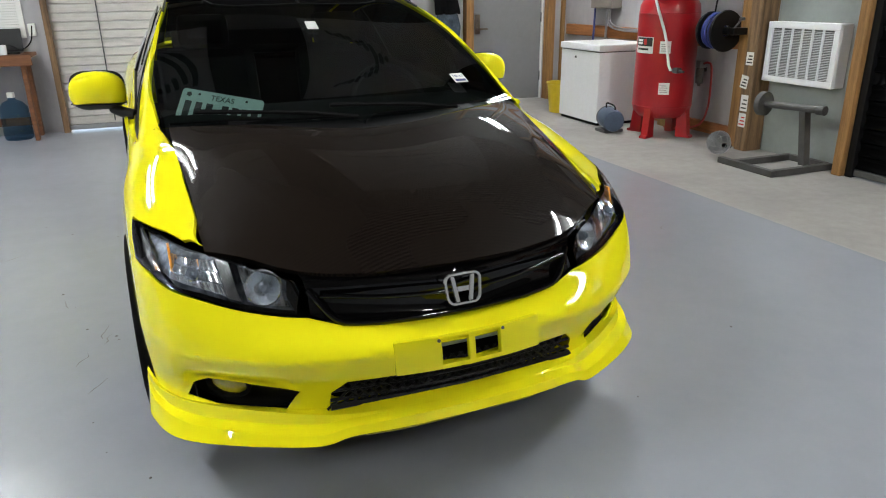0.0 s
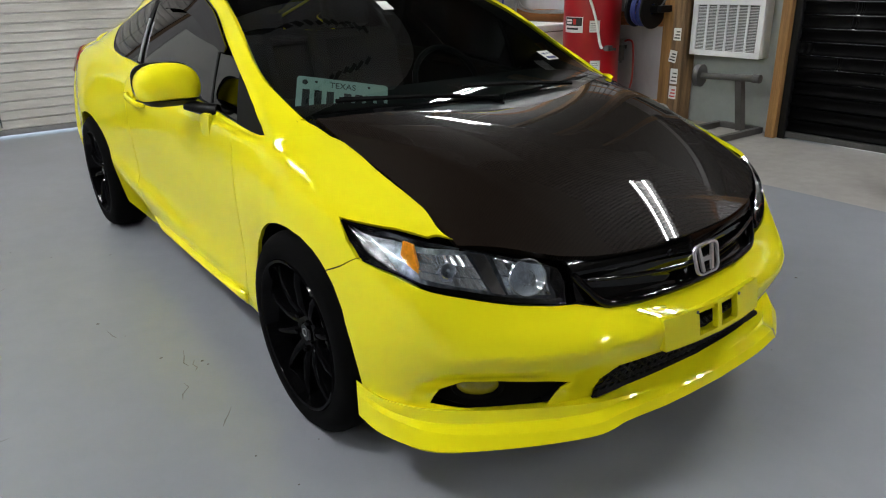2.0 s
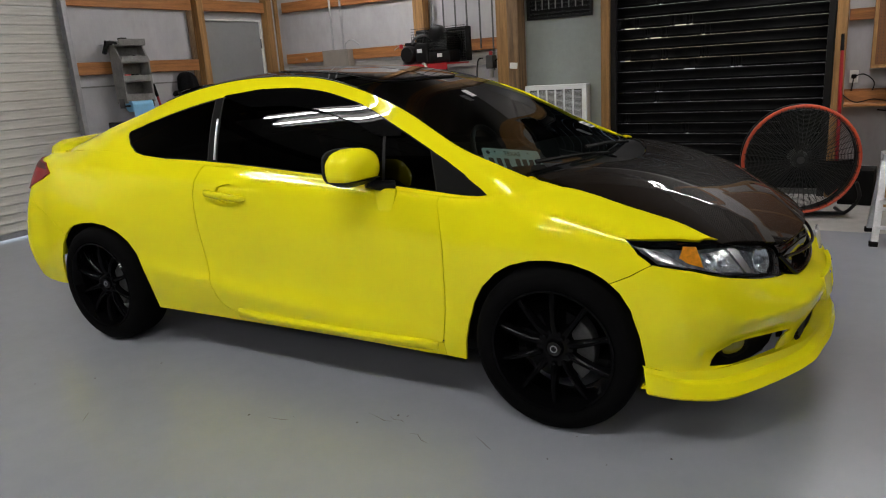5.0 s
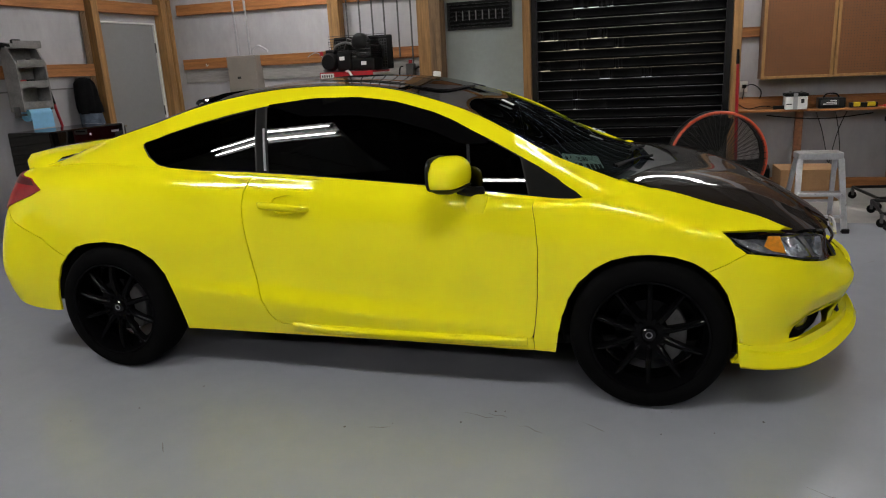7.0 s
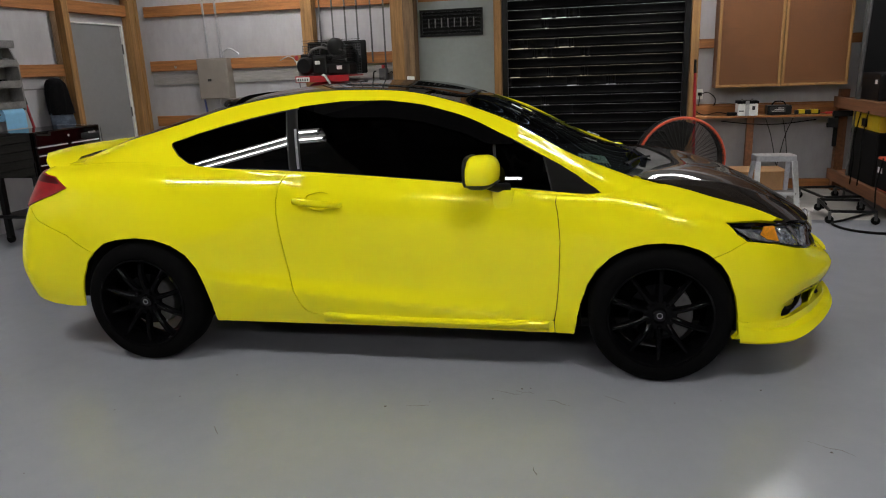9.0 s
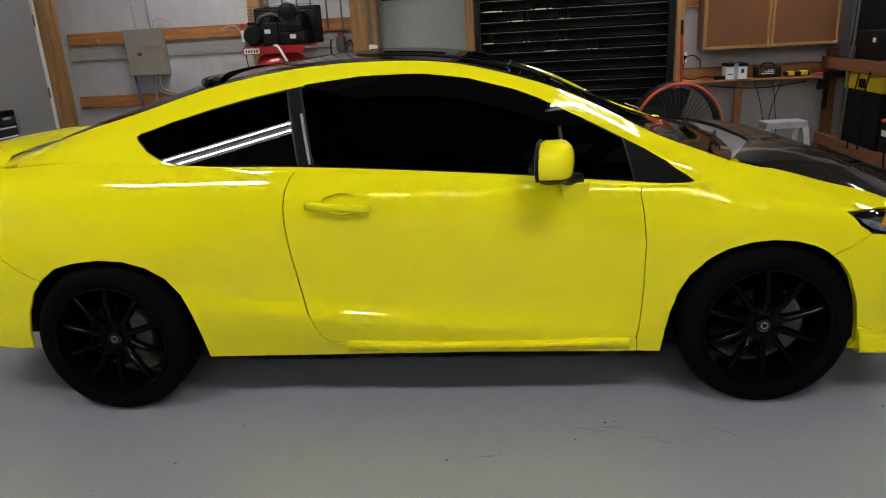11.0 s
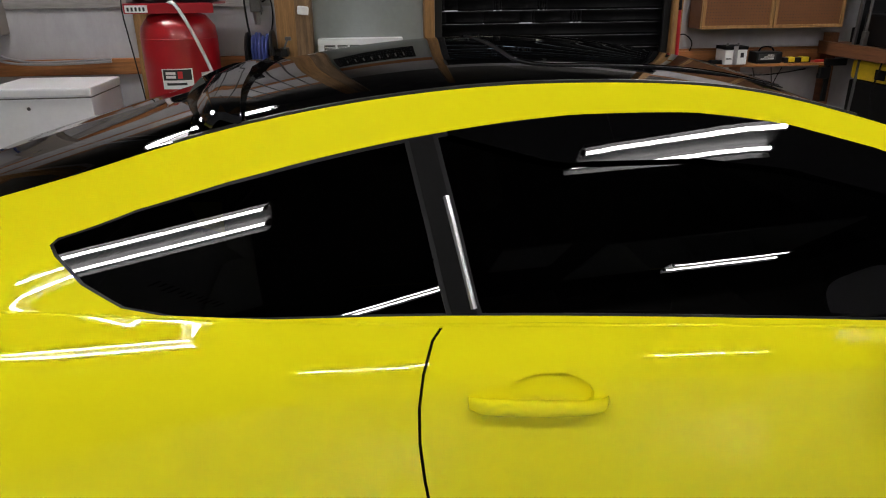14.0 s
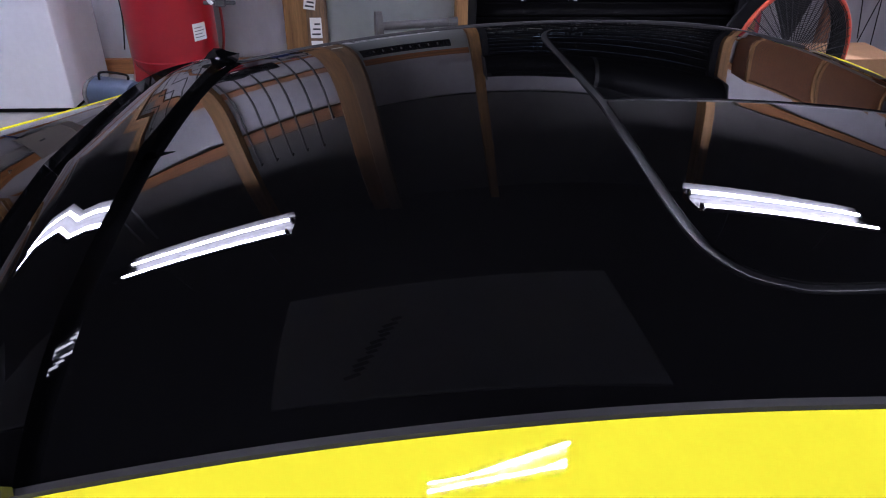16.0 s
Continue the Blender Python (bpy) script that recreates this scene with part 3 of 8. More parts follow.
class Lines:
    """A surface through longitudinal design lines; each line is a row of (half width, y, z)."""

    def __init__(self, *rows, knots=None):
        self.p = np.array(rows, float)
        self.knots = np.array(knots if knots else range(self.p.shape[1]), float)
        self.end = self.knots[-1]
        self.grid = None

    @staticmethod
    def weights(x, n):
        i = min(max(int(math.floor(x)), 0), n - 2)
        t = x - i
        w = np.zeros(n)
        a, b, c, d = max(i - 1, 0), i, i + 1, min(i + 2, n - 1)
        h0, h1, h2, h3 = 2 * t**3 - 3 * t**2 + 1, t**3 - 2 * t**2 + t, -2 * t**3 + 3 * t**2, t**3 - t**2
        w[b] += h0
        w[c] += h2
        w[c] += 0.5 * h1
        w[a] -= 0.5 * h1
        w[d] += 0.5 * h3
        w[b] -= 0.5 * h3
        return w

    def __call__(self, a, t):
        nl, ns = self.p.shape[:2]
        return self.pressed(np.einsum("i,j,ijk->k", self.weights(t, nl), self.weights(np.interp(a, self.knots, np.arange(ns)), ns), self.p), a, t)

    def pressed(self, p, a, t):
        return p

    def normal(self, a, t, e=0.01):
        nl, ns = self.p.shape[:2]
        a0, a1, t0, t1 = max(a - e, 0), min(a + e, self.end), max(t - e, 0), min(t + e, nl - 1)
        n = np.cross(self(a1, t) - self(a0, t), self(a, t1) - self(a, t0))
        return n / (np.linalg.norm(n) + 1e-12)

    def table(self, na=240, nt=60):
        if self.grid is None:
            nl, ns = self.p.shape[:2]
            self.ga, self.gt = np.linspace(0, self.end, na), np.linspace(0, nl - 1, nt)
            wa, wt = np.array([self.weights(np.interp(a, self.knots, np.arange(ns)), ns) for a in self.ga]), np.array([self.weights(t, nl) for t in self.gt])
            self.grid = np.einsum("ti,aj,ijk->atk", wt, wa, self.p)
        return self.grid

    def find(self, u, v, axes, lo=0.0, hi=99.0):
        """The place on the surface that shows at (u, v) when seen along an axis; lo, hi: a stretch of stations."""
        g = self.table()
        d = (g[..., axes[0]] - u) ** 2 + (g[..., axes[1]] - v) ** 2
        d = d + np.where((self.ga < lo) | (self.ga > hi), 9.0, 0.0)[:, None]
        i, j = np.unravel_index(np.argmin(d), d.shape)
        a, t = self.ga[i], self.gt[j]
        nl, ns = self.p.shape[:2]
        for _ in range(12):
            p = self(a, t)[list(axes)]
            e = 1e-4
            a2, t2 = (a + e if a + e < self.end else a - e), (t + e if t + e < nl - 1 else t - e)
            ja, jt = (self(a2, t)[list(axes)] - p) / (a2 - a), (self(a, t2)[list(axes)] - p) / (t2 - t)
            det = ja[0] * jt[1] - ja[1] * jt[0]
            if abs(det) < 1e-9:
                break
            r = np.array([u, v]) - p
            da, dt = (r[0] * jt[1] - r[1] * jt[0]) / det, (ja[0] * r[1] - ja[1] * r[0]) / det
            a, t = min(max(a + max(min(da, 0.2), -0.2), 0), self.end), min(max(t + max(min(dt, 0.3), -0.3), 0), nl - 1)
        return a, t


def curve2(pts, n=6):
    return [(p.x, p.y) for p in hermite([(x, y, 0) for x, y in pts], n)]


def inside(poly, x, y):
    c, n = False, len(poly)
    for i in range(n):
        (x0, y0), (x1, y1) = poly[i], poly[i - 1]
        if (y0 > y) != (y1 > y) and x < (x1 - x0) * (y - y0) / (y1 - y0) + x0:
            c = not c
    return c


def inset(poly, d):
    """The outline drawn in by d."""
    area = sum(poly[i - 1][0] * poly[i][1] - poly[i][0] * poly[i - 1][1] for i in range(len(poly)))
    s, out, n = (1 if area > 0 else -1), [], len(poly)
    for i in range(n):
        (ax, ay), (bx, by), (cx, cy) = poly[i - 1], poly[i], poly[(i + 1) % n]
        n0, n1 = Vector((-(by - ay), bx - ax)), Vector((-(cy - by), cx - bx))
        if n0.length < 1e-9 or n1.length < 1e-9:
            continue
        m = n0.normalized() + n1.normalized()
        if m.length < 1e-6:
            out.append((bx, by))
            continue
        m.normalize()
        k = d / max(m.dot(n0.normalized()), 0.5)
        out.append((bx + s * m.x * k, by + s * m.y * k))
    return out


def dense(poly, step):
    out = []
    for i in range(len(poly)):
        p, q = Vector(poly[i]), Vector(poly[(i + 1) % len(poly)])
        k = max(1, int((q - p).length / step))
        out += [tuple(p.lerp(q, j / k)) for j in range(k)]
    return out


def panel(name, S, outer, holes, material, parent, step=0.03, scale=(0.4, 0.13), gap=0.0, lift=0.0, lip=0.012, mirror="", label="", hole_lip=None, even=""):
    """A panel cut from a design surface. outer and holes are outlines in the surface's own (a, t); scale gives metres per unit of each.
    mirror: 'weld' adds the other half of the car to the same mesh, 'left' builds the other half alone."""
    sa, st = scale
    out = dense(inset([(a * sa, t * st) for a, t in outer], gap), step)
    ins = [dense(inset([(a * sa, t * st) for a, t in h], -gap), step * 0.8) for h in holes]
    pts, edges = [], []
    for loop in [out] + ins:
        k0 = len(pts)
        pts += loop
        edges += [(k0 + i, k0 + (i + 1) % len(loop)) for i in range(len(loop))]
    nb = len(pts)
    arr = np.array(pts)
    xs, ys = np.arange(arr[:, 0].min(), arr[:, 0].max(), step), np.arange(arr[:, 1].min(), arr[:, 1].max(), step)
    for i, y in enumerate(ys):
        for x in xs:
            x2 = x + (step * 0.5 if i % 2 else 0)
            if inside(out, x2, y) and not any(inside(h, x2, y) for h in ins) and ((arr[:nb, 0] - x2) ** 2 + (arr[:nb, 1] - y) ** 2).min() > (step * 0.55) ** 2:
                pts.append((x2, y))
    vs, _, fs, _, _, _ = GEO.delaunay_2d_cdt([Vector(p) for p in pts], edges, [], 0, 1e-7)
    keep = []
    for f in fs:
        c = (vs[f[0]] + vs[f[1]] + vs[f[2]]) / 3
        if inside(out, c.x, c.y) and not any(inside(h, c.x, c.y) for h in ins):
            keep.append(tuple(f))
    nl, ns = S.p.shape[:2]
    P, N = [], []
    for v in vs:
        a, t = min(max(v.x / sa, 0), S.end), min(max(v.y / st, 0), nl - 1)
        n = S.normal(a, t)
        P.append(S(a, t) + n * lift)
        N.append(n)
    P, N = np.array(P), np.array(N)
    if even:
        P, N = evened(P, N, even)
    if mirror == "weld":
        keep = [f for f in keep if max(abs(P[i][0]) for i in f) > 2e-3]
    count = {}
    for f in keep:
        for i in range(3):
            e = (f[i], f[(i + 1) % 3])
            count[e] = count.get(e, 0) + 1
    rim = [e for e in count if (e[1], e[0]) not in count]
    centre = {i for i in range(len(P)) if abs(P[i][0]) < 2e-3}
    verts, norms, faces = [tuple(p) for p in P], [tuple(n) for n in N], list(keep)
    if lip:
        low = {}
        for a, c in rim:
            if mirror == "weld" and a in centre and c in centre:
                continue
            for i in (a, c):
                if i not in low:
                    low[i] = len(verts)
                    verts.append(tuple(P[i] - N[i] * (hole_lip if hole_lip and i >= len(out) else lip)))
                    norms.append(tuple(N[i]))
            faces.append((c, a, low[a], low[c]))
    flip = np.mean([np.dot(np.cross(P[f[1]] - P[f[0]], P[f[2]] - P[f[0]]), N[f[0]]) for f in keep]) < 0
    if flip:
        faces = [f[::-1] for f in faces]
    ntop = len(P)
    V, NN, F = list(verts), list(norms), list(faces)
    if mirror in ("weld", "left"):
        if mirror == "left":
            V, NN, F = [(-x, y, z) for x, y, z in V], [(-x, y, z) for x, y, z in NN], [f[::-1] for f in F]
        else:
            ids = {}
            for i in range(len(verts)):
                if i in centre:
                    V[i], NN[i] = (0.0, *V[i][1:]), (0.0, *NN[i][1:])
                    ids[i] = i
                else:
                    ids[i] = len(V)
                    V.append((-verts[i][0], *verts[i][1:]))
                    NN.append((-norms[i][0], *norms[i][1:]))
            F += [tuple(ids[i] for i in f[::-1]) for f in faces]
    # the design half is the car's right side, which is -x
    V, NN, F = [(-x, y, z) for x, y, z in V], [(-x, y, z) for x, y, z in NN], [f[::-1] for f in F]
    me = bpy.data.meshes.new(name)
    me.from_pydata(V, [], F)
    me.polygons.foreach_set("use_smooth", [len(p.vertices) == 3 for p in me.polygons])
    me.update()
    me.normals_split_custom_set_from_vertices([Vector(n).normalized() for n in NN]) if not lip else set_normals(me, NN)
    me.materials.append(M[material])
    ob = new(name, me)
    ob.parent = parent
    if label:
        tagged(ob, label)
    return ob


def evened(P, N, kind):
    """The same panel on one even surface, as blown glass or pressed sheet lies: 'pane' bends by squares, 'roof' is even in x and cubic in y, 'bonnet' the same with a fine crease on each side."""
    y0, z0 = P[:, 1].mean(), P[:, 2].mean()
    if kind == "pane":
        terms = lambda q: np.stack([np.ones(len(q)), q[:, 1] - y0, q[:, 2] - z0, (q[:, 1] - y0) ** 2, (q[:, 1] - y0) * (q[:, 2] - z0), (q[:, 2] - z0) ** 2], 1)
        axis, others = 0, (1, 2)
    else:
        terms = lambda q: np.stack([(q[:, 1] - y0) ** i * q[:, 0] ** (2 * j) for i in range(4) for j in range(3)], 1)
        axis, others = 2, (0, 1)
    c = np.linalg.lstsq(terms(P), P[:, axis], rcond=None)[0]
    out, n = P.copy(), np.zeros_like(P)
    crease = lambda q: 0.0045 * np.exp(-np.sqrt((q[:, 0] - 0.485 - 0.40 * (q[:, 1] + 0.35)) ** 2 + 0.00005) / 0.024) * np.clip((q[:, 1] + 0.66) / 0.2, 0, 1) if kind == "bonnet" else 0.0
    height = lambda q: terms(q) @ c + crease(q)
    out[:, axis] = height(P)
    n[:, axis] = 1.0
    for k in others:
        q = P.copy()
        q[:, k] += 1e-4
        n[:, k] = -(height(q) - out[:, axis]) / 1e-4
    n /= np.linalg.norm(n, axis=1)[:, None]
    return out, n * np.sign((n * N).sum(1))[:, None]


def set_normals(me, norms):
    """Surface normals on the panel's face, flat ones on its edge."""
    n = []
    for p in me.polygons:
        for i in p.vertices:
            n.append(Vector(norms[i]).normalized() if len(p.vertices) == 3 else p.normal.copy())
    me.normals_split_custom_set(n)


from mathutils import geometry as GEO

# half width, y, z of the lower body, from the nose's middle round the front corner, along the side to the tail's middle
A_ = [(0, -0.82, 0.2), (0.42, -0.745, 0.2), (0.685, -0.565, 0.2), (0.775, -0.45, 0.19), (0.8, -0.3, 0.19), (0.8, 0.02, 0.19), (0.792, 0.21, 0.187), (0.785, 0.44, 0.185), (0.775, 1.1, 0.19), (0.775, 1.95, 0.19), (0.79, 2.64, 0.2), (0.78, 3.12, 0.24), (0.67, 3.42, 0.31), (0, 3.56, 0.33)]
B_ = [(0, -0.84, 0.3), (0.42, -0.748, 0.3), (0.695, -0.550, 0.295), (0.782, -0.440, 0.29), (0.812, -0.3, 0.29), (0.81, 0.02, 0.3), (0.803, 0.21, 0.292), (0.802, 0.44, 0.282), (0.815, 1.1, 0.305), (0.820, 1.95, 0.375), (0.814, 2.64, 0.42), (0.8, 3.12, 0.35), (0.69, 3.44, 0.4), (0, 3.58, 0.42)]
C_ = [(0, -0.868, 0.455), (0.42, -0.812, 0.46), (0.695, -0.625, 0.45), (0.79, -0.478, 0.445), (0.825, -0.29, 0.45), (0.828, 0.02, 0.45), (0.816, 0.21, 0.437), (0.802, 0.44, 0.42), (0.795, 1.1, 0.41), (0.8, 1.95, 0.47), (0.826, 2.64, 0.53), (0.8, 3.12, 0.48), (0.7, 3.445, 0.52), (0, 3.58, 0.54)]
D_ = [(0, -0.77, 0.512), (0.42, -0.714, 0.55), (0.695, -0.573, 0.595), (0.775, -0.46, 0.632), (0.812, -0.28, 0.67), (0.83, 0.02, 0.68), (0.822, 0.21, 0.672), (0.81, 0.44, 0.66), (0.8, 1.1, 0.65), (0.8, 1.95, 0.68), (0.83, 2.64, 0.7), (0.785, 3.12, 0.72), (0.67, 3.39, 0.75), (0, 3.53, 0.76)]
E_ = [(0, -0.775, 0.605), (0.42, -0.69, 0.64), (0.642, -0.53, 0.697), (0.714, -0.418, 0.72), (0.775, -0.25, 0.755), (0.79, 0.02, 0.81), (0.793, 0.21, 0.815), (0.79, 0.44, 0.83), (0.788, 1.1, 0.84), (0.785, 1.95, 0.87), (0.765, 2.64, 0.92), (0.73, 3.1, 0.93), (0.61, 3.3, 0.95), (0, 3.44, 0.96)]
F_ = [(0, -0.752, 0.65), (0.42, -0.66, 0.67), (0.632, -0.528, 0.715), (0.636, -0.39, 0.77), (0.642, -0.22, 0.82), (0.655, 0.02, 0.888), (0.748, 0.20, 0.875), (0.76, 0.44, 0.858), (0.749, 1.1, 0.915), (0.727, 1.95, 0.97), (0.672, 2.64, 1.018), (0.63, 3.04, 1.005), (0.555, 3.26, 0.995), (0, 3.4, 0.995)]


class Body(Lines):
    """The lower body, with a hollow pressed round each fog lamp and a crease along the front bumper."""

    def pressed(self, p, a, t):
        if a < 4.0 and t < 3.2:
            q = math.hypot((p[0] - 0.600) / 0.178, (p[2] - 0.330) / 0.072)
            k = min(max((1.0 - q) / 0.38, 0.0), 1.0)
            deep = 0.013 * k * k * (3 - 2 * k)
            fade = min(1.0, (4.0 - a) / 0.8)
            deep -= 0.004 * math.exp(-abs(p[2] - 0.437 - 0.02 * min(1.0, p[0] / 0.4)) / 0.022) * fade
            r = math.hypot(p[0], p[1] + 0.15)
            p = p - np.array([p[0] / r, (p[1] + 0.15) / r, 0.0]) * deep
        return p


LOW = Body(A_, B_, C_, D_, E_, F_, knots=[0, 1, 2, 3, 4, 5, 5.5, 6, 7, 8, 9, 10, 11, 12])
# greenhouse: belt and roof rail, and the middle line of screen, roof and rear window
G0 = [(0.656, 0.02, 0.887), (0.757, 0.33, 0.85), (0.76, 0.6, 0.868), (0.752, 0.95, 0.902), (0.745, 1.25, 0.928), (0.736, 1.6, 0.952), (0.728, 1.9, 0.968), (0.715, 2.2, 0.98), (0.685, 2.52, 1.01), (0.65, 2.85, 1.02), (0.615, 3.05, 1.005)]
G1 = [(0.666, 0.085, 0.9062), (0.7316, 0.39, 0.9536), (0.7094, 0.66, 1.0346), (0.68, 0.965, 1.0971), (0.659, 1.25, 1.1383), (0.6434, 1.6, 1.1564), (0.6318, 1.9, 1.1541), (0.6234, 2.2, 1.134), (0.608, 2.51, 1.109), (0.591, 2.835, 1.073), (0.573, 3.04, 1.031)]
G2 = [(0.68, 0.145, 0.921), (0.689, 0.45, 1.047), (0.639, 0.72, 1.19), (0.585, 0.98, 1.281), (0.548, 1.25, 1.339), (0.524, 1.6, 1.352), (0.511, 1.9, 1.331), (0.506, 2.2, 1.28), (0.507, 2.5, 1.199), (0.507, 2.82, 1.117), (0.506, 3.03, 1.05)]
ins_ = lambda row, p: [row[0], p] + row[1:]
GREEN = Lines(ins_(G0, (0.748, 0.20, 0.873)), ins_(G1, (0.724, 0.24, 0.924)), ins_(G2, (0.690, 0.295, 0.982)), knots=[0, 0.5, 1, 2, 3, 4, 5, 6, 7, 8, 9, 10])
T1 = [(0.447, 0.075, 0.9248), (0.4524, 0.383, 1.0205), (0.4206, 0.664, 1.1604), (0.386, 0.946, 1.2839), (0.362, 1.239, 1.3537), (0.3466, 1.6, 1.3746), (0.3382, 1.9, 1.3579), (0.3346, 2.211, 1.309), (0.335, 2.522, 1.227), (0.335, 2.854, 1.133), (0.334, 3.058, 1.061)]
T2 = [(0, 0.02, 0.922), (0, 0.33, 1.008), (0, 0.62, 1.15), (0, 0.92, 1.29), (0, 1.23, 1.36), (0, 1.6, 1.383), (0, 1.9, 1.366), (0, 2.22, 1.318), (0, 2.54, 1.235), (0, 2.88, 1.135), (0, 3.08, 1.06)]
TOP = Lines(G2, T1, T2)
# bonnet: from its front edge to the windscreen; edge, two lines between and the middle
H0 = [(0.630, -0.533, 0.710), (0.634, -0.44, 0.752), (0.633, -0.30, 0.792), (0.642, -0.15, 0.845), (0.650, 0.0, 0.890), (0.652, 0.135, 0.922)]
H1 = [(0.43, -0.678, 0.668), (0.44, -0.535, 0.758), (0.46, -0.39, 0.836), (0.47, -0.245, 0.888), (0.47, -0.1, 0.922), (0.46, 0.035, 0.94)]
H2 = [(0.22, -0.742, 0.654), (0.225, -0.585, 0.76), (0.235, -0.44, 0.836), (0.24, -0.3, 0.884), (0.24, -0.175, 0.911), (0.23, -0.065, 0.925)]
H3 = [(0, -0.762, 0.649), (0, -0.6, 0.755), (0, -0.46, 0.826), (0, -0.33, 0.873), (0, -0.21, 0.901), (0, -0.1, 0.917)]


HOOD = Lines(H0, H1, H2, H3)

car = thing("car", CAR, "lemon yellow two-door coupe with carbon bonnet and black wheels", "car")
side = lambda y, z, lo=3.2, hi=11.0: LOW.find(y, z, (1, 2), lo, hi)
front = lambda x, z: LOW.find(x, z, (0, 2), 0.0, 4.2)


def sides(pts, **k):
    return [side(y, z, **k) for y, z in pts]


LAMP_LOW = [(0.405, 0.545), (0.47, 0.552), (0.56, 0.567), (0.66, 0.592), (0.735, 0.615), (0.775, 0.638)]
SEAM_F = (-0.335, 0.655)
# front bumper
bump = [(0.0, 0.02)] + [(a, 0.02) for a in np.linspace(0.3, 4.0, 14)]
bump += sides([(-0.325, 0.22), (-0.318, 0.30), (-0.30, 0.40), (-0.27, 0.49), (-0.232, 0.548), (-0.195, 0.581)], lo=3.0)
bump += sides([(-0.265, 0.614)], lo=3.0) + [side(*SEAM_F, lo=3.0)]
bump += [front(x, z) for x, z in LAMP_LOW[::-1]]
bump += [front(x, z) for x, z in ((0.36, 0.532), (0.32, 0.521), (0.22, 0.511), (0.11, 0.506), (0.0, 0.505))]
bump += [front(x, z) for x, z in ((0.0, 0.385), (0.17, 0.385), (0.335, 0.383), (0.372, 0.345), (0.375, 0.305), (0.36, 0.298), (0.2, 0.29), (0.0, 0.288))]
fog = [front(x, z) for x, z in ((0.724, 0.283), (0.706, 0.326), (0.668, 0.358), (0.60, 0.362), (0.450, 0.351), (0.460, 0.325), (0.488, 0.276), (0.56, 0.266), (0.64, 0.268))]
cut = [front(x, z) for x, z in ((0.010, 0.400), (0.092, 0.400), (0.092, 0.466), (0.010, 0.466))]
panel("front_bumper", LOW, bump, [fog, cut], "paint_yellow", car, 0.022, gap=0.0012, lip=0.03, mirror="weld", label="lemon yellow front bumper", hole_lip=0.006)

fend_arch = [(-0.195, 0.581), (-0.17, 0.599), (-0.13, 0.620), (-0.06, 0.641), (0.02, 0.648), (0.10, 0.641), (0.18, 0.617), (0.25, 0.575), (0.31, 0.515), (0.352, 0.44), (0.378, 0.36), (0.395, 0.28), (0.408, 0.187)]
HCUP = sides(curve2([(1.725, 0.826), (1.69, 0.803), (1.64, 0.795), (1.59, 0.800), (1.553, 0.820), (1.56, 0.850), (1.60, 0.872), (1.65, 0.876), (1.70, 0.862)], 2))
for which in ("", "left"):
    f = sides(fend_arch, lo=3.0) + sides([(0.50, 0.19), (0.503, 0.248), (0.495, 0.31), (0.483, 0.45), (0.478, 0.65), (0.489, 0.77), (0.500, 0.83)])
    f += [(6.10, 5.0), (5.95, 5.0)] + [(a, 5.0) for a in np.linspace(5.7, 2.05, 12)]
    f += [LOW.find(y, z, (1, 2), 1.9, 4.5) for y, z in ((-0.47, 0.720), (-0.39, 0.731), (-0.31, 0.737), (-0.240, 0.740))]
    f += [LOW.find(y, z, (1, 2), 2.5, 4.5) for y, z in ((-0.29, 0.688), SEAM_F, (-0.265, 0.614))]
    panel("fender", LOW, f, [], "paint_yellow", car, 0.03, gap=0.0012, mirror=which)
    dr = sides([(0.55, 0.247), (0.515, 0.250), (0.503, 0.262), (0.495, 0.31), (0.483, 0.45), (0.478, 0.65), (0.489, 0.77), (0.500, 0.83)]) + [(6.10, 5.0)] + [(a, 5.0) for a in np.linspace(6.3, 7.835, 8)]
    rear_seam = [(1.838, 0.94), (1.858, 0.89), (1.868, 0.83), (1.869, 0.76), (1.862, 0.68), (1.850, 0.60), (1.830, 0.48), (1.805, 0.38), (1.778, 0.308), (1.755, 0.275), (1.72, 0.255), (1.65, 0.247)]
    dr += sides(rear_seam) + sides([(1.3, 0.244), (0.9, 0.244), (0.60, 0.247)])
    panel("door", LOW, dr, [HCUP], "paint_yellow", car, 0.035, hole_lip=0.016, gap=0.0016, mirror=which, label="lemon yellow coupe door")
    sl = -1 if which == "" else 1
    edge_ = [(1.66, 0.262), (1.5, 0.252), (1.2, 0.247), (0.9, 0.246), (0.7, 0.248), (0.56, 0.251), (0.53, 0.249)]
    b, rings = B(), []
    for i, (y, z) in enumerate(edge_):
        x, k = LOW(*side(y, z))[0], 0.25 if i in (0, len(edge_) - 1) else 1.0
        rings.append([b.verts.new((sl * (x + dx * k), y, z + dz)) for dx, dz in ((-0.012, 0.008), (0.010, 0.004), (0.020, -0.003), (0.022, -0.012), (0.013, -0.030), (-0.012, -0.046))])
    for u, v in zip(rings, rings[1:]):
        for i in range(6):
            b.faces.new((u[i], u[(i + 1) % 6], v[(i + 1) % 6], v[i]))
    b.faces.new(rings[0]); b.faces.new(rings[-1])
    bmesh.ops.recalc_face_normals(b, faces=b.faces)
    part("sill_ledge", b, "paint_yellow", car, "", 35)
    q = sides([(0.50, 0.19), (0.503, 0.248), (0.515, 0.250), (0.55, 0.247), (0.60, 0.247), (0.9, 0.244), (1.3, 0.244)]) + sides(rear_seam[::-1]) + [(7.835, 5.0)] + [(a, 5.0) for a in np.linspace(7.95, 11.9, 14)]
    q += [(12.0, 4.9), (12.0, 3.7), (11.0, 3.55)] + sides([(3.24, 0.725), (3.06, 0.655), (2.925, 0.60)], hi=11.2)
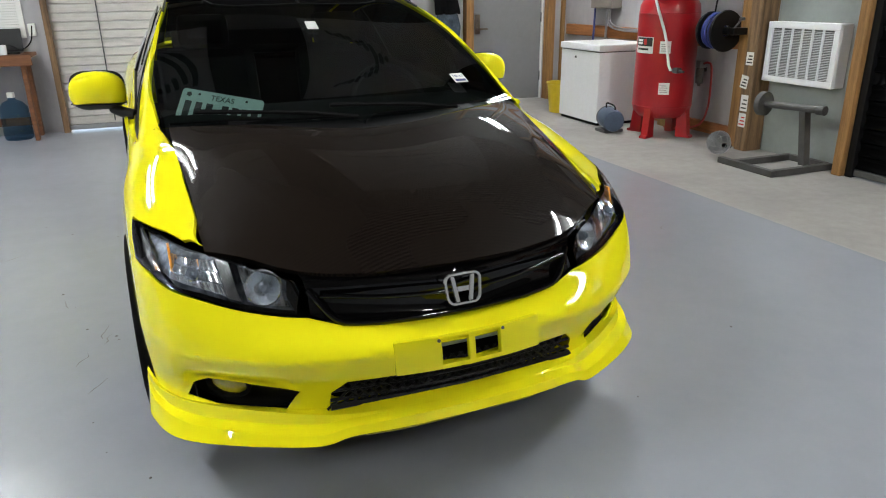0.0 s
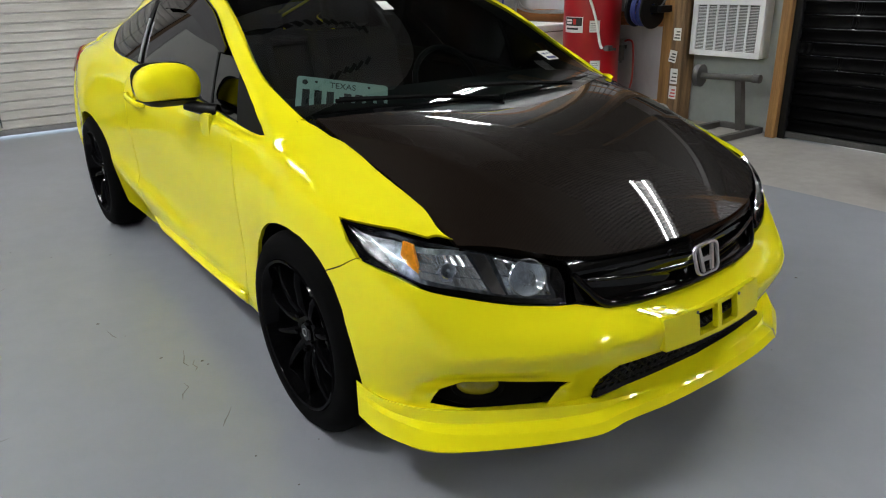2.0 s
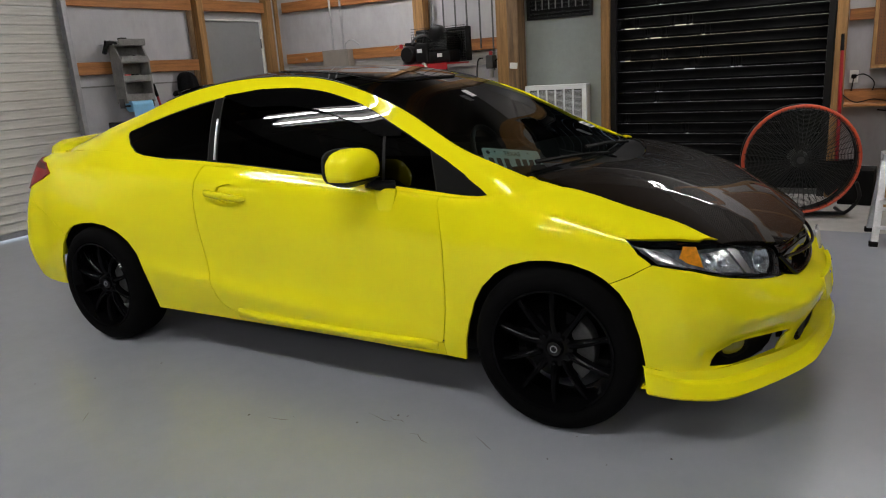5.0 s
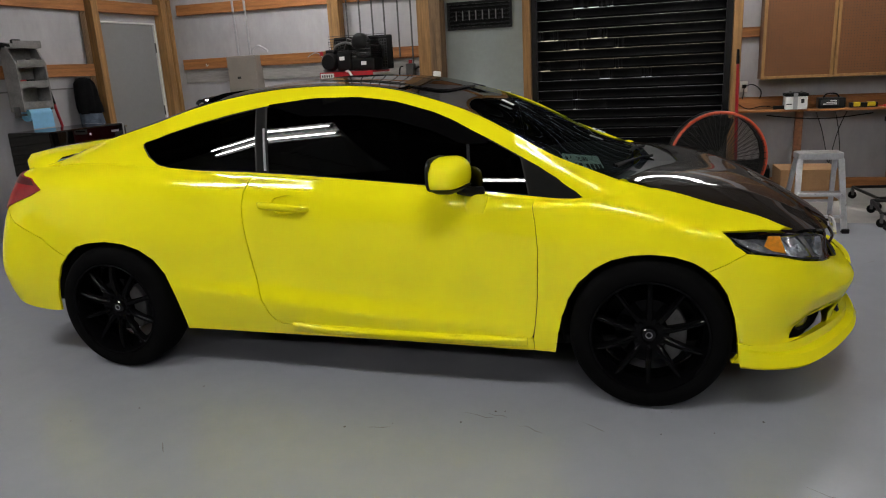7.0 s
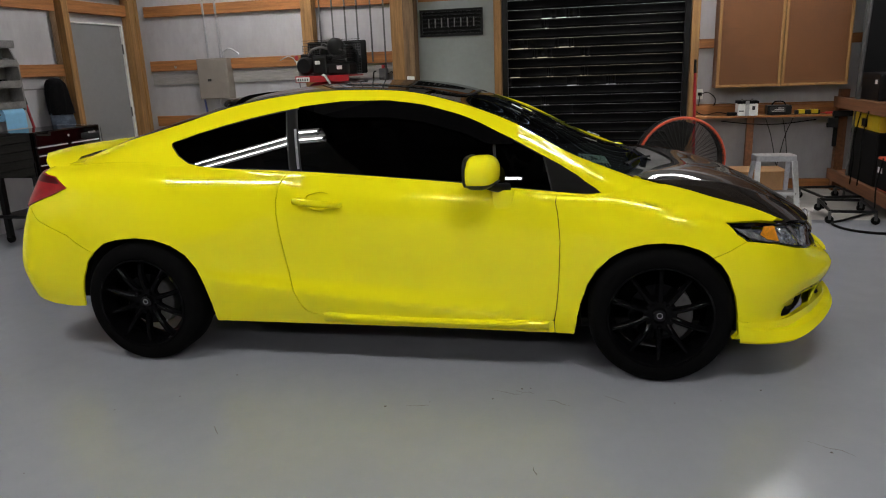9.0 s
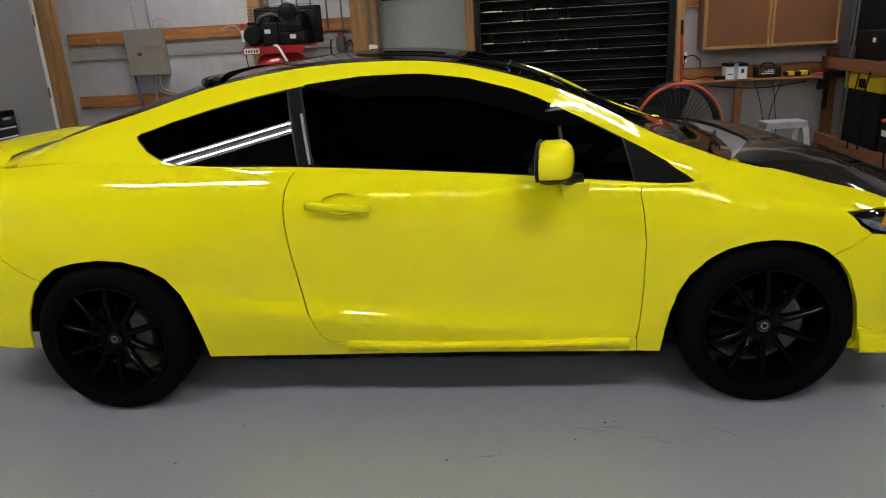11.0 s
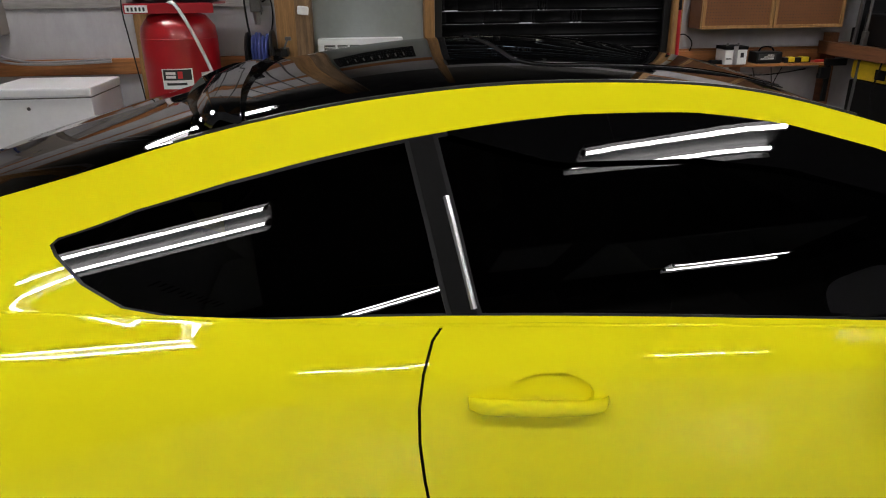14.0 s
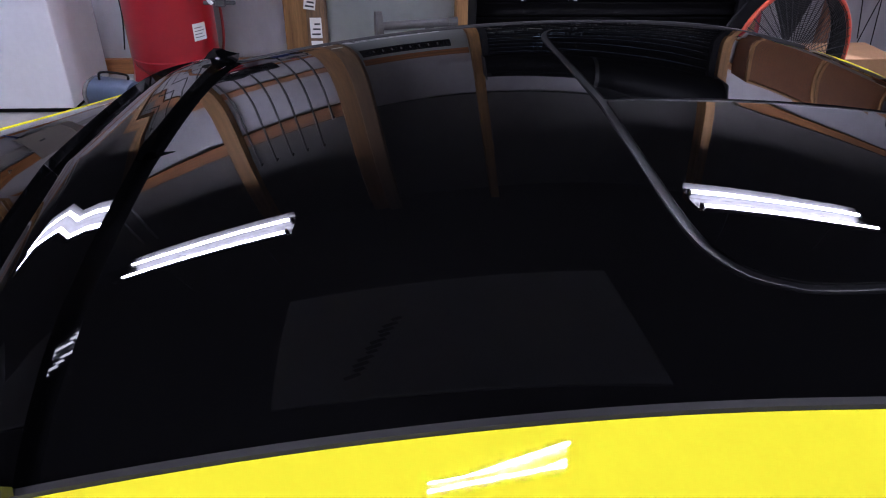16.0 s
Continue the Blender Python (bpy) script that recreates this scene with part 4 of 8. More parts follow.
    rear_arch = [(2.94, 0.50), (2.905, 0.565), (2.835, 0.617), (2.745, 0.640), (2.64, 0.650), (2.54, 0.641), (2.45, 0.61), (2.38, 0.56), (2.33, 0.49), (2.295, 0.40), (2.275, 0.30), (2.262, 0.195)]
    q = q[:-1] + sides(rear_arch[1:], hi=10.6) + [(a, 0.03) for a in np.linspace(8.3, 6.3, 8)]
    panel("quarter_panel", LOW, q, [], "paint_yellow", car, 0.035, gap=0.0012, mirror=which)
rb = sides([(3.025, 0.26), (3.012, 0.34), (2.99, 0.43), (2.955, 0.51), (2.905, 0.565)], hi=10.6) + sides([(3.06, 0.655), (3.24, 0.725)], hi=11.2) + [(11.0, 3.55), (12.0, 3.7), (12.0, 0.05), (11.0, 0.05), (10.3, 0.04)]
panel("rear_bumper", LOW, rb, [], "paint_yellow", car, 0.035, gap=0.0012, mirror="weld")

# greenhouse: yellow roof side with the window opening
gside = lambda y, z: GREEN.find(y, z, (1, 2))
WIN = [(0.296, 0.866), (0.33, 0.861), (0.40, 0.862), (0.518, 0.873), (0.66, 0.886), (0.95, 0.914), (1.25, 0.938), (1.55, 0.960), (1.82, 0.976), (2.10, 0.985), (2.28, 0.995), (2.37, 1.013), (2.44, 1.050), (2.488, 1.092), (2.498, 1.108),
       (2.485, 1.118), (2.35, 1.158), (2.192, 1.198), (2.036, 1.232), (1.876, 1.261), (1.77, 1.276), (1.55, 1.297), (1.32, 1.296), (1.14, 1.272), (0.95, 1.221), (0.86, 1.185), (0.773, 1.142), (0.667, 1.091), (0.557, 1.033), (0.48, 0.992), (0.40, 0.943), (0.325, 0.890)]
wpoly = [gside(y, z) for y, z in WIN]
for which in ("", "left"):
    panel("roof_side", GREEN, [(0.02, 0.0)] + [(a, -0.0) for a in np.linspace(0.3, 9.9, 30)] + [(9.98, 1.0), (9.98, 1.99)] + [(a, 1.99) for a in np.linspace(9.7, 0.02, 30)], [wpoly], "paint_yellow", car, 0.03, (0.3, 0.2), mirror=which, lip=0.015)

    panel("pillar_liner", GREEN, [(0.1, 0.05)] + [(a, 0.05) for a in np.linspace(0.4, 9.6, 24)] + [(9.7, 1.0), (9.7, 1.9)] + [(a, 1.9) for a in np.linspace(9.5, 0.1, 24)], [wpoly], "matt_black", car, 0.04, (0.3, 0.2), gap=0.004, mirror=which, lift=-0.02, lip=0.0)


def clip(poly, f):
    """The part of an outline where f(y, z) >= 0."""
    out = []
    for i in range(len(poly)):
        p, q = poly[i - 1], poly[i]
        a, b_ = f(*p), f(*q)
        if (a >= 0) != (b_ >= 0):
            k = a / (a - b_)
            out.append((p[0] + (q[0] - p[0]) * k, p[1] + (q[1] - p[1]) * k))
        if b_ >= 0:
            out.append(q)
    return out


def line_at(y, lean):
    return lambda yy, z: yy - (y + lean * (z - 0.9))


# dividers of the window row: plastic corner | small pane | door pane | pillar | quarter pane
D1, D2, D3, D4 = (0.522, 0.26), (0.775, 0.10), (1.735, 0.20), (1.787, 0.20)
neg = lambda f: (lambda y, z: -f(y, z))
W_CORNER = clip(WIN, neg(line_at(*D1)))
W_SMALL = clip(clip(WIN, line_at(*D1)), neg(line_at(*D2)))
W_DOOR = clip(clip(WIN, line_at(*D2)), neg(line_at(*D3)))
W_PILLAR = clip(clip(WIN, line_at(*D3)), neg(line_at(*D4)))
W_QUARTER = clip(WIN, line_at(*D4))
for which in ("", "left"):
    for nm, poly, mt, g, lift in (("mirror_corner", W_CORNER, "matt_black", 0.002, 0.002), ("vent_pane", W_SMALL, "glass_dark", 0.005, -0.004), ("door_pane", W_DOOR, "glass_dark", 0.005, -0.006),
                                  ("pillar_trim", W_PILLAR, "matt_black", 0.003, 0.001), ("quarter_pane", W_QUARTER, "glass_dark", 0.004, -0.002)):
        panel(nm, GREEN, [gside(y, z) for y, z in poly], [], mt, car, 0.03, (0.3, 0.2), gap=g, lift=lift, lip=0.004, mirror=which, even="pane" if mt == "glass_dark" else "")
    # black rubber frame round the panes
    panel("window_seal", GREEN, wpoly, [inset(p, 0.0) for p in []] + [[(a / 0.3, t / 0.2) for a, t in inset([(a * 0.3, t * 0.2) for a, t in [gside(y, z) for y, z in pl]], 0.006)] for pl in (W_SMALL, W_DOOR, W_QUARTER)], "satin_black", car, 0.03, (0.3, 0.2), gap=0.0, lift=-0.001, lip=0.01, mirror=which)

for sx in (-1, 1):
    line = []
    for a in np.linspace(6.02, 9.9, 36):
        p = LOW(a, 5.0) - LOW.normal(a, 4.95) * 0.004
        line.append((sx * p[0], p[1], p[2]))
    part("belt_moulding", pipe(B(), line, 0.0055, 8, 1), "paint_yellow", car, smooth=60)

for which in ("", "left"):
    panel("door_liner", LOW, [(a, 3.3) for a in np.linspace(5.6, 9.6, 14)] + [(a, 5.0) for a in np.linspace(9.6, 5.6, 14)], [], "matt_black", car, 0.06, lift=-0.018, lip=0.0, mirror=which, label="black inner door trim")

# screen, roof, sunroof, rear window
half = lambda a0, a1, t0=0.0: [(a, t0) for a in np.linspace(a0, a1, 14)] + [(a1, t) for t in np.linspace(0.2, 2, 8)] + [(a, 2.0) for a in np.linspace(a1, a0, 10)] + [(a0, t) for t in np.linspace(1.8, 0.2, 6)]
panel("windscreen", TOP, half(0.03, 3.62, 0.06), [], "glass_front", car, 0.04, (0.33, 0.26), gap=0.0, lift=-0.004, lip=0.004, mirror="weld", label="tinted laminated windscreen", even="roof")
sun_y = (0.98, 1.60)
sr = [TOP.find(x, y, (0, 1)) for x, y in [(0.0, sun_y[0] - 0.025)] + curve2([(0.15, sun_y[0] - 0.022), (0.30, sun_y[0] - 0.005), (0.375, sun_y[0] + 0.03)], 4) + curve2([(0.402, sun_y[0] + 0.09), (0.405, 1.3), (0.414, sun_y[1] - 0.10), (0.404, sun_y[1] - 0.035), (0.372, sun_y[1] + 0.002), (0.31, sun_y[1] + 0.017), (0.15, sun_y[1] + 0.014), (0.0, sun_y[1] + 0.010)], 4)]
sr_in = [(a, t) for a, t in sr]
panel("roof", TOP, half(3.64, 7.2, 0.04), [], "gloss_black", car, 0.035, (0.33, 0.26), gap=0.0, lift=0.001, lip=0.012, mirror="weld", label="gloss black roof skin", even="roof")
panel("sunroof", TOP, sr_in, [], "gloss_black", car, 0.03, (0.33, 0.26), gap=0.009, lift=0.0055, lip=0.005, mirror="weld", label="black tinted glass sunroof")
panel("sunroof_seal", TOP, sr_in, [], "satin_black", car, 0.03, (0.33, 0.26), gap=0.0, lift=0.003, lip=0.003, mirror="weld")
panel("rear_window", TOP, half(7.22, 9.9, 0.06), [], "glass_dark", car, 0.04, (0.33, 0.26), gap=0.0, lift=-0.003, lip=0.004, mirror="weld", label="black tinted rear window")
for which in ("", "left"):
    panel("roof_moulding", TOP, [(a, -0.0) for a in np.linspace(3.0, 7.3, 14)] + [(a, 0.07) for a in np.linspace(7.3, 3.0, 14)], [], "trim_rubber", car, 0.02, (0.33, 0.26), lift=0.004, lip=0.008, mirror=which)

# bonnet
panel("bonnet", HOOD, [(a, 0.0) for a in np.linspace(0, 5, 14)] + [(5, t) for t in np.linspace(0.2, 3, 12)] + [(a, 3.0) for a in np.linspace(4.6, 0, 10)] + [(0, t) for t in np.linspace(2.8, 0.2, 10)], [], "carbon", car, 0.018, (0.14, 0.21), gap=0.0015, lip=0.02, mirror="weld", label="brown-black carbon fibre bonnet", even="bonnet")
# black grille band between the lamps
band = [front(x, z) for x, z in ((0.0, 0.508), (0.11, 0.509), (0.22, 0.514), (0.32, 0.524), (0.36, 0.535), (0.40, 0.55))] + [front(0.40, 0.59), (1.0, 4.92)] + [(a, 4.96) for a in np.linspace(0.9, 0, 8)]
panel("grille", LOW, band, [], "gloss_black", car, 0.025, gap=0.001, lift=-0.004, lip=0.015, mirror="weld", label="gloss black grille band")
# boot lid
BOOT = Lines([(0.60, 3.00, 1.02), (0.585, 3.12, 1.008), (0.52, 3.25, 0.998), (0.40, 3.33, 0.998)], [(0.33, 3.07, 1.045), (0.33, 3.16, 1.03), (0.3, 3.27, 1.012), (0.22, 3.345, 1.0)], [(0, 3.09, 1.05), (0, 3.18, 1.034), (0, 3.28, 1.015), (0, 3.35, 1.0)])
panel("boot_lid", BOOT, [(a, 0.0) for a in np.linspace(0, 3, 8)] + [(3, t) for t in (0.5, 1, 1.5, 2)] + [(0, 2.0), (0, 1.0)], [], "paint_yellow", car, 0.04, (0.12, 0.3), lip=0.01, mirror="weld")

# dark inner shell: floor pan, wheel houses, cabin
b = B()
box(b, (-0.70, -0.62, 0.19), (0.70, 2.95, 0.24), 0.02)
box(b, (-0.50, -0.56, 0.24), (0.50, -0.42, 0.52), 0.03)
box(b, (-0.70, 0.42, 0.22), (0.70, 2.24, 0.42), 0.03)
box(b, (-0.60, 2.9, 0.24), (0.60, 3.3, 0.9), 0.03)
box(b, (-0.52, -0.42, 0.24), (0.52, 0.42, 0.7), 0.03)
part("underbody", b, "matt_black", car)
for s in (-1, 1):
    for wy in WHEEL_Y:
        b = B()
        n = 20
        rows = [[b.verts.new((s * x, wy + 0.365 * math.cos(t), 0.312 + 0.365 * math.sin(t))) for t in np.linspace(radians(-16), radians(196), n)] for x in (0.755, 0.50)]
        for i in range(n - 1):
            b.faces.new((rows[0][i], rows[0][i + 1], rows[1][i + 1], rows[1][i]))
        b.faces.new(rows[1])
        part("wheel_house", b, "matt_black", car)

# ---- wheels ----
def wheel(parent, y, s):
    """A ten-spoke wheel; s is -1 on the car's right side."""
    hub = new("wheel")
    hub.parent = parent
    hub.matrix_local = pose(s * 0.735, y, HUB_Z, 0, 90 * s, 0)
    R0, RR, HW = 0.325, 0.240, 0.105
    prof = [(RR - 0.012, -HW + 0.01), (RR, -HW), (RR + 0.025, -HW - 0.006), (R0 - 0.03, -HW - 0.002), (R0 - 0.008, -HW + 0.018), (R0, -HW + 0.04), (R0 + 0.001, 0), (R0, HW - 0.04), (R0 - 0.008, HW - 0.018), (R0 - 0.03, HW + 0.002), (RR + 0.025, HW + 0.006), (RR, HW), (RR - 0.012, HW - 0.01)]
    part("tyre", lathe(B(), prof, 64, closed=True), "rubber", hub, smooth=40)
    rim = [(RR - 0.004, -HW + 0.004), (RR + 0.006, -HW), (RR - 0.008, -HW + 0.012), (0.212, -0.05), (0.208, 0.04), (RR - 0.018, HW - 0.03), (RR - 0.006, HW - 0.012), (RR + 0.004, HW + 0.001), (RR + 0.001, HW + 0.006), (RR - 0.008, HW + 0.003), (RR - 0.016, HW - 0.014), (0.218, HW - 0.035), (0.202, 0.04), (0.204, -0.05), (RR - 0.015, -HW + 0.012)]
    part("rim", lathe(B(), rim, 64, closed=True), "rim_black", hub, smooth=35)
    for k in range(10):
        b = B()
        a0 = 2 * math.pi * k / 10
        pts = [(0.045, a0, 0.058), (0.10, a0, 0.080), (0.165, a0, 0.086), (0.224, a0, 0.078)]
        sec = []
        for (r, a, z), wd in zip(pts, (0.017, 0.0125, 0.0105, 0.0125)):
            c, d = Vector((r * math.cos(a), r * math.sin(a), z)), Vector((-math.sin(a), math.cos(a), 0))
            sec.append([b.verts.new(c - d * wd - Vector((0, 0, 0.028))), b.verts.new(c - d * wd), b.verts.new(c - d * wd * 0.45 + Vector((0, 0, 0.007))), b.verts.new(c + d * wd * 0.45 + Vector((0, 0, 0.007))), b.verts.new(c + d * wd), b.verts.new(c + d * wd - Vector((0, 0, 0.028)))])
        for u, v in zip(sec, sec[1:]):
            for i in range(6):
                b.faces.new((u[i], u[(i + 1) % 6], v[(i + 1) % 6], v[i]))
        b.faces.new(sec[0][::-1])
        b.faces.new(sec[-1])
        part("spoke", b, "rim_black", hub, smooth=50)
    part("hub_disc", lathe(B(), [(0.0, 0.03), (0.075, 0.03), (0.078, 0.055), (0.072, 0.066), (0.05, 0.07), (0.034, 0.062), (0.0, 0.062)], 32), "rim_black", hub, smooth=40)
    cap = part("centre_cap", lathe(B(), [(0.0, 0.060), (0.031, 0.060), (0.031, 0.070), (0.027, 0.074), (0.0, 0.075)], 24), "gloss_black", hub, "gloss black centre cap", 40)
    part("badge", lathe(B(), [(0.011, 0.0752), (0.014, 0.0752), (0.014, 0.0768), (0.011, 0.0768)], 20, closed=True), "steel", cap)
    for k in range(5):
        a = 2 * math.pi * (k + 0.5) / 5
        part("lug_nut", lathe(B(), [(0.0, 0.05), (0.010, 0.05), (0.010, 0.078), (0.007, 0.083), (0.0, 0.083)], 6, Matrix.Translation((0.057 * math.cos(a), 0.057 * math.sin(a), 0))), "rim_black", hub)
    part("brake_disc", lathe(B(), [(0.06, 0.0), (0.138, 0.0), (0.138, 0.02), (0.06, 0.02)], 40, closed=True), "rim_black", hub, "dark brake disc")
    cal = B()
    aa = [radians(-50 + 100 * k / 8) for k in range(9)]
    base = radians(180) if s < 0 else radians(0)
    lo, hi = [(0.09, a) for a in aa], [(0.152, a) for a in aa[::-1]]
    slab(cal, [(r * math.cos(a + base + radians(90)), r * math.sin(a + base + radians(90))) for r, a in lo + hi], -0.015, 0.048, bevel=0.008)
    part("brake_caliper", cal, "dark_steel", hub)
    return hub


for s in (-1, 1):
    for y in WHEEL_Y:
        wheel(car, y, s)

# ---- car: front lip, lamps, grille, mirrors, trim ----
U_ = [(0, -0.820, 0.303), (0.2, -0.810, 0.303), (0.33, -0.778, 0.289), (0.42, -0.735, 0.281), (0.58, -0.618, 0.264), (0.715, -0.505, 0.258), (0.79, -0.405, 0.268), (0.822, -0.313, 0.291)]
M_ = [(0, -0.883, 0.279), (0.2, -0.873, 0.277), (0.34, -0.850, 0.271), (0.43, -0.810, 0.243), (0.61, -0.700, 0.236), (0.748, -0.574, 0.233), (0.814, -0.439, 0.242), (0.828, -0.322, 0.258)]
N_ = [(0, -0.896, 0.257), (0.2, -0.886, 0.255), (0.34, -0.862, 0.249), (0.43, -0.826, 0.219), (0.625, -0.714, 0.206), (0.766, -0.590, 0.193), (0.826, -0.446, 0.190), (0.832, -0.330, 0.192)]
L_ = [(0, -0.870, 0.235), (0.2, -0.860, 0.231), (0.34, -0.830, 0.225), (0.42, -0.798, 0.208), (0.61, -0.700, 0.193), (0.756, -0.584, 0.180), (0.812, -0.446, 0.177), (0.818, -0.332, 0.180)]
I_ = [(0, -0.758, 0.233), (0.2, -0.748, 0.229), (0.34, -0.723, 0.221), (0.42, -0.678, 0.199), (0.57, -0.618, 0.187), (0.7, -0.528, 0.174), (0.75, -0.430, 0.168), (0.76, -0.335, 0.170)]
# a rolled upper tier with a groove under it, running out into the middle of the lip
K_, J_ = [], []
for (ux, uy, uz), (mx, my, mz), up in zip(U_, M_, (0.0, 0.0, 0.008, 0.022, 0.030, 0.030, 0.022, 0.008)):
    K_.append((ux + 0.50 * (mx - ux), uy + 0.50 * (my - uy), uz + 0.50 * (mz - uz) + up))
    J_.append((ux + 0.58 * (mx - ux), uy + 0.58 * (my - uy), uz + 0.58 * (mz - uz) - 0.08 * up))
lip_ob = None
for nm, top, low in (("lip_ledge", U_, K_), ("lip_step", K_, J_), ("lip_shelf", J_, M_), ("front_lip", M_, N_), ("lip_face", N_, L_), ("lip_underside", L_, I_)):
    strip_ = Lines(top, low)
    ob = panel(nm, strip_, [(a, 0.0) for a in np.linspace(0, 7, 29)] + [(a, 1.0) for a in np.linspace(7, 0, 29)], [], "paint_yellow", car, 0.02, (0.22, 0.04), lip=0.0, mirror="weld", label="lemon yellow front lip spoiler" if nm == "front_lip" else "")
    lip_ob = ob if nm == "front_lip" else lip_ob
for ob in [o for o in car.children if o.name.startswith("lip_")]:
    ob.parent = lip_ob

# number plate bracket with two openings
PB = Lines([(0.0, -0.880, 0.398), (0.11, -0.875, 0.398), (0.215, -0.861, 0.398)], [(0.0, -0.875, 0.443), (0.11, -0.870, 0.443), (0.215, -0.856, 0.443)], [(0.0, -0.866, 0.487), (0.11, -0.861, 0.487), (0.215, -0.847, 0.487)])
hole = [(0.014 / 0.1075, 0.35), (0.087 / 0.1075, 0.35), (0.087 / 0.1075, 1.78), (0.014 / 0.1075, 1.78)]
bracket = panel("plate_bracket", PB, [(0, 0), (1, 0), (1.95, 0), (2, 0.1), (2, 1.9), (1.95, 2), (1, 2), (0, 2)], [hole], "paint_yellow", car, 0.02, (0.1075, 0.045), lip=0.018, mirror="weld", label="yellow painted plate bracket with two openings")
for x in (-0.095, 0.095):
    part("screw", lathe(B(), [(0.0, 0.0), (0.005, 0.0), (0.0045, 0.003), (0.0, 0.0035)], 8, pose(x, -0.865, 0.478, 80, 0, 0)), "dark_steel", bracket)

# lower grille: dark back with a diamond mesh
b = B()
box(b, (-0.36, -0.72, 0.28), (0.36, -0.70, 0.40))
grille_low = part("lower_grille", b, "matt_black", car, "black lower grille behind the bumper opening")
b = B()
for k in range(-14, 15):
    for sgn in (-1, 1):
        x0, x1 = k * 0.027 - sgn * 0.06, k * 0.027 + sgn * 0.06
        if max(abs(x0), abs(x1)) < 0.385:
            yy = lambda x: -0.800 + 0.20 * x * x
            rod(b, (x0, yy(x0), 0.288), (x1, yy(x1), 0.392), 0.0042, 5, caps=False)
for z, r in ((0.294, 0.011), (0.315, 0.005), (0.342, 0.005), (0.368, 0.005)):
    pipe(b, [(-0.375, -0.772, z), (0, -0.803, z), (0.375, -0.772, z)], r, 5, 6)
part("grille_mesh", b, "satin_black", grille_low, "black diamond mesh")
part("bumper_beam", box(B(), (-0.30, -0.79, 0.412), (0.30, -0.74, 0.49), 0.012), "beam_foam", car, "pale grey green beam behind the bracket openings")

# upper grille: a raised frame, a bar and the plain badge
def strip(name, S, pts, r, material, parent, flat=1.0, both=False):
    for sgn in ((1, -1) if both else (1,)):
        part(name, pipe(B(), [(sgn * p[0], p[1], p[2]) for p in pts], r, 8, 6), material, parent, smooth=60)


grille_ob = [o for o in car.children if o.name.startswith("grille")][0]
bot = [(-0.335, -0.746, 0.538), (-0.29, -0.759, 0.526), (-0.17, -0.776, 0.519), (0, -0.784, 0.516), (0.17, -0.776, 0.519), (0.29, -0.759, 0.526), (0.335, -0.746, 0.538)]
part("grille_frame", pipe(B(), [(-0.395, -0.696, 0.612), (-0.365, -0.724, 0.570)] + bot + [(0.365, -0.724, 0.570), (0.395, -0.696, 0.612)], 0.011, 8, 5), "gloss_black", grille_ob, smooth=60)
part("grille_bar", pipe(B(), [(-0.37, -0.719, 0.600), (-0.2, -0.769, 0.588), (0, -0.792, 0.582), (0.2, -0.769, 0.588), (0.37, -0.719, 0.600)], 0.007, 8, 6), "gloss_black", grille_ob, smooth=60)
bm_ = pose(0, -0.810, 0.592, 76, 0, 0)
b = B()
oo, ii = ROUND(-0.052, -0.043, 0.052, 0.043, 0.022, 6), ROUND(-0.0465, -0.0375, 0.0465, 0.0375, 0.018, 6)
taper = lambda pts: [(x * (1 + 1.6 * y), y) for x, y in pts]
vo, vi = [[b.verts.new(bm_ @ Vector((x, y, z))) for x, y in taper(oo)] for z in (0.0, 0.008)], [[b.verts.new(bm_ @ Vector((x, y, z))) for x, y in taper(ii)] for z in (0.0, 0.008)]
n = len(oo)
for i in range(n):
    j = (i + 1) % n
    b.faces.new((vo[0][i], vo[0][j], vo[1][j], vo[1][i])); b.faces.new((vo[1][i], vo[1][j], vi[1][j], vi[1][i])); b.faces.new((vi[1][i], vi[1][j], vi[0][j], vi[0][i]))
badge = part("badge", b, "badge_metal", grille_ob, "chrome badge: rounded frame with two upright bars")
b = B()
for sgn in (-1, 1):
    b = B()
    slab(b, [(sgn * 0.014, -0.035), (sgn * 0.024, -0.035), (sgn * 0.035, 0.035), (sgn * 0.025, 0.035)][::sgn], 0.0, 0.007, bm_)
    part("badge_bar", b, "badge_metal", badge)
b = B()
slab(b, [(-0.016, -0.007), (0.016, -0.007), (0.018, 0.006), (-0.018, 0.006)], 0.0, 0.006, bm_)
part("badge_bar", b, "badge_metal", badge)

# headlamps
LENS = [front(x, z) for x, z in ((0.432, 0.551), (0.47, 0.556), (0.56, 0.571), (0.66, 0.597), (0.735, 0.620), (0.775, 0.642))] + [side(-0.36, 0.652, lo=3.0), side(-0.30, 0.692, lo=3.0), LOW.find(-0.246, 0.736, (1, 2), 3.0, 4.6)]
LENS += [LOW.find(y, z, (1, 2), 1.9, 4.5) for y, z in ((-0.31, 0.732), (-0.38, 0.726), (-0.45, 0.714))] + [front(x, z) for x, z in ((0.632, 0.700), (0.55, 0.678), (0.47, 0.655), (0.440, 0.640), (0.422, 0.60))]
sc = (0.4, 0.13)
shrink = lambda poly, d: [(a / sc[0], t / sc[1]) for a, t in inset([(a * sc[0], t * sc[1]) for a, t in poly], d)]
fr = lambda *pts: [front(x, z) for x, z in pts]
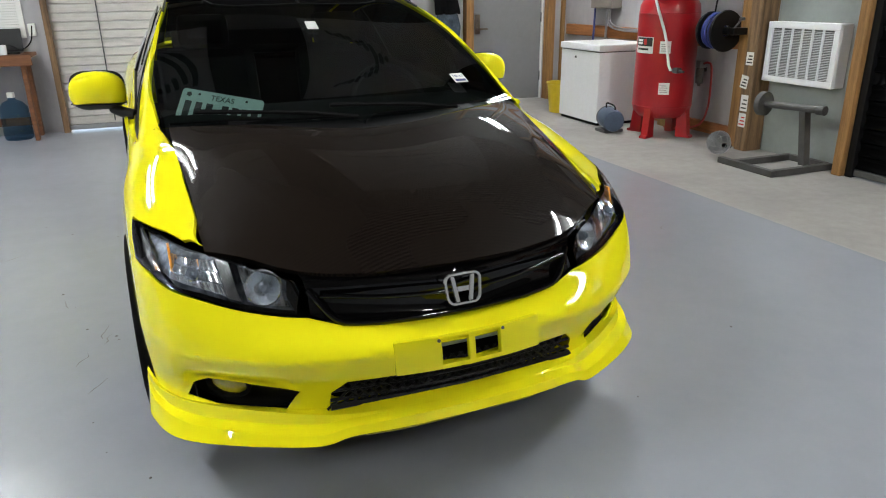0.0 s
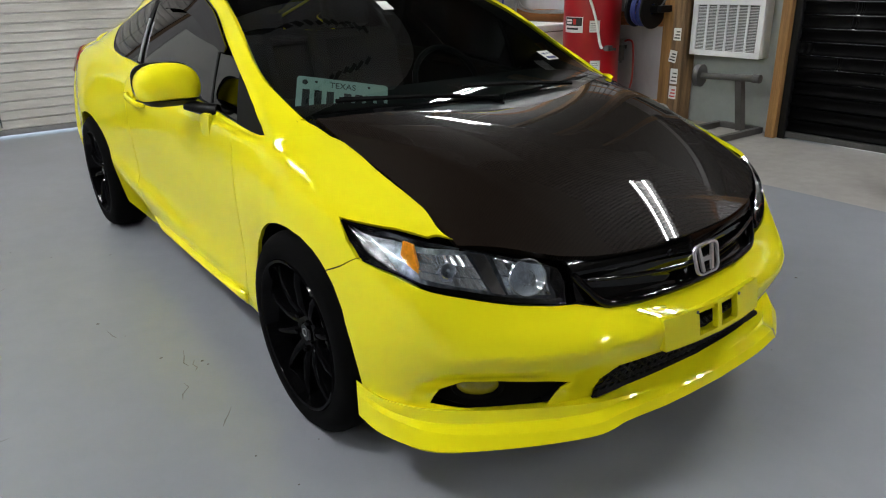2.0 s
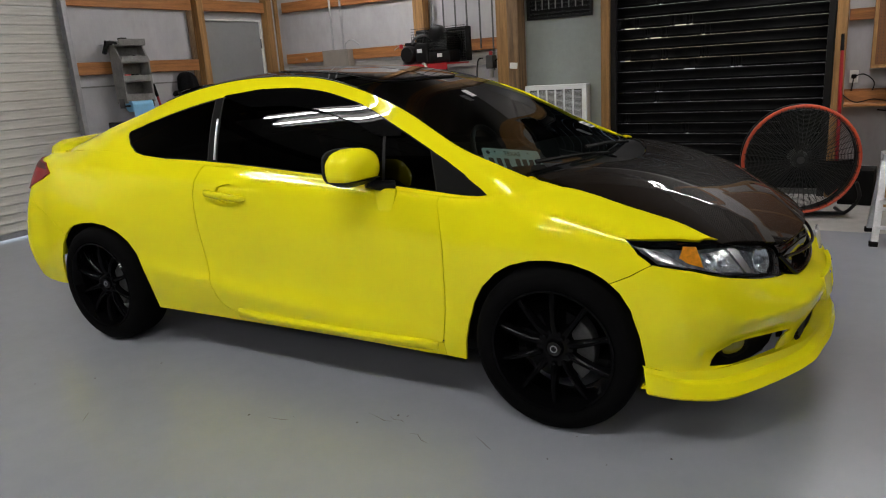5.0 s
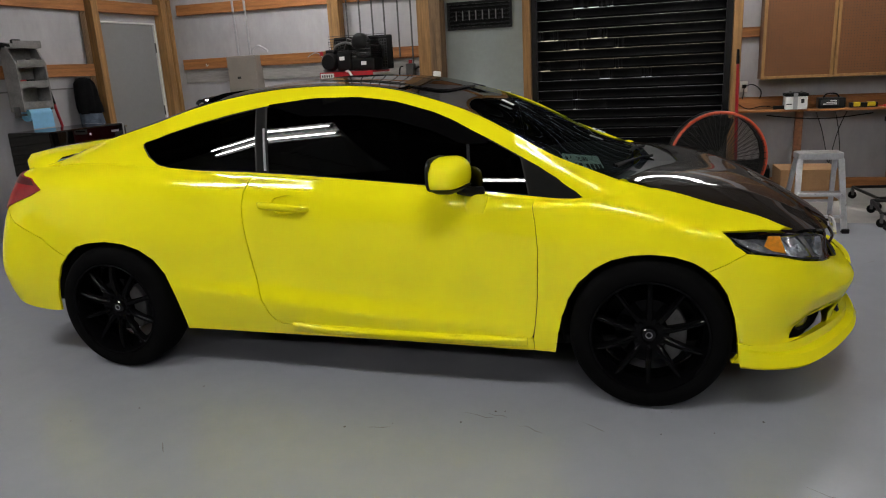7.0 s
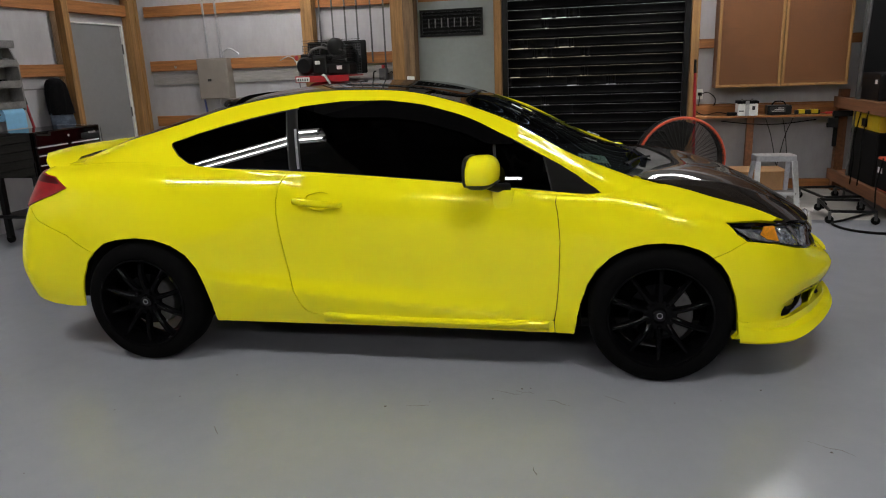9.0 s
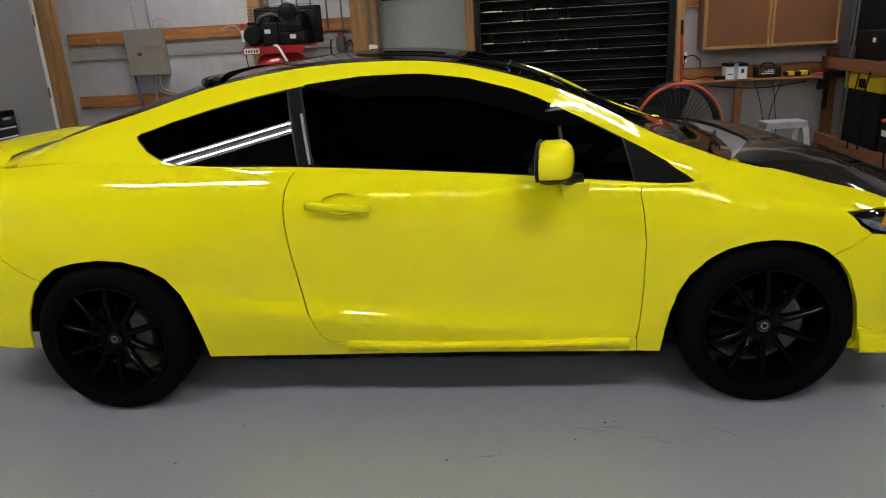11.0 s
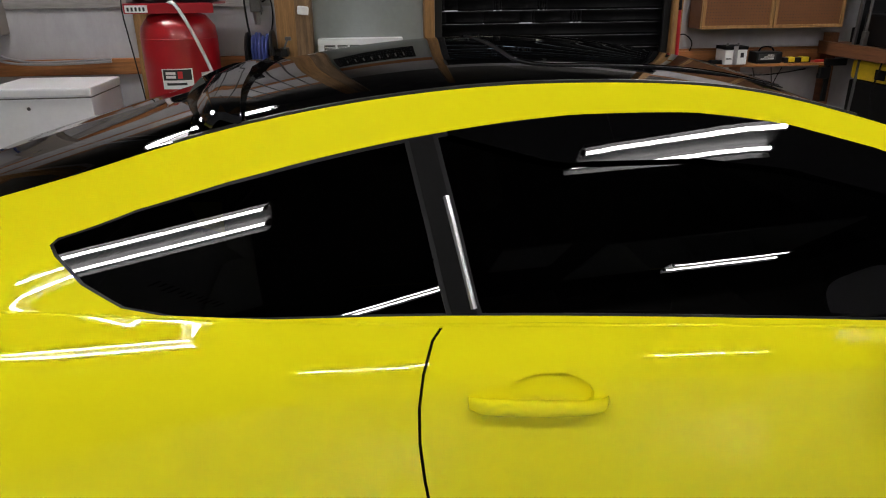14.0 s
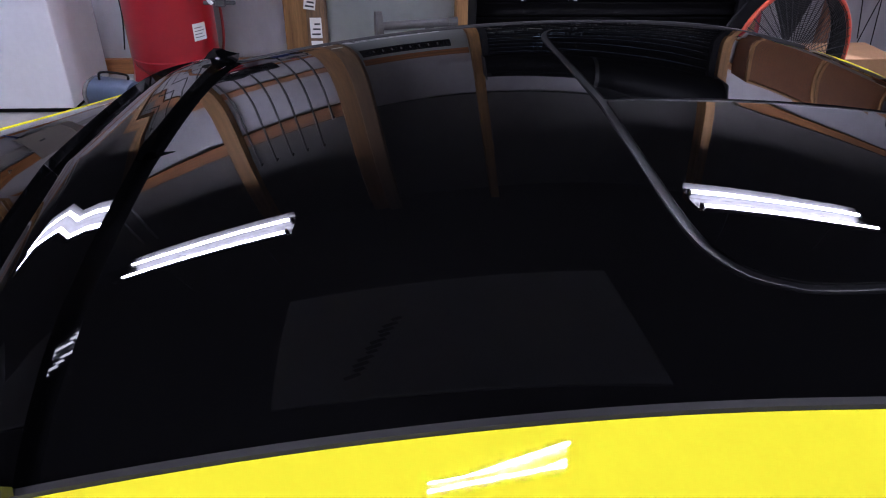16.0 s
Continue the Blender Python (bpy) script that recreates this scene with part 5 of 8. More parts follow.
def facets(quad, nx, nz, s, deep):
    """A stepped reflector: small tilted mirrors inside four corners of the lamp, each with its own slant."""
    rnd = random.Random(int(quad[0][0] * 1000))
    (xa, za), (xb, zb), (xc, zc), (xd, zd) = quad
    b = B()
    for i in range(nx):
        for j in range(nz):
            tx, tz, vs = rnd.uniform(-1, 1), rnd.uniform(-1, 1), []
            for du, dv in ((0, 0), (1, 0), (1, 1), (0, 1)):
                u, v = (i + 0.04 + 0.92 * du) / nx, (j + 0.04 + 0.92 * dv) / nz
                x = (xa * (1 - u) + xb * u) * (1 - v) + (xd * (1 - u) + xc * u) * v
                z = (za * (1 - u) + zb * u) * (1 - v) + (zd * (1 - u) + zc * u) * v
                p, n = LOW(*front(x, z)), LOW.normal(*front(x, z))
                q = p - n * (deep + 0.0030 * (tx * (du - 0.5) + 0.6 * tz * (dv - 0.5)) + 0.012 * (1 - abs(2 * u - 1)))
                vs.append(b.verts.new((s * q[0], q[1], q[2])))
            b.faces.new(vs if s < 0 else vs[::-1])
    return b


for which in ("", "left"):
    lampo = panel("headlamp", LOW, LENS, [shrink(LENS, 0.006)], "gloss_black", car, 0.015, gap=0.001, lift=0.001, lip=0.03, mirror=which, label="clear headlamp with amber reflector and black bezel")
    panel("lamp_housing", LOW, LENS, [], "lamp_inner", lampo, 0.02, gap=0.002, lift=-0.045, lip=0.0, mirror=which)
    panel("turn_reflector", LOW, fr((0.772, 0.648), (0.784, 0.655)) + [side(-0.345, 0.675, lo=3.0), LOW.find(-0.275, 0.722, (1, 2), 3.0, 4.6), LOW.find(-0.37, 0.703, (1, 2), 2.5, 4.5)], [], "reflector", lampo, 0.015, lift=-0.02, lip=0.012, mirror=which)
    s = -1 if which == "" else 1
    b = B()
    slab(b, [(-0.488, 0.636), (-0.404, 0.651), (-0.420, 0.704), (-0.462, 0.706)], -0.003, 0.003, Matrix.Translation((s * 0.716, 0, 0)) @ pose(0, 0, 0, 90, 0, 90))
    part("amber_reflector", b, "lens_amber", lampo, "amber side reflector facing outwards")
    part("high_beam_reflector", facets(((0.722, 0.698), (0.622, 0.688), (0.602, 0.602), (0.738, 0.642)), 15, 3, s, 0.022), "lamp_chrome", lampo)
    panel("lamp_bar", LOW, fr((0.616, 0.690), (0.586, 0.683), (0.566, 0.590), (0.596, 0.598)), [], "chrome", lampo, 0.012, lift=-0.016, lip=0.02, mirror=which, label="chrome divider")
    part("low_beam_reflector", facets(((0.572, 0.680), (0.468, 0.650), (0.448, 0.570), (0.556, 0.588)), 9, 2, s, 0.034), "lamp_chrome", lampo)
    for x, z, r in ((0.508, 0.622, 0.046), (0.672, 0.654, 0.019)):
        p, n = LOW(*front(x, z)), LOW.normal(*front(x, z))
        n = Vector((s * n[0], n[1], n[2]))
        m_ = Matrix.Translation(Vector((s * p[0], p[1], p[2])) - n * 0.010) @ n.to_track_quat("Z", "Y").to_matrix().to_4x4()
        part("lamp_bowl", lathe(B(), [(r * 1.08, -0.004), (r, 0.0), (r * 0.9, -0.006), (r * 0.68, -0.016), (r * 0.45, -0.022), (0.0, -0.024)], 28, m_), "lamp_chrome", lampo, smooth=60)
        part("bulb_shield", lathe(B(), [(0.0, 0.002), (r * 0.2, 0.001), (r * 0.34, -0.006), (r * 0.36, -0.022)], 14, m_), "lamp_inner", lampo, smooth=40)
    low_ = ((0.436, 0.552), (0.47, 0.557), (0.56, 0.572), (0.66, 0.598), (0.735, 0.621), (0.772, 0.642))
    panel("lamp_bezel", LOW, fr(*low_) + fr(*[(x, z + 0.003 + 0.009 * min(1.0, (0.80 - x) / 0.15)) for x, z in low_[::-1]]) + fr((0.452, 0.600), (0.448, 0.640), (0.440, 0.640), (0.424, 0.60)), [], "gloss_black", lampo, 0.012, lift=-0.004, lip=0.02, mirror=which, label="gloss black inner bezel")
    panel("lamp_cover", LOW, LENS, [], "lens_clear", lampo, 0.02, gap=0.003, lift=0.002, lip=0.0, mirror=which)
    # fog lamp
    pod = panel("fog_lamp", LOW, fog, [], "matt_black", car, 0.02, gap=-0.004, lift=-0.045, lip=0.0, mirror=which, label="fog lamp with yellow lens in a black pocket")
    c = LOW(*front(0.628, 0.315))
    m_ = pose(s * (c[0] - 0.018), c[1] + 0.022, 0.325, 90, 0, s * 38) @ Matrix.Diagonal((1.5, 0.86, 1, 1))
    part("fog_ring", lathe(B(), [(0.036, 0.0), (0.045, 0.004), (0.047, 0.012), (0.044, 0.018), (0.038, 0.012)], 28, m_, closed=True), "matt_black", pod, smooth=40)
    part("fog_lens", lathe(B(), [(0.0, 0.019), (0.02, 0.017), (0.034, 0.010), (0.037, 0.004), (0.0, 0.0)], 28, m_), "lens_yellow", pod, "yellow tinted fog lens", 40)

    # tail lamp
    tl = [side(3.052, 0.900, hi=11.2), side(3.14, 0.952, hi=11.2), (10.75, 4.25), (11.15, 4.2), (11.55, 4.1), (11.55, 3.45), (11.05, 3.25), (10.85, 3.2), side(3.20, 0.845, hi=11.2), side(3.13, 0.868, hi=11.2)]
    tail_ob = panel("tail_lamp", LOW, tl, [], "lens_red", car, 0.02, gap=0.0, lift=0.008, lip=0.014, mirror=which, label="red tail lamp wrapping the rear corner")
    panel("lamp_band", LOW, [side(3.10, 0.917, hi=11.2), side(3.135, 0.945, hi=11.2), (10.75, 4.2), (11.15, 4.15), (11.5, 4.05), (11.5, 3.85), (11.15, 3.9), (10.8, 3.92)], [], "lens_wine", tail_ob, 0.02, lift=0.0095, lip=0.004, mirror=which, label="dark wine red upper band")

    # door handle
    doorob = [o for o in car.children if o.name.startswith("door") and not o.name.startswith("door_")][0 if which == "" else 1]
    panel("handle_cup", LOW, HCUP, [], "paint_yellow", doorob, 0.02, gap=-0.002, lift=-0.014, lip=0.0, mirror=which)
    hp = LOW(*side(1.65, 0.83))[0]
    b = B()
    ring = []
    for y, z, d, rz_, rx_ in ((1.780, 0.836, 0.004, 0.012, 0.006), (1.765, 0.838, 0.020, 0.016, 0.009), (1.725, 0.836, 0.028, 0.017, 0.010), (1.65, 0.830, 0.032, 0.017, 0.010), (1.57, 0.822, 0.028, 0.016, 0.010), (1.535, 0.819, 0.018, 0.014, 0.009), (1.522, 0.818, 0.004, 0.010, 0.006)):
        x = LOW(*side(y, z))[0] + d
        ring.append([b.verts.new((s * (x + rx_ * math.cos(t)), y, z + rz_ * math.sin(t))) for t in np.linspace(0, 2 * math.pi, 14, endpoint=False)])
    for u, v in zip(ring, ring[1:]):
        for i in range(14):
            b.faces.new((u[i], u[(i + 1) % 14], v[(i + 1) % 14], v[i]))
    b.faces.new(ring[0]); b.faces.new(ring[-1])
    part("door_handle", b, "paint_yellow", doorob, "yellow painted pull handle", 60)

    # mirror: a rounded shell, yellow above, black below, on a short foot
    def shell(z0, z1, grow):
        b = B()
        rows = []
        for i in range(13):
            ph = math.pi * (i / 12)
            row = []
            for j in range(24):
                th = 2 * math.pi * j / 24
                q = lambda v, e: math.copysign(abs(v) ** e, v)
                cx_, cy_, cz_ = q(math.cos(th), 0.60) * q(math.sin(ph), 0.66), q(math.sin(th), 0.68) * q(math.sin(ph), 0.68), q(math.cos(ph), 0.84)
                x = 0.878 + 0.108 * cx_ * grow
                z = 0.988 + (0.073 if cz_ > 0 else 0.080) * cz_ * grow - 0.10 * max(0, (x - 0.90)) + 0.09 * min(0, x - 0.85)
                y = min(0.828 + 0.074 * cy_ * grow, 0.874) + 0.16 * (x - 0.88)
                row.append((s * x, y, min(max(z, z0), z1)))
            rows.append(row)
        vv = [[b.verts.new(p) for p in row] for row in rows]
        for u, v in zip(vv, vv[1:]):
            for i in range(24):
                try:
                    b.faces.new((u[i], u[(i + 1) % 24], v[(i + 1) % 24], v[i]))
                except ValueError:
                    pass
        bmesh.ops.remove_doubles(b, verts=b.verts, dist=0.0004)
        return b
    mirror_ob = part("door_mirror", shell(0.937, 2.0, 1.0), "paint_yellow", car, "yellow door mirror with black underside", 40)
    face = lambda w, h, k: [(k * w * math.copysign(abs(math.cos(a)) ** 0.55, math.cos(a)), h * math.copysign(abs(math.sin(a)) ** 0.65, math.sin(a))) for a in np.linspace(0, 2 * math.pi, 28, endpoint=False)]
    m_ = pose(s * 0.878, 0.876, 0.990, 90, 0, s * 9)
    rim_ = part("mirror_rim", slab(B(), face(0.106, 0.070, 1), -0.008, 0.004, m_, 0.003), "satin_black", mirror_ob, "black mirror surround")
    part("mirror_glass", slab(B(), face(0.096, 0.060, 1), -0.010, -0.0085, m_), "chrome", rim_, "mirror glass")
    part("mirror_base", shell(0.0, 0.935, 0.985), "satin_black", mirror_ob, "black mirror underside", 40)
    b = B()
    pipe(b, [(s * 0.83, 0.80, 0.915), (s * 0.79, 0.765, 0.898), (s * 0.745, 0.72, 0.892)], 0.022, 10, 5)
    part("mirror_foot", b, "satin_black", mirror_ob, smooth=50)
    b = B()
    slab(b, [(-0.045, -0.10), (0.02, -0.105), (0.045, -0.02), (0.05, 0.0), (-0.06, 0.0)], 0, 0.014, pose(s * (LOW(*side(0.73, 0.85))[0] - 0.004), 0.735, 0.885, 90, 0, 90 * s), 0.006)
    part("mirror_plinth", b, "paint_yellow", mirror_ob)
    # rain guard over the door pane
    edge = sorted([p for p in WIN if p[1] > 1.02 and 0.6 < p[0] < 2.1])
    ys_ = np.linspace(0.70, 1.785, 26)
    zs_ = np.interp(ys_, [p[0] for p in edge], [p[1] for p in edge])
    up = [(y, z - 0.004) for y, z in zip(ys_, zs_)]
    low_edge = [(y, z - 0.078 * min(1, (1.80 - y) / 0.22, (y - 0.66) / 0.16)) for y, z in up][::-1]
    panel("rain_guard", GREEN, [gside(y, z) for y, z in up + low_edge], [], "gloss_black", car, 0.025, (0.3, 0.2), lift=0.014, lip=0.006, mirror=which, label="smoked black rain guard")
    # bright edge strip of the pillar
    b = B()
    pipe(b, [(s * (GREEN(*gside(1.742 + 0.2 * (z - 0.9), z))[0] + 0.003), 1.742 + 0.2 * (z - 0.9), z) for z in (0.985, 1.08, 1.17)], 0.006, 6, 5)
    part("pillar_strip", b, "steel", car)

# rear window visor, boot spoiler, cowl, wipers
def lifted(a, t, d):
    return tuple(TOP(a, t) + TOP.normal(a, t) * d)


VT = np.linspace(0.0, 2.0, 9)
VISOR = Lines([lifted(6.875 + 0.03 * t, t, 0.001) for t in VT], [lifted(6.94 + 0.035 * t + 0.04 * math.sin(t * math.pi / 4), t, 0.0105) for t in VT], [lifted(6.99 + 0.04 * t + 0.12 * math.sin(t * math.pi / 4), t, 0.0195) for t in VT], [lifted(7.055 + 0.24 * math.sin(t * math.pi / 4), t, 0.007) for t in VT])
panel("roof_visor", VISOR, [(a, 0.0) for a in np.linspace(0, 8, 20)] + [(8, 1), (8, 2), (8, 3)] + [(a, 3.0) for a in np.linspace(7.6, 0, 20)] + [(0, 2), (0, 1)], [], "gloss_black", car, 0.016, (0.065, 0.05), lip=0.016, mirror="weld", label="gloss black rear window visor")
b = B()
sec = []
for x, y, z, c in ((-0.625, 3.13, 0.955, 0.015), (-0.612, 3.165, 0.968, 0.045), (-0.59, 3.195, 0.990, 0.07), (-0.545, 3.23, 1.016, 0.088), (-0.45, 3.275, 1.042, 0.105), (-0.25, 3.30, 1.052, 0.11), (0, 3.31, 1.055, 0.11)):
    sec.append((x, y, z, c))
sec = sec + [(-x, y, z, c) for x, y, z, c in sec[-2::-1]]
rings = [[b.verts.new((x, y + c * u, z + w * min(1.0, c / 0.09))) for u, w in ((-1.0, -0.012), (-0.6, 0.004), (0.0, 0.014), (0.6, 0.016), (1.0, 0.010), (1.02, -0.006), (0.5, -0.016), (-0.4, -0.020))] for x, y, z, c in sec]
for u, v in zip(rings, rings[1:]):
    for i in range(8):
        b.faces.new((u[i], u[(i + 1) % 8], v[(i + 1) % 8], v[i]))
b.faces.new(rings[0]); b.faces.new(rings[-1])
part("boot_spoiler", b, "paint_yellow", car, "lemon yellow boot spoiler", 50)
COWL = Lines([(0.64, 0.12, 0.912), (0.45, 0.028, 0.925), (0.23, -0.06, 0.912), (0, -0.095, 0.903)], [(0.648, 0.15, 0.918), (0.44, 0.075, 0.926), (0.23, 0.03, 0.915), (0, 0.01, 0.906)], [(0.645, 0.185, 0.926), (0.44, 0.12, 0.934), (0.23, 0.085, 0.928), (0, 0.07, 0.924)])
panel("cowl", COWL, [(a, 0.0) for a in np.linspace(0, 3, 10)] + [(3, 1), (3, 2)] + [(a, 2.0) for a in np.linspace(3, 0, 10)] + [(0, 1)], [], "satin_black", car, 0.03, (0.22, 0.06), lip=0.008, mirror="weld", label="black plastic cowl under the screen")
for x0, y0, x1, y1 in ((-0.02, 0.02, -0.56, 0.17), (0.38, 0.06, -0.10, 0.12)):
    w_ = part("wiper", pipe(B(), [(x0, y0, 0.935), ((x0 + x1) / 2, (y0 + y1) / 2 + 0.01, 0.955), (x1, y1, 0.965)], 0.007, 6, 6), "matt_black", car)
    part("wiper_blade", pipe(B(), [(x0 + (x1 - x0) * 0.25, y0 + 0.04, 0.950), (x1 + 0.02 * (1 if x1 < x0 else -1), y1 + 0.012, 0.968)], 0.006, 6, 4), "matt_black", w_)

# cabin: dashboard, seats, wheel, and the plate lying behind the screen
b = B()
pr = [(0.12, 0.90), (0.30, 0.935), (0.52, 0.93), (0.66, 0.90), (0.72, 0.80), (0.70, 0.60), (0.60, 0.45), (0.10, 0.45)]
vs = [[b.verts.new((x, y, z)) for y, z in pr] for x in np.linspace(-0.66, 0.66, 9)]
for u, v in zip(vs, vs[1:]):
    for i in range(len(pr)):
        b.faces.new((u[i], u[(i + 1) % 8], v[(i + 1) % 8], v[i]))
b.faces.new(vs[0]); b.faces.new(vs[-1])
part("dashboard", b, "matt_black", car, "dark dashboard", 40)
for x in (-0.36, 0.36):
    sb = part("seat", box(B(), (x - 0.25, 0.95, 0.42), (x + 0.25, 1.48, 0.60), 0.05), "seat_cloth", car, "dark cloth front seat")
    part("backrest", box(B(), (-0.25, -0.07, 0), (0.25, 0.07, 0.58), 0.06, pose(x, 1.50, 0.52, -18, 0, 0)), "seat_cloth", sb)
    part("headrest", box(B(), (-0.13, -0.05, 0), (0.13, 0.05, 0.17), 0.04, pose(x, 1.69, 1.08, -14, 0, 0)), "seat_cloth", sb)
part("rear_seat", box(box(B(), (-0.58, 2.0, 0.45), (0.58, 2.45, 0.62), 0.05), (-0.58, -0.07, 0), (0.58, 0.07, 0.50), 0.05, pose(0, 2.50, 0.55, -20, 0, 0)), "seat_cloth", car, "dark cloth rear bench")
b = B()
lathe(b, [(0.175 + 0.014 * math.cos(t), 0.014 * math.sin(t)) for t in np.linspace(0, 2 * math.pi, 8, endpoint=False)], 28, pose(0.36, 0.80, 0.86, 65, 0, 0), closed=True)
rod(b, (0.36, 0.80, 0.86), (0.36, 0.68, 0.80), 0.03)
box(b, (-0.17, -0.02, -0.01), (0.17, 0.02, 0.01), 0.004, pose(0.36, 0.80, 0.86, 65, 0, 0))
for x in (-1, 1):
    part("door_trim", box(B(), (min(x * 0.68, x * 0.715), 0.35, 0.42), (max(x * 0.68, x * 0.715), 2.45, 0.895), 0.01), "matt_black", car, "black inner door trim")
for x in (-1, 1):
    part("belt_trim", pipe(B(), [(x * (p[0] - 0.022), p[1], p[2] + 0.002) for p in (LOW(a, 5.0) for a in (6.15, 6.6, 7.2, 7.8, 8.3))], 0.016, 8, 4), "matt_black", car, "black inner belt trim")
part("steering_wheel", b, "satin_black", car, "dark steering wheel", 40)
# added black board, no car part: blocks light from the rear window
part("cabin_blocker", box(B(), (-0.47, 2.74, 0.45), (0.47, 2.78, 1.125), 0.01), "matt_black", car)
part("parcel_shelf", box(B(), (-0.56, 2.5, 0.94), (0.56, 2.98, 0.98), 0.02), "matt_black", car)
part("sticker", box(B(), (-0.024, -0.001, -0.032), (0.024, 0.001, 0.032), 0.0, pose(0.0, 0.738, 1.217, -63, 0, 0)), "label_white", car, "small white toll sticker on the glass")
st = part("inspection_sticker", box(B(), (-0.028, -0.001, -0.038), (0.028, 0.001, 0.038), 0.0, pose(0.50, 0.309, 1.011, -69, 0, 0)), "label_white", car, "pale blue white windscreen sticker")
wording("sticker_date", "10-17", 0.022, pose(0.50, 0.309, 1.011, -69, 0, 0) @ pose(0, -0.0016, 0.012, 90, 0, 0), "blue_hose", st, "blue printed month and year")
part("sticker_bar", box(B(), (-0.022, -0.0025, -0.030), (0.022, -0.0012, -0.014), 0.0, pose(0.50, 0.309, 1.011, -69, 0, 0)), "blue_hose", st)
# pale plate leaning behind the screen
px_ = Vector((0.268, -0.138, -0.050)).normalized()
py_ = (Vector((-0.582, 0.392, 1.002)) - Vector((-0.623, 0.345, 0.925)))
py_ = (py_ - px_ * py_.dot(px_)).normalized()
PLATE = Matrix.Translation(Vector((-0.448, 0.323, 0.977)) - py_ * 0.048) @ Matrix((px_, py_, px_.cross(py_))).transposed().to_4x4()
plate = thing("licence_plate", CAR @ PLATE, "pale green number plate with bars, lying behind the windscreen", "number plate")
part("plate_sheet", slab(B(), ROUND(-0.152, -0.076, 0.152, 0.076, 0.012, 4), -0.001, 0.001), "plate", plate)
wording("state_name", "TEXAS", 0.030, pose(0.0, 0.052, 0.0016), "ink", plate, "black printed state name")
for k, x in enumerate((-0.120, -0.080, -0.040, 0.018, 0.055, 0.092, 0.128)):
    part("number_bar", box(B(), (x - 0.012, -0.040, 0.001), (x + 0.012, 0.028, 0.0022)), "ink", plate)
part("star", lathe(B(), [(0.0, 0.001), (0.011, 0.001), (0.0, 0.0025)], 5, Matrix.Translation((-0.125, 0.055, 0))), "ink", plate)
for x in (-0.088, 0.088):
    part("plate_hole", lathe(B(), [(0.0, 0.0012), (0.005, 0.0012), (0.0, 0.002)], 8, Matrix.Translation((x, 0.060, 0))), "ink", plate)

# ---- things along the east wall ----
def air_compressor():
    t = thing("air_compressor", at(4.79, 3.38, 0), "tall red upright air compressor with black pump on top", "air compressor")
    prof = [(0.0, 0.16), (0.12, 0.165), (0.22, 0.19), (0.275, 0.25), (0.285, 0.30), (0.285, 1.16), (0.275, 1.24), (0.22, 1.315), (0.12, 1.36), (0.0, 1.365)]
    tank = part("tank", lathe(B(), prof, 48), "red_paint", t, "glossy red tank", 40)
    for z in (0.30, 1.16):
        part("weld_seam", lathe(B(), [(0.284, z - 0.006), (0.288, z), (0.284, z + 0.006)], 48), "red_paint", tank, smooth=60)
    for a in (205, 295, 25, 115):
        c, s = math.cos(radians(a)), math.sin(radians(a))
        m = pose(0.24 * c, 0.24 * s, 0, 0, 0, a)
        part("foot", slab(B(), [(-0.05, -0.005), (0.10, -0.005), (0.10, 0.02), (0.07, 0.03), (0.04, 0.28), (-0.05, 0.30)], -0.035, 0.035, m @ pose(0, 0, 0, 90, 0, 0)), "red_paint", t)
    part("platform", slab(B(), [(-0.24, -0.33), (0.26, -0.33), (0.28, 0.31), (-0.24, 0.31)], 1.400, 1.417, bevel=0.005), "red_paint", t, "red platform under the pump")
    part("platform_edge", box(box(B(), (-0.248, -0.33, 1.345), (-0.241, 0.312, 1.417)), (-0.24, 0.305, 1.355), (0.28, 0.312, 1.417)), "red_paint", t)
    pl = part("platform_label", box(B(), (-0.254, 0.14, 1.352), (-0.249, 0.30, 1.404)), "label_white", t, "white platform label")
    for k in range(5):
        part("label_bar", box(B(), (-0.256, 0.285 - 0.028 * k - 0.015, 1.362), (-0.2542, 0.285 - 0.028 * k, 1.390)), "ink", pl)
    # pump, motor and guard
    b = B()
    box(b, (-0.16, -0.32, 1.417), (0.10, -0.04, 1.560), 0.03)
    box(b, (-0.12, -0.27, 1.560), (0.06, -0.09, 1.711), 0.01)
    box(b, (-0.15, -0.29, 1.711), (0.09, -0.07, 1.744), 0.015)
    pump = part("pump", b, "satin_black", t, "black finned pump")
    for k in range(7):
        part("pump_fin", box(B(), (-0.17, -0.30, 1.564 + 0.020 * k), (0.11, -0.06, 1.574 + 0.020 * k), 0.004, None, 1), "satin_black", pump)
    part("pump_wheel", lathe(B(), [(0.0, -0.08), (0.085, -0.08), (0.098, -0.06), (0.098, 0.01), (0.085, 0.03), (0.05, 0.045), (0.0, 0.05)], 32, pose(-0.13, -0.15, 1.728, 0, -90, 0)), "satin_black", t, "round black air intake drum", 40)
    part("motor", lathe(B(), [(0.0, -0.15), (0.08, -0.15), (0.10, -0.12), (0.10, 0.12), (0.08, 0.15), (0.0, 0.15)], 28, pose(-0.05, 0.22, 1.526, 90, 0, 90)), "satin_black", t, "black electric motor", 40)
    part("intercooler", box(B(), (-0.17, -0.05, 1.421), (0.09, 0.13, 1.644), 0.03), "satin_black", t, "black finned intercooler")
    part("cylinder", rod(B(), (-0.06, 0.02, 1.644), (-0.06, -0.02, 1.761), 0.055, 16), "satin_black", t)
    part("delivery_pipe", pipe(B(), [(-0.10, 0.20, 1.602), (-0.14, 0.14, 1.694), (-0.13, 0.02, 1.728), (-0.12, -0.08, 1.694)], 0.014, 8, 6), "dark_steel", t)
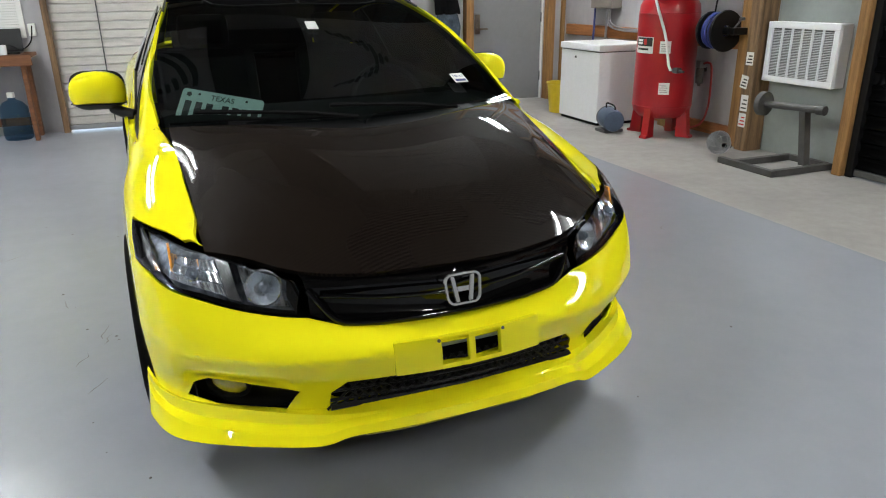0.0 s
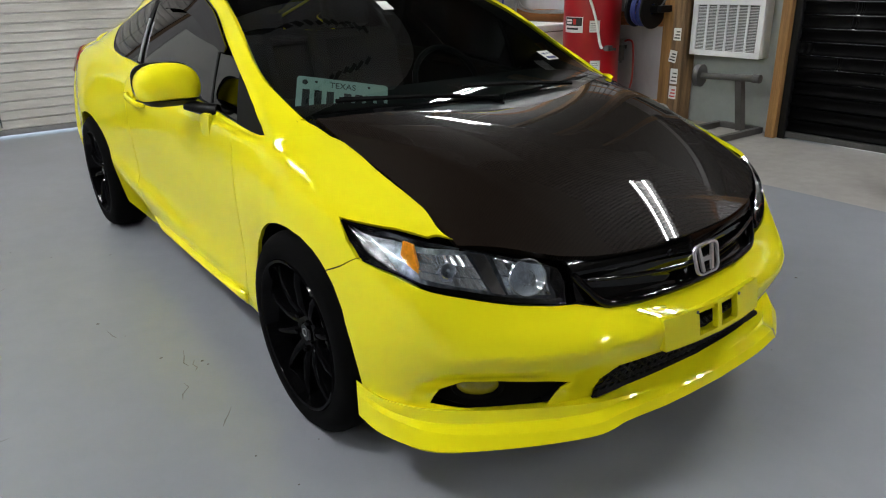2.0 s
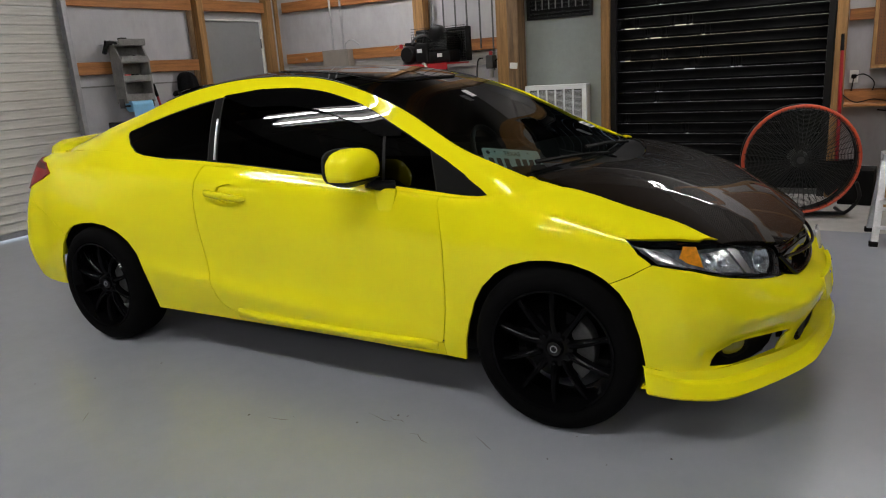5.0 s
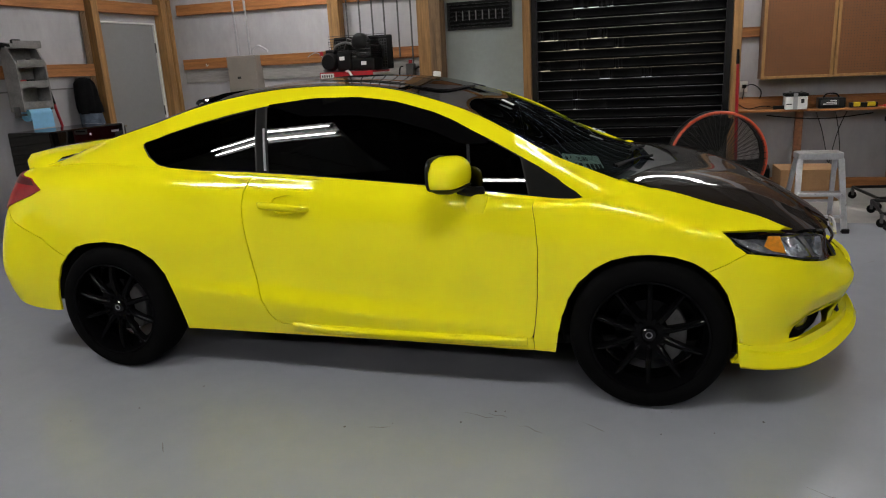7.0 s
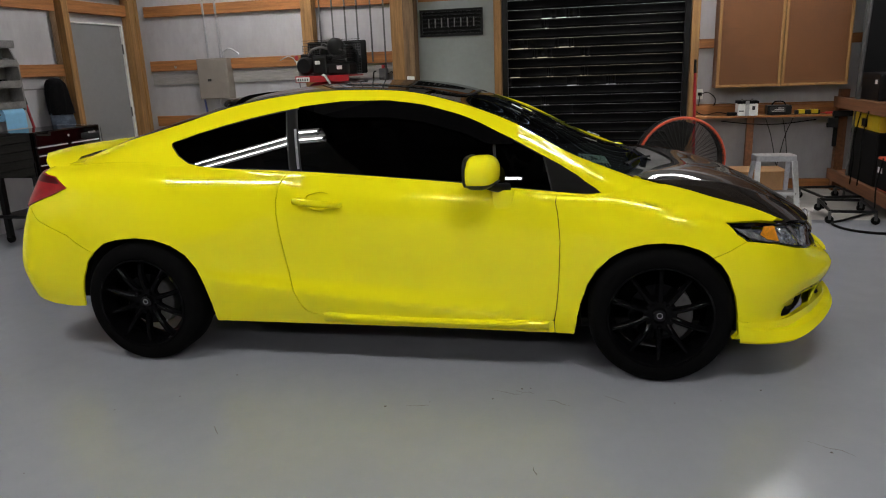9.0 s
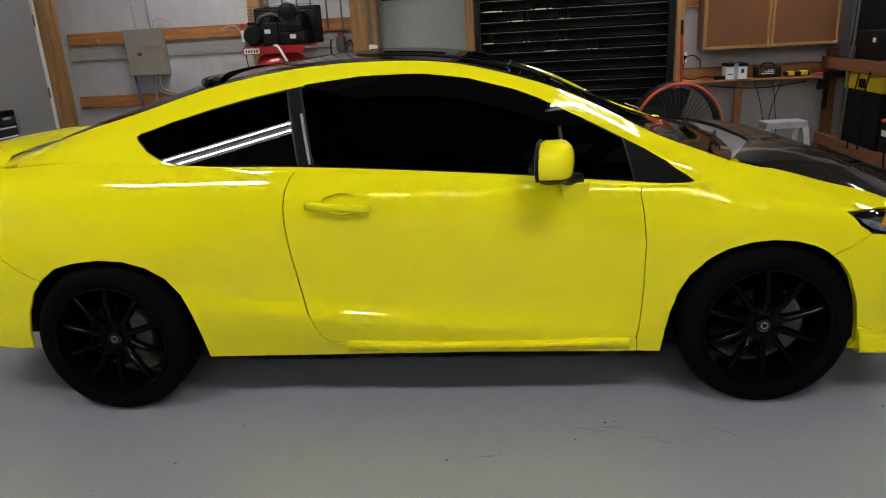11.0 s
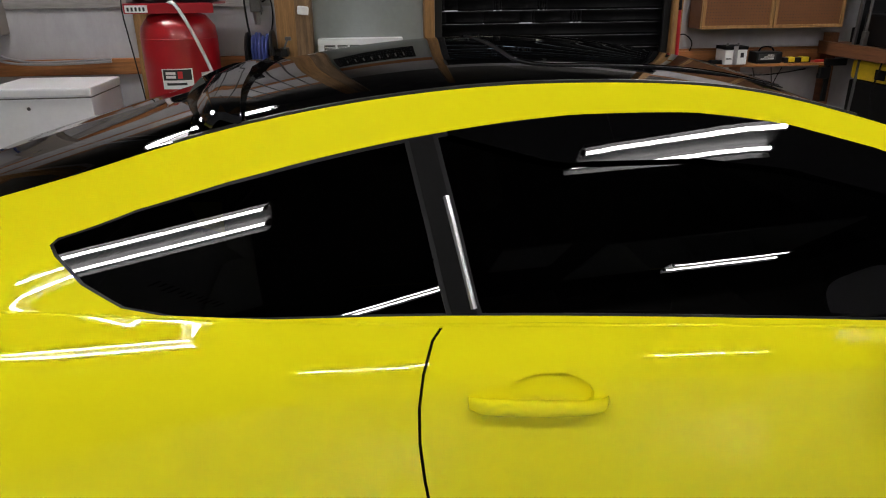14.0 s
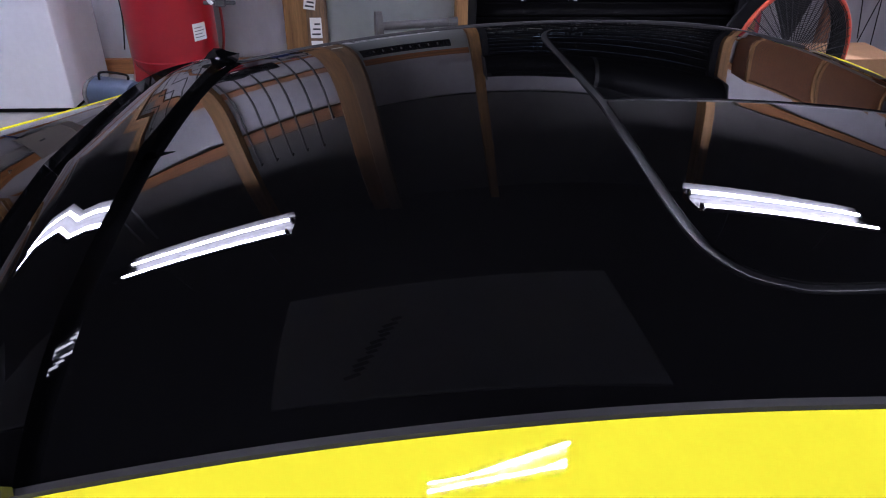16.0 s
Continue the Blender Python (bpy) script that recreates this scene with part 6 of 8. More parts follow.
    part("motor_feet", box(B(), (-0.14, 0.12, 1.417), (0.04, 0.32, 1.450), 0.006), "dark_steel", t)
    part("start_box", box(B(), (-0.13, 0.16, 1.610), (0.02, 0.28, 1.660), 0.01), "satin_black", t)
    part("red_cap", lathe(B(), [(0.0, 0.0), (0.022, 0.0), (0.022, 0.04), (0.0, 0.05)], 14, Matrix.Translation((-0.13, 0.33, 1.602))), "red_paint", t)
    g = part("belt_guard", box(B(), (0.135, -0.36, 1.425), (0.14, 0.36, 1.442)), "mesh_black", t, "black wire belt guard")
    b = B()
    for k in range(25):
        rod(b, (0.14, -0.36 + 0.03 * k, 1.425), (0.14, -0.36 + 0.03 * k, 1.761), 0.003, 5, caps=False)
    for k in range(14):
        rod(b, (0.14, -0.36, 1.425 + 0.03 * k), (0.14, 0.36, 1.425 + 0.03 * k), 0.003, 5, caps=False)
    tagged(part("guard_wire", b, "mesh_black", g), kind="stuff")
    part("guard_back", box(B(), (0.15, -0.42, 1.425), (0.175, 0.30, 1.80), 0.02), "matt_black", g, "dark sheet back of the belt guard")
    part("flywheel", lathe(B(), [(0.0, 0.0), (0.05, 0.0), (0.055, 0.02), (0.13, 0.02), (0.135, 0.0), (0.15, 0.0), (0.15, 0.035), (0.0, 0.035)], 32, pose(0.10, -0.18, 1.60, 0, 90, 0)), "satin_black", t, "black belt pulley", 40)
    for y, z in ((-0.20, 1.50), (0.06, 1.56)):
        part("pump_label", box(B(), (-0.178, y - 0.03, z - 0.02), (-0.1715, y + 0.03, z + 0.02)), "label_white", pump, "small white pump label")
    # brand label as plain shapes
    m = pose(0, 0, 0.0, 0, 0, 0)

    def curved(name, a0, a1, z0, z1, r, material, parent, label=""):
        b = B()
        n = 8
        lo = [b.verts.new((r * math.cos(radians(a)), r * math.sin(radians(a)), z0)) for a in np.linspace(a0, a1, n)]
        hi = [b.verts.new((r * math.cos(radians(a)), r * math.sin(radians(a)), z1)) for a in np.linspace(a0, a1, n)]
        for i in range(n - 1):
            b.faces.new((lo[i], lo[i + 1], hi[i + 1], hi[i]))
        return part(name, b, material, parent, label, 60)
    lb = curved("tank_label", 160, 206, 0.80, 0.95, 0.2865, "label_white", t, "white and black maker's label with a red mark")
    curved("label_band", 162, 204, 0.865, 0.943, 0.2872, "ink", lb)
    curved("label_mark", 184, 191, 0.878, 0.930, 0.2880, "red_print", lb)
    curved("label_text", 166, 181, 0.907, 0.927, 0.2880, "label_white", lb)
    curved("label_text", 166, 181, 0.880, 0.900, 0.2880, "label_white", lb)
    curved("label_text", 166, 196, 0.828, 0.846, 0.2872, "ink", lb)
    for a, z in ((228, 0.86), (232, 0.48)):
        w = curved("data_label", a - 9, a + 11, z - 0.055, z + 0.055, 0.2868, "label_white", t, "small white data label")
        for k in range(4):
            curved("label_line", a - 7, a + 8 - 3 * (k % 2), z - 0.035 + 0.02 * k, z - 0.03 + 0.02 * k, 0.2875, "lead", w)
    part("air_line", pipe(B(), [(-0.20, 0.02, 1.40), (-0.27, -0.06, 1.41), (-0.27, -0.16, 1.22), (-0.22, -0.25, 0.95), (-0.21, -0.31, 0.72), (-0.20, -0.34, 0.66)], 0.013, 8, 8), "white_trim", t, "white air line over the tank")
    part("outlet_valve", box(rod(B(), (-0.17, -0.28, 0.66), (-0.17, -0.48, 0.66), 0.012), (-0.20, -0.42, 0.64), (-0.14, -0.36, 0.69), 0.008), "dark_steel", t)
    return t


air_compressor()

# air filter with red line on the wall
t = thing("air_filter", at(5.16, 3.30, 0.62), "grey wall air filter with a red rubber line to the floor", "air filter")
part("filter_bowl", lathe(B(), [(0.0, -0.16), (0.014, -0.16), (0.016, -0.14), (0.036, -0.13), (0.038, 0.0), (0.03, 0.02), (0.0, 0.03)], 20), "lead", t, smooth=40)
part("filter_head", box(B(), (-0.045, -0.045, 0.02), (0.045, 0.045, 0.09), 0.01), "steel", t)
part("red_line", pipe(B(), [(0.0, -0.04, 0.06), (0.0, -0.10, 0.075), (0.0, -0.15, 0.04), (0.0, -0.17, -0.15), (0.0, -0.16, -0.36), (-0.02, -0.10, -0.52), (-0.10, 0.05, -0.58), (-0.15, 0.28, -0.60)], 0.010, 8, 8), "copper_red", t, "red rubber air line")
part("back_plate", box(B(), (0.045, -0.02, -0.02), (0.065, 0.02, 0.08), 0.003), "dark_steel", t)
# pressure regulator higher on the wall
t = thing("pressure_regulator", at(5.17, 2.83, 1.42), "small dark regulator with red knob on the white wall", "regulator")
part("body", box(B(), (-0.05, -0.045, -0.10), (0.062, 0.045, 0.05), 0.012), "dark_steel", t)
part("bowl", lathe(B(), [(0.0, -0.20), (0.025, -0.20), (0.032, -0.10), (0.0, -0.09)], 16), "steel", t, smooth=40)
part("knob", lathe(B(), [(0.0, 0.05), (0.022, 0.05), (0.022, 0.09), (0.0, 0.095)], 12), "red_paint", t)
part("tail", pipe(B(), [(0, -0.05, -0.02), (-0.02, -0.12, 0.0), (-0.02, -0.13, -0.15), (0.0, -0.08, -0.35)], 0.007, 6, 6), "matt_black", t)
# hanging steel rods in the compressor bay
for k, y in enumerate((3.60, 3.44, 3.28, 3.13, 2.96, 2.80)):
    one("hanging_rod", rod(rod(B(), (0, 0, 0), (0, 0.0, 1.7), 0.010, 8), (0, 0, 1.70), (0.06, 0, 1.70), 0.010, 8), "dark_steel", "thin dark steel rod hanging against the white wall", "rod", at(5.19, y, 1.55 if k < 5 else 1.30), "rods on the wall")

# chest freezer
t = thing("chest_freezer", at(4.44, 3.99, 0), "white chest freezer with a small lock, lid closed", "freezer")
part("body", box(B(), (0, 0, 0.03), (0.66, 0.77, 0.76), 0.012), "white_paint", t)
part("lid", box(B(), (-0.012, -0.006, 0.768), (0.665, 0.776, 0.838), 0.014), "white_paint", t)
part("lid_seal", box(B(), (0.006, 0.006, 0.755), (0.65, 0.764, 0.772)), "lead", t)
part("lock", lathe(B(), [(0.0, 0.0), (0.014, 0.0), (0.012, 0.008), (0.0, 0.009)], 16, pose(0.0, 0.46, 0.69, 0, -90, 0)), "dark_steel", t, "dark round lock")
part("base", box(B(), (0.02, 0.02, 0.0), (0.64, 0.75, 0.03)), "matt_black", t)
# small blue-grey motor on the floor
t = thing("electric_motor", at(4.40, 3.70, 0), "old slate blue electric motor lying on the floor", "motor")
part("housing", lathe(B(), [(0.0, -0.17), (0.06, -0.17), (0.105, -0.14), (0.11, -0.10), (0.11, 0.12), (0.10, 0.15), (0.0, 0.16)], 28, pose(0.02, 0, 0.125, 90, 0, -20)), "blue_grey", t, smooth=40)
part("end_bell", lathe(B(), [(0.0, -0.19), (0.09, -0.185), (0.113, -0.15), (0.113, -0.135), (0.0, -0.13)], 28, pose(0.02, 0, 0.125, 90, 0, -20)), "lead", t, smooth=40)
part("feet", box(B(), (-0.10, -0.09, 0.0), (0.12, 0.09, 0.03), 0.006), "dark_steel", t)
part("data_plate", box(B(), (-0.05, -0.02, 0.0), (0.05, 0.02, 0.003), 0, pose(-0.085, -0.02, 0.14, 90, 0, -110)), "label_white", t)
part("carry_handle", pipe(B(), [(0.0, -0.10, 0.22), (-0.01, -0.10, 0.27), (0.01, 0.06, 0.28), (0.02, 0.08, 0.22)], 0.008, 6, 6), "matt_black", t)
# yellow bucket behind the freezer
t = thing("bucket", at(4.62, 5.02, 0), "yellow plastic mop bucket on the floor", "bucket")
part("shell", lathe(B(), [(0.0, 0.012), (0.13, 0.012), (0.135, 0.0), (0.14, 0.012), (0.172, 0.33), (0.185, 0.335), (0.185, 0.35), (0.165, 0.345), (0.135, 0.03), (0.0, 0.03)], 28), "yellow_plastic", t, smooth=35)
part("bail", pipe(B(), [(0, -0.18, 0.32), (-0.10, -0.10, 0.26), (-0.15, 0.0, 0.24), (-0.10, 0.10, 0.26), (0, 0.18, 0.32)], 0.004, 6, 6), "steel", t)
# blue broom handle
one("broom_handle", rod(B(), (5.0, 5.02, 0.0), (5.17, 5.24, 1.20), 0.012, 10), "blue_hose", "blue metal broom handle leaning on the wall", "broom")

# electric box with conduits
t = thing("electrical_box", at(5.235, 5.06, 1.42), "taupe metal electrical box on the white wall", "electrical box")
part("case", box(B(), (-0.11, -0.21, -0.25), (0.04, 0.21, 0.25), 0.008), "grey_box", t)
part("box_door", box(B(), (-0.118, -0.195, -0.235), (-0.111, 0.195, 0.235), 0.003), "grey_box", t)
part("latch", box(B(), (-0.126, 0.02, -0.03), (-0.118, 0.07, 0.0), 0.002), "ink", t)
for y in (0.08, -0.09):
    part("conduit", rod(B(), (-0.03, y, 0.25), (-0.03, y + 0.02, 2.4), 0.014, 10), "conduit", t)
part("conduit", pipe(B(), [(-0.03, -0.12, 0.25), (-0.03, -0.13, 0.32), (-0.02, -0.22, 0.36), (-0.02, -0.34, 0.29)], 0.010, 8, 6), "conduit", t)
for k, y in enumerate((-0.06, -0.10)):
    part("conduit", pipe(B(), [(-0.04, y, -0.25), (-0.04, y, -0.38), (-0.04, y - 0.08 - 0.02 * k, -0.46 + 0.02 * k), (-0.04, -0.45, -0.49 + 0.02 * k), (-0.035, -1.0, -0.475 + 0.02 * k)], 0.010, 8, 7), "conduit", t)
part("drop_conduit", rod(B(), (-0.03, -0.02, -0.25), (-0.03, -0.02, -1.35), 0.015, 10), "conduit", t)
t = thing("outlet_box", at(5.07, 3.85, 1.53), "white outlet box with a black cord on the pine post", "outlet")
part("cover", box(B(), (-0.03, -0.035, -0.06), (0.02, 0.035, 0.06), 0.006), "white_trim", t)
part("cord", pipe(B(), [(-0.02, 0.0, -0.05), (-0.03, 0.01, -0.2), (-0.02, -0.03, -0.6), (0.0, -0.06, -1.0), (0.01, -0.02, -1.3)], 0.005, 6, 8), "matt_black", t)
part("grey_cord", pipe(B(), [(-0.02, 0.03, 0.02), (-0.01, 0.07, 0.09), (0.02, 0.16, 0.12), (0.10, 0.30, 0.08)], 0.006, 6, 6), "conduit", t)

# hose reel on the post
t = thing("hose_reel", at(4.97, 2.74, 1.02), "black hose reel wound with blue air hose on the post", "hose reel")
b = B()
lathe(b, [(0.16, -0.012), (0.165, 0.0), (0.16, 0.012), (0.05, 0.012), (0.05, -0.012)], 36, pose(-0.12, 0.13, 0, 90, 0, 0), closed=True)
part("side_disc", b, "satin_black", t, smooth=40)
b = B()
lathe(b, [(0.175, -0.012), (0.18, 0.0), (0.175, 0.012), (0.05, 0.012), (0.05, -0.012)], 36, pose(-0.12, -0.06, 0, 90, 0, 0), closed=True)
part("side_disc", b, "satin_black", t, smooth=40)
b = B()
coil = [(-0.12 + (0.125 + 0.012 * math.sin(0.7 * q) + 0.018 * (q > 31)) * math.cos(q), -0.035 + 0.0225 * (q if q < 31.4 else 62.8 - q) / 6.283 * 1.15, (0.125 + 0.012 * math.sin(0.7 * q) + 0.018 * (q > 31)) * math.sin(q)) for q in np.arange(0, 58, 0.35)]
pipe(b, coil, 0.012, 6, 1)
part("blue_hose", b, "blue_hose", t, "coiled blue rubber air hose", 60)
part("axle", box(rod(B(), (-0.12, -0.12, 0), (-0.12, 0.16, 0), 0.035), (-0.13, -0.17, -0.03), (0.03, -0.10, 0.03), 0.006), "satin_black", t)
part("crank", box(rod(B(), (-0.12, -0.13, 0), (-0.06, -0.17, 0.10), 0.008), (-0.075, -0.20, 0.09), (-0.045, -0.15, 0.12), 0.01), "dark_steel", t)
part("feed_line", pipe(B(), [(-0.12, 0.1, 0.05), (-0.08, 0.13, 0.25), (0.0, 0.15, 0.40), (0.12, 0.16, 0.42)], 0.008, 6, 6), "matt_black", t)

# labels on the dark post
for z, h, mt, tx in ((0.80, 0.055, "label_white", "pale"), (0.60, 0.055, "label_white", "pale"), (0.42, 0.07, "label_white", "white"), (0.27, 0.06, "red_print", "red and white")):
    w = one("shipping_label", box(B(), (-0.003, -0.04, -h), (0.0, 0.04, h)), "label_white", tx + " paper label stuck on the dark timber post", "label", pose(4.928, 2.435 + (0.03 if z == 0.60 else 0), z, 8 if z == 0.60 else 0, 0, 0))
    for k in range(3):
        part("print_bar", box(B(), (-0.0045, -0.03, -h * 0.7 + k * h * 0.5), (-0.0032, 0.03 - 0.01 * k, -h * 0.7 + k * h * 0.5 + 0.012)), "red_print" if mt == "red_print" else "ink", w)
one("rag", box(B(), (-0.025, -0.045, -0.03), (0.0, 0.045, 0.035), 0.012), "label_white", "crumpled white rag tied to the post", "rag", pose(4.93, 2.43, 1.335, 6, 0, 0))

# room air conditioner in the grey bay
t = thing("air_conditioner", at(4.985, 1.635, 0.625), "white window air conditioner with vertical louvre grille", "air conditioner")
W_, H_ = 0.70, 0.485
part("case", box(B(), (0.02, 0, 0), (0.30, W_, H_), 0.012), "white_paint", t)
b = B()
for lo, hi in (((0, 0.0, 0.0), (0.03, W_, 0.05)), ((0, 0.0, H_ - 0.05), (0.03, W_, H_)), ((0, 0, 0.05), (0.03, 0.05, H_ - 0.05)), ((0, W_ - 0.05, 0.05), (0.03, W_, H_ - 0.05))):
    box(b, lo, hi, 0.006)
part("front_frame", b, "white_paint", t)
part("filter_back", box(B(), (0.016, 0.05, 0.05), (0.019, W_ - 0.05, H_ - 0.05)), "dark_steel", t)
for k in range(1, 6):
    part("mullion", box(B(), (0.002, 0.05 + 0.1 * k - 0.008, 0.05), (0.018, 0.05 + 0.1 * k + 0.008, H_ - 0.05), 0.003), "white_paint", t)
lv = None
for c in range(6):
    for k in range(30):
        bm_l = (0.055 + 0.1 * c + 0.003, 0.057 + 0.0124 * k)
        if lv is None:
            lv = part("louvre", box(B(), (0.004, 0.0, 0.0), (0.016, 0.084, 0.0036), 0.0, pose(0, 0, 0)), "white_paint", t)
            lv.location = (0, bm_l[0], bm_l[1])
        else:
            o = lv.copy()
            scene.collection.objects.link(o)
            o.location = (0, bm_l[0], bm_l[1])
# vent high in the bay
t = thing("wall_vent", at(5.12, 1.60, 1.80), "black slotted vent set high in the grey board", "vent")
part("vent_frame", box(box(box(box(B(), (-0.02, 0, 0), (0.0, 0.74, 0.03), 0.003), (-0.02, 0, 0.27), (0.0, 0.74, 0.30), 0.003), (-0.02, 0, 0.03), (0.0, 0.03, 0.27), 0.003), (-0.02, 0.71, 0.03), (0.0, 0.74, 0.27), 0.003), "satin_black", t)
part("vent_back", box(B(), (-0.006, 0.03, 0.03), (-0.001, 0.71, 0.27)), "matt_black", t)
for k in range(5):
    part("vent_slat", box(B(), (-0.016, 0.03, 0.055 + 0.045 * k), (-0.007, 0.71, 0.068 + 0.045 * k), 0.002), "satin_black", t)
for k in range(8):
    part("vent_stay", box(B(), (-0.019, 0.10 + 0.075 * k, 0.10), (-0.0165, 0.112 + 0.075 * k, 0.20)), "lead", t)

# steel stand on the floor under the air conditioner
t = thing("engine_stand", at(4.42, 1.55, 0), "grey steel engine stand with a round head plate", "engine stand")
part("base_rail", box(B(), (0.0, 0.0, 0.0), (0.05, 0.58, 0.05), 0.004), "grey_steel", t)
part("base_rail", box(B(), (0.05, 0.0, 0.0), (0.64, 0.05, 0.05), 0.004), "grey_steel", t)
part("base_rail", box(B(), (0.05, 0.40, 0.0), (0.64, 0.45, 0.05), 0.004), "grey_steel", t)
part("base_rail", box(B(), (0.60, 0.05, 0.0), (0.65, 0.40, 0.05), 0.004), "grey_steel", t)
part("upright", box(B(), (-0.03, -0.03, 0.0), (0.03, 0.03, 0.46), 0.004, pose(0.40, 0.07, 0.05, -4, -6, 0)), "grey_steel", t)
part("arm", rod(B(), (0.34, -0.03, 0.50), (0.28, 0.42, 0.49), 0.028, 14), "grey_steel", t)
part("arm_end", rod(B(), (0.345, -0.09, 0.50), (0.34, -0.03, 0.50), 0.036, 14), "dark_steel", t)
part("head_plate", rod(B(), (0.282, 0.42, 0.49), (0.276, 0.465, 0.49), 0.095, 28), "grey_steel", t)
# caged work lamp
t = thing("work_lamp", pose(4.60, 2.30, 0.11, 0, -70, 25), "old steel caged work lamp lying on the floor", "work lamp")
part("reflector_bowl", lathe(B(), [(0.03, -0.08), (0.05, -0.06), (0.085, 0.0), (0.10, 0.06), (0.097, 0.062), (0.08, 0.0), (0.03, -0.06)], 28, closed=True), "steel", t, smooth=40)
b = B()
for k in range(8):
    a = 2 * math.pi * k / 8
    pipe(b, [(0.10 * math.cos(a), 0.10 * math.sin(a), 0.06), (0.08 * math.cos(a), 0.08 * math.sin(a), 0.12), (0.0, 0.0, 0.15)], 0.003, 5, 5)
for r, z in ((0.10, 0.065), (0.088, 0.105), (0.05, 0.14)):
    lathe(b, [(r + 0.003 * math.cos(q), z + 0.003 * math.sin(q)) for q in np.linspace(0, 2 * math.pi, 5, endpoint=False)], 24, closed=True)
part("cage", b, "steel", t)
part("lamp_handle", rod(B(), (0, 0, -0.06), (0.02, 0, -0.20), 0.018, 12), "matt_black", t)

# drum fan
t = thing("drum_fan", pose(4.0, -0.50, 0.0, 0, 0, 14), "large black drum fan with an orange red rim", "fan")
FR = 0.425
fm = pose(0, 0, 0.475, 0, -90, 0)
part("drum", lathe(B(), [(FR, 0.0), (FR + 0.004, -0.06), (FR, -0.13), (FR - 0.006, -0.13), (FR - 0.002, -0.06), (FR - 0.006, 0.0)], 56, fm, closed=True), "satin_black", t, smooth=40)
part("front_rim", lathe(B(), [(FR + 0.016 * math.cos(q), 0.012 * math.sin(q)) for q in np.linspace(0, 2 * math.pi, 10, endpoint=False)], 56, fm, closed=True), "orange_paint", t, "orange red front rim", 60)
part("rear_rim", lathe(B(), [(FR + 0.014 * math.cos(q), -0.13 + 0.012 * math.sin(q)) for q in np.linspace(0, 2 * math.pi, 8, endpoint=False)], 56, fm, closed=True), "satin_black", t, "black rear rim", 60)
b = B()
for k in range(38):
    r = 0.04 + 0.0101 * k
    lathe(b, [(r + 0.0021 * math.cos(q), 0.012 + 0.0021 * math.sin(q)) for q in np.linspace(0, 2 * math.pi, 4, endpoint=False)], 40, fm, closed=True)
for k in range(48):
    a = 2 * math.pi * k / 48
    rod(b, fm @ Vector((0.03 * math.cos(a), 0.03 * math.sin(a), 0.016)), fm @ Vector((FR * math.cos(a), FR * math.sin(a), 0.010)), 0.003, 5, caps=False)
part("front_grille", b, "mesh_black", t, "black wire grille")
part("hub", lathe(B(), [(0.0, -0.03), (0.06, -0.025), (0.07, -0.08), (0.0, -0.085)], 20, fm), "dark_steel", t, smooth=40)
for k in range(3):
    b = B()
    a0 = 2 * math.pi * k / 3
    rows = [[b.verts.new(fm @ Vector((r * math.cos(a0 + w + 0.25 * r), r * math.sin(a0 + w + 0.25 * r), -0.06 + 0.05 * w + dz))) for w in (-0.5, -0.2, 0.1, 0.4) for dz in (0.0,)] for r in (0.06, 0.18, 0.30, 0.39)]
    for u, v in zip(rows, rows[1:]):
        for i in range(3):
            b.faces.new((u[i], u[i + 1], v[i + 1], v[i]))
    bmesh.ops.solidify(b, geom=b.faces[:], thickness=0.004)
    part("blade", b, "satin_black", t, smooth=40)
for s in (-1, 1):
    part("stand_leg", pipe(B(), [(-0.06, s * 0.40, 0.30), (0.0, s * 0.44, 0.16), (0.05, s * 0.36, 0.035), (0.30, s * 0.34, 0.02)], 0.014, 8, 6), "satin_black", t)
part("stand_bar", rod(B(), (0.05, -0.36, 0.030), (0.05, 0.36, 0.030), 0.014, 10), "satin_black", t)
part("fan_motor", rod(B(), fm @ Vector((0, 0, -0.085)), fm @ Vector((0, 0, -0.20)), 0.07, 20), "satin_black", t)

# step stool
t = thing("step_stool", pose(3.42, -1.21, 0.0, 0, 0, 4), "paint-spattered aluminium step stool", "step stool")
part("platform", box(B(), (-0.08, -0.165, 0.565), (0.10, 0.165, 0.62), 0.01), "alu", t)
for s in (-1, 1):
    part("front_leg", box(B(), (-0.012, -0.022, 0.0), (0.012, 0.022, 0.585), 0.003, pose(-0.20, s * 0.180, 0.0, s * 3.0, 13, 0)), "alu", t)
    part("rear_leg", box(B(), (-0.012, -0.018, 0.0), (0.012, 0.018, 0.585), 0.003, pose(0.25, s * 0.185, 0.0, s * 4, -17, 0)), "alu", t)
    for x in (-0.20, 0.25):
        part("rubber_foot", box(B(), (x - 0.022, s * 0.185 - 0.028, 0.0), (x + 0.022, s * 0.185 + 0.028, 0.035), 0.006), "matt_black", t)
    part("brace", box(B(), (-0.09, s * 0.165 - 0.004, 0.24), (0.17, s * 0.165 + 0.004, 0.26)), "alu", t)
part("tread", box(B(), (-0.16, -0.165, 0.285), (-0.06, 0.165, 0.315), 0.006), "alu", t)
part("cross_bar", box(B(), (-0.185, -0.175, 0.115), (-0.165, 0.175, 0.14), 0.004), "alu", t)
part("rear_cross_bar", box(B(), (0.19, -0.17, 0.17), (0.205, 0.17, 0.195), 0.004), "alu", t)

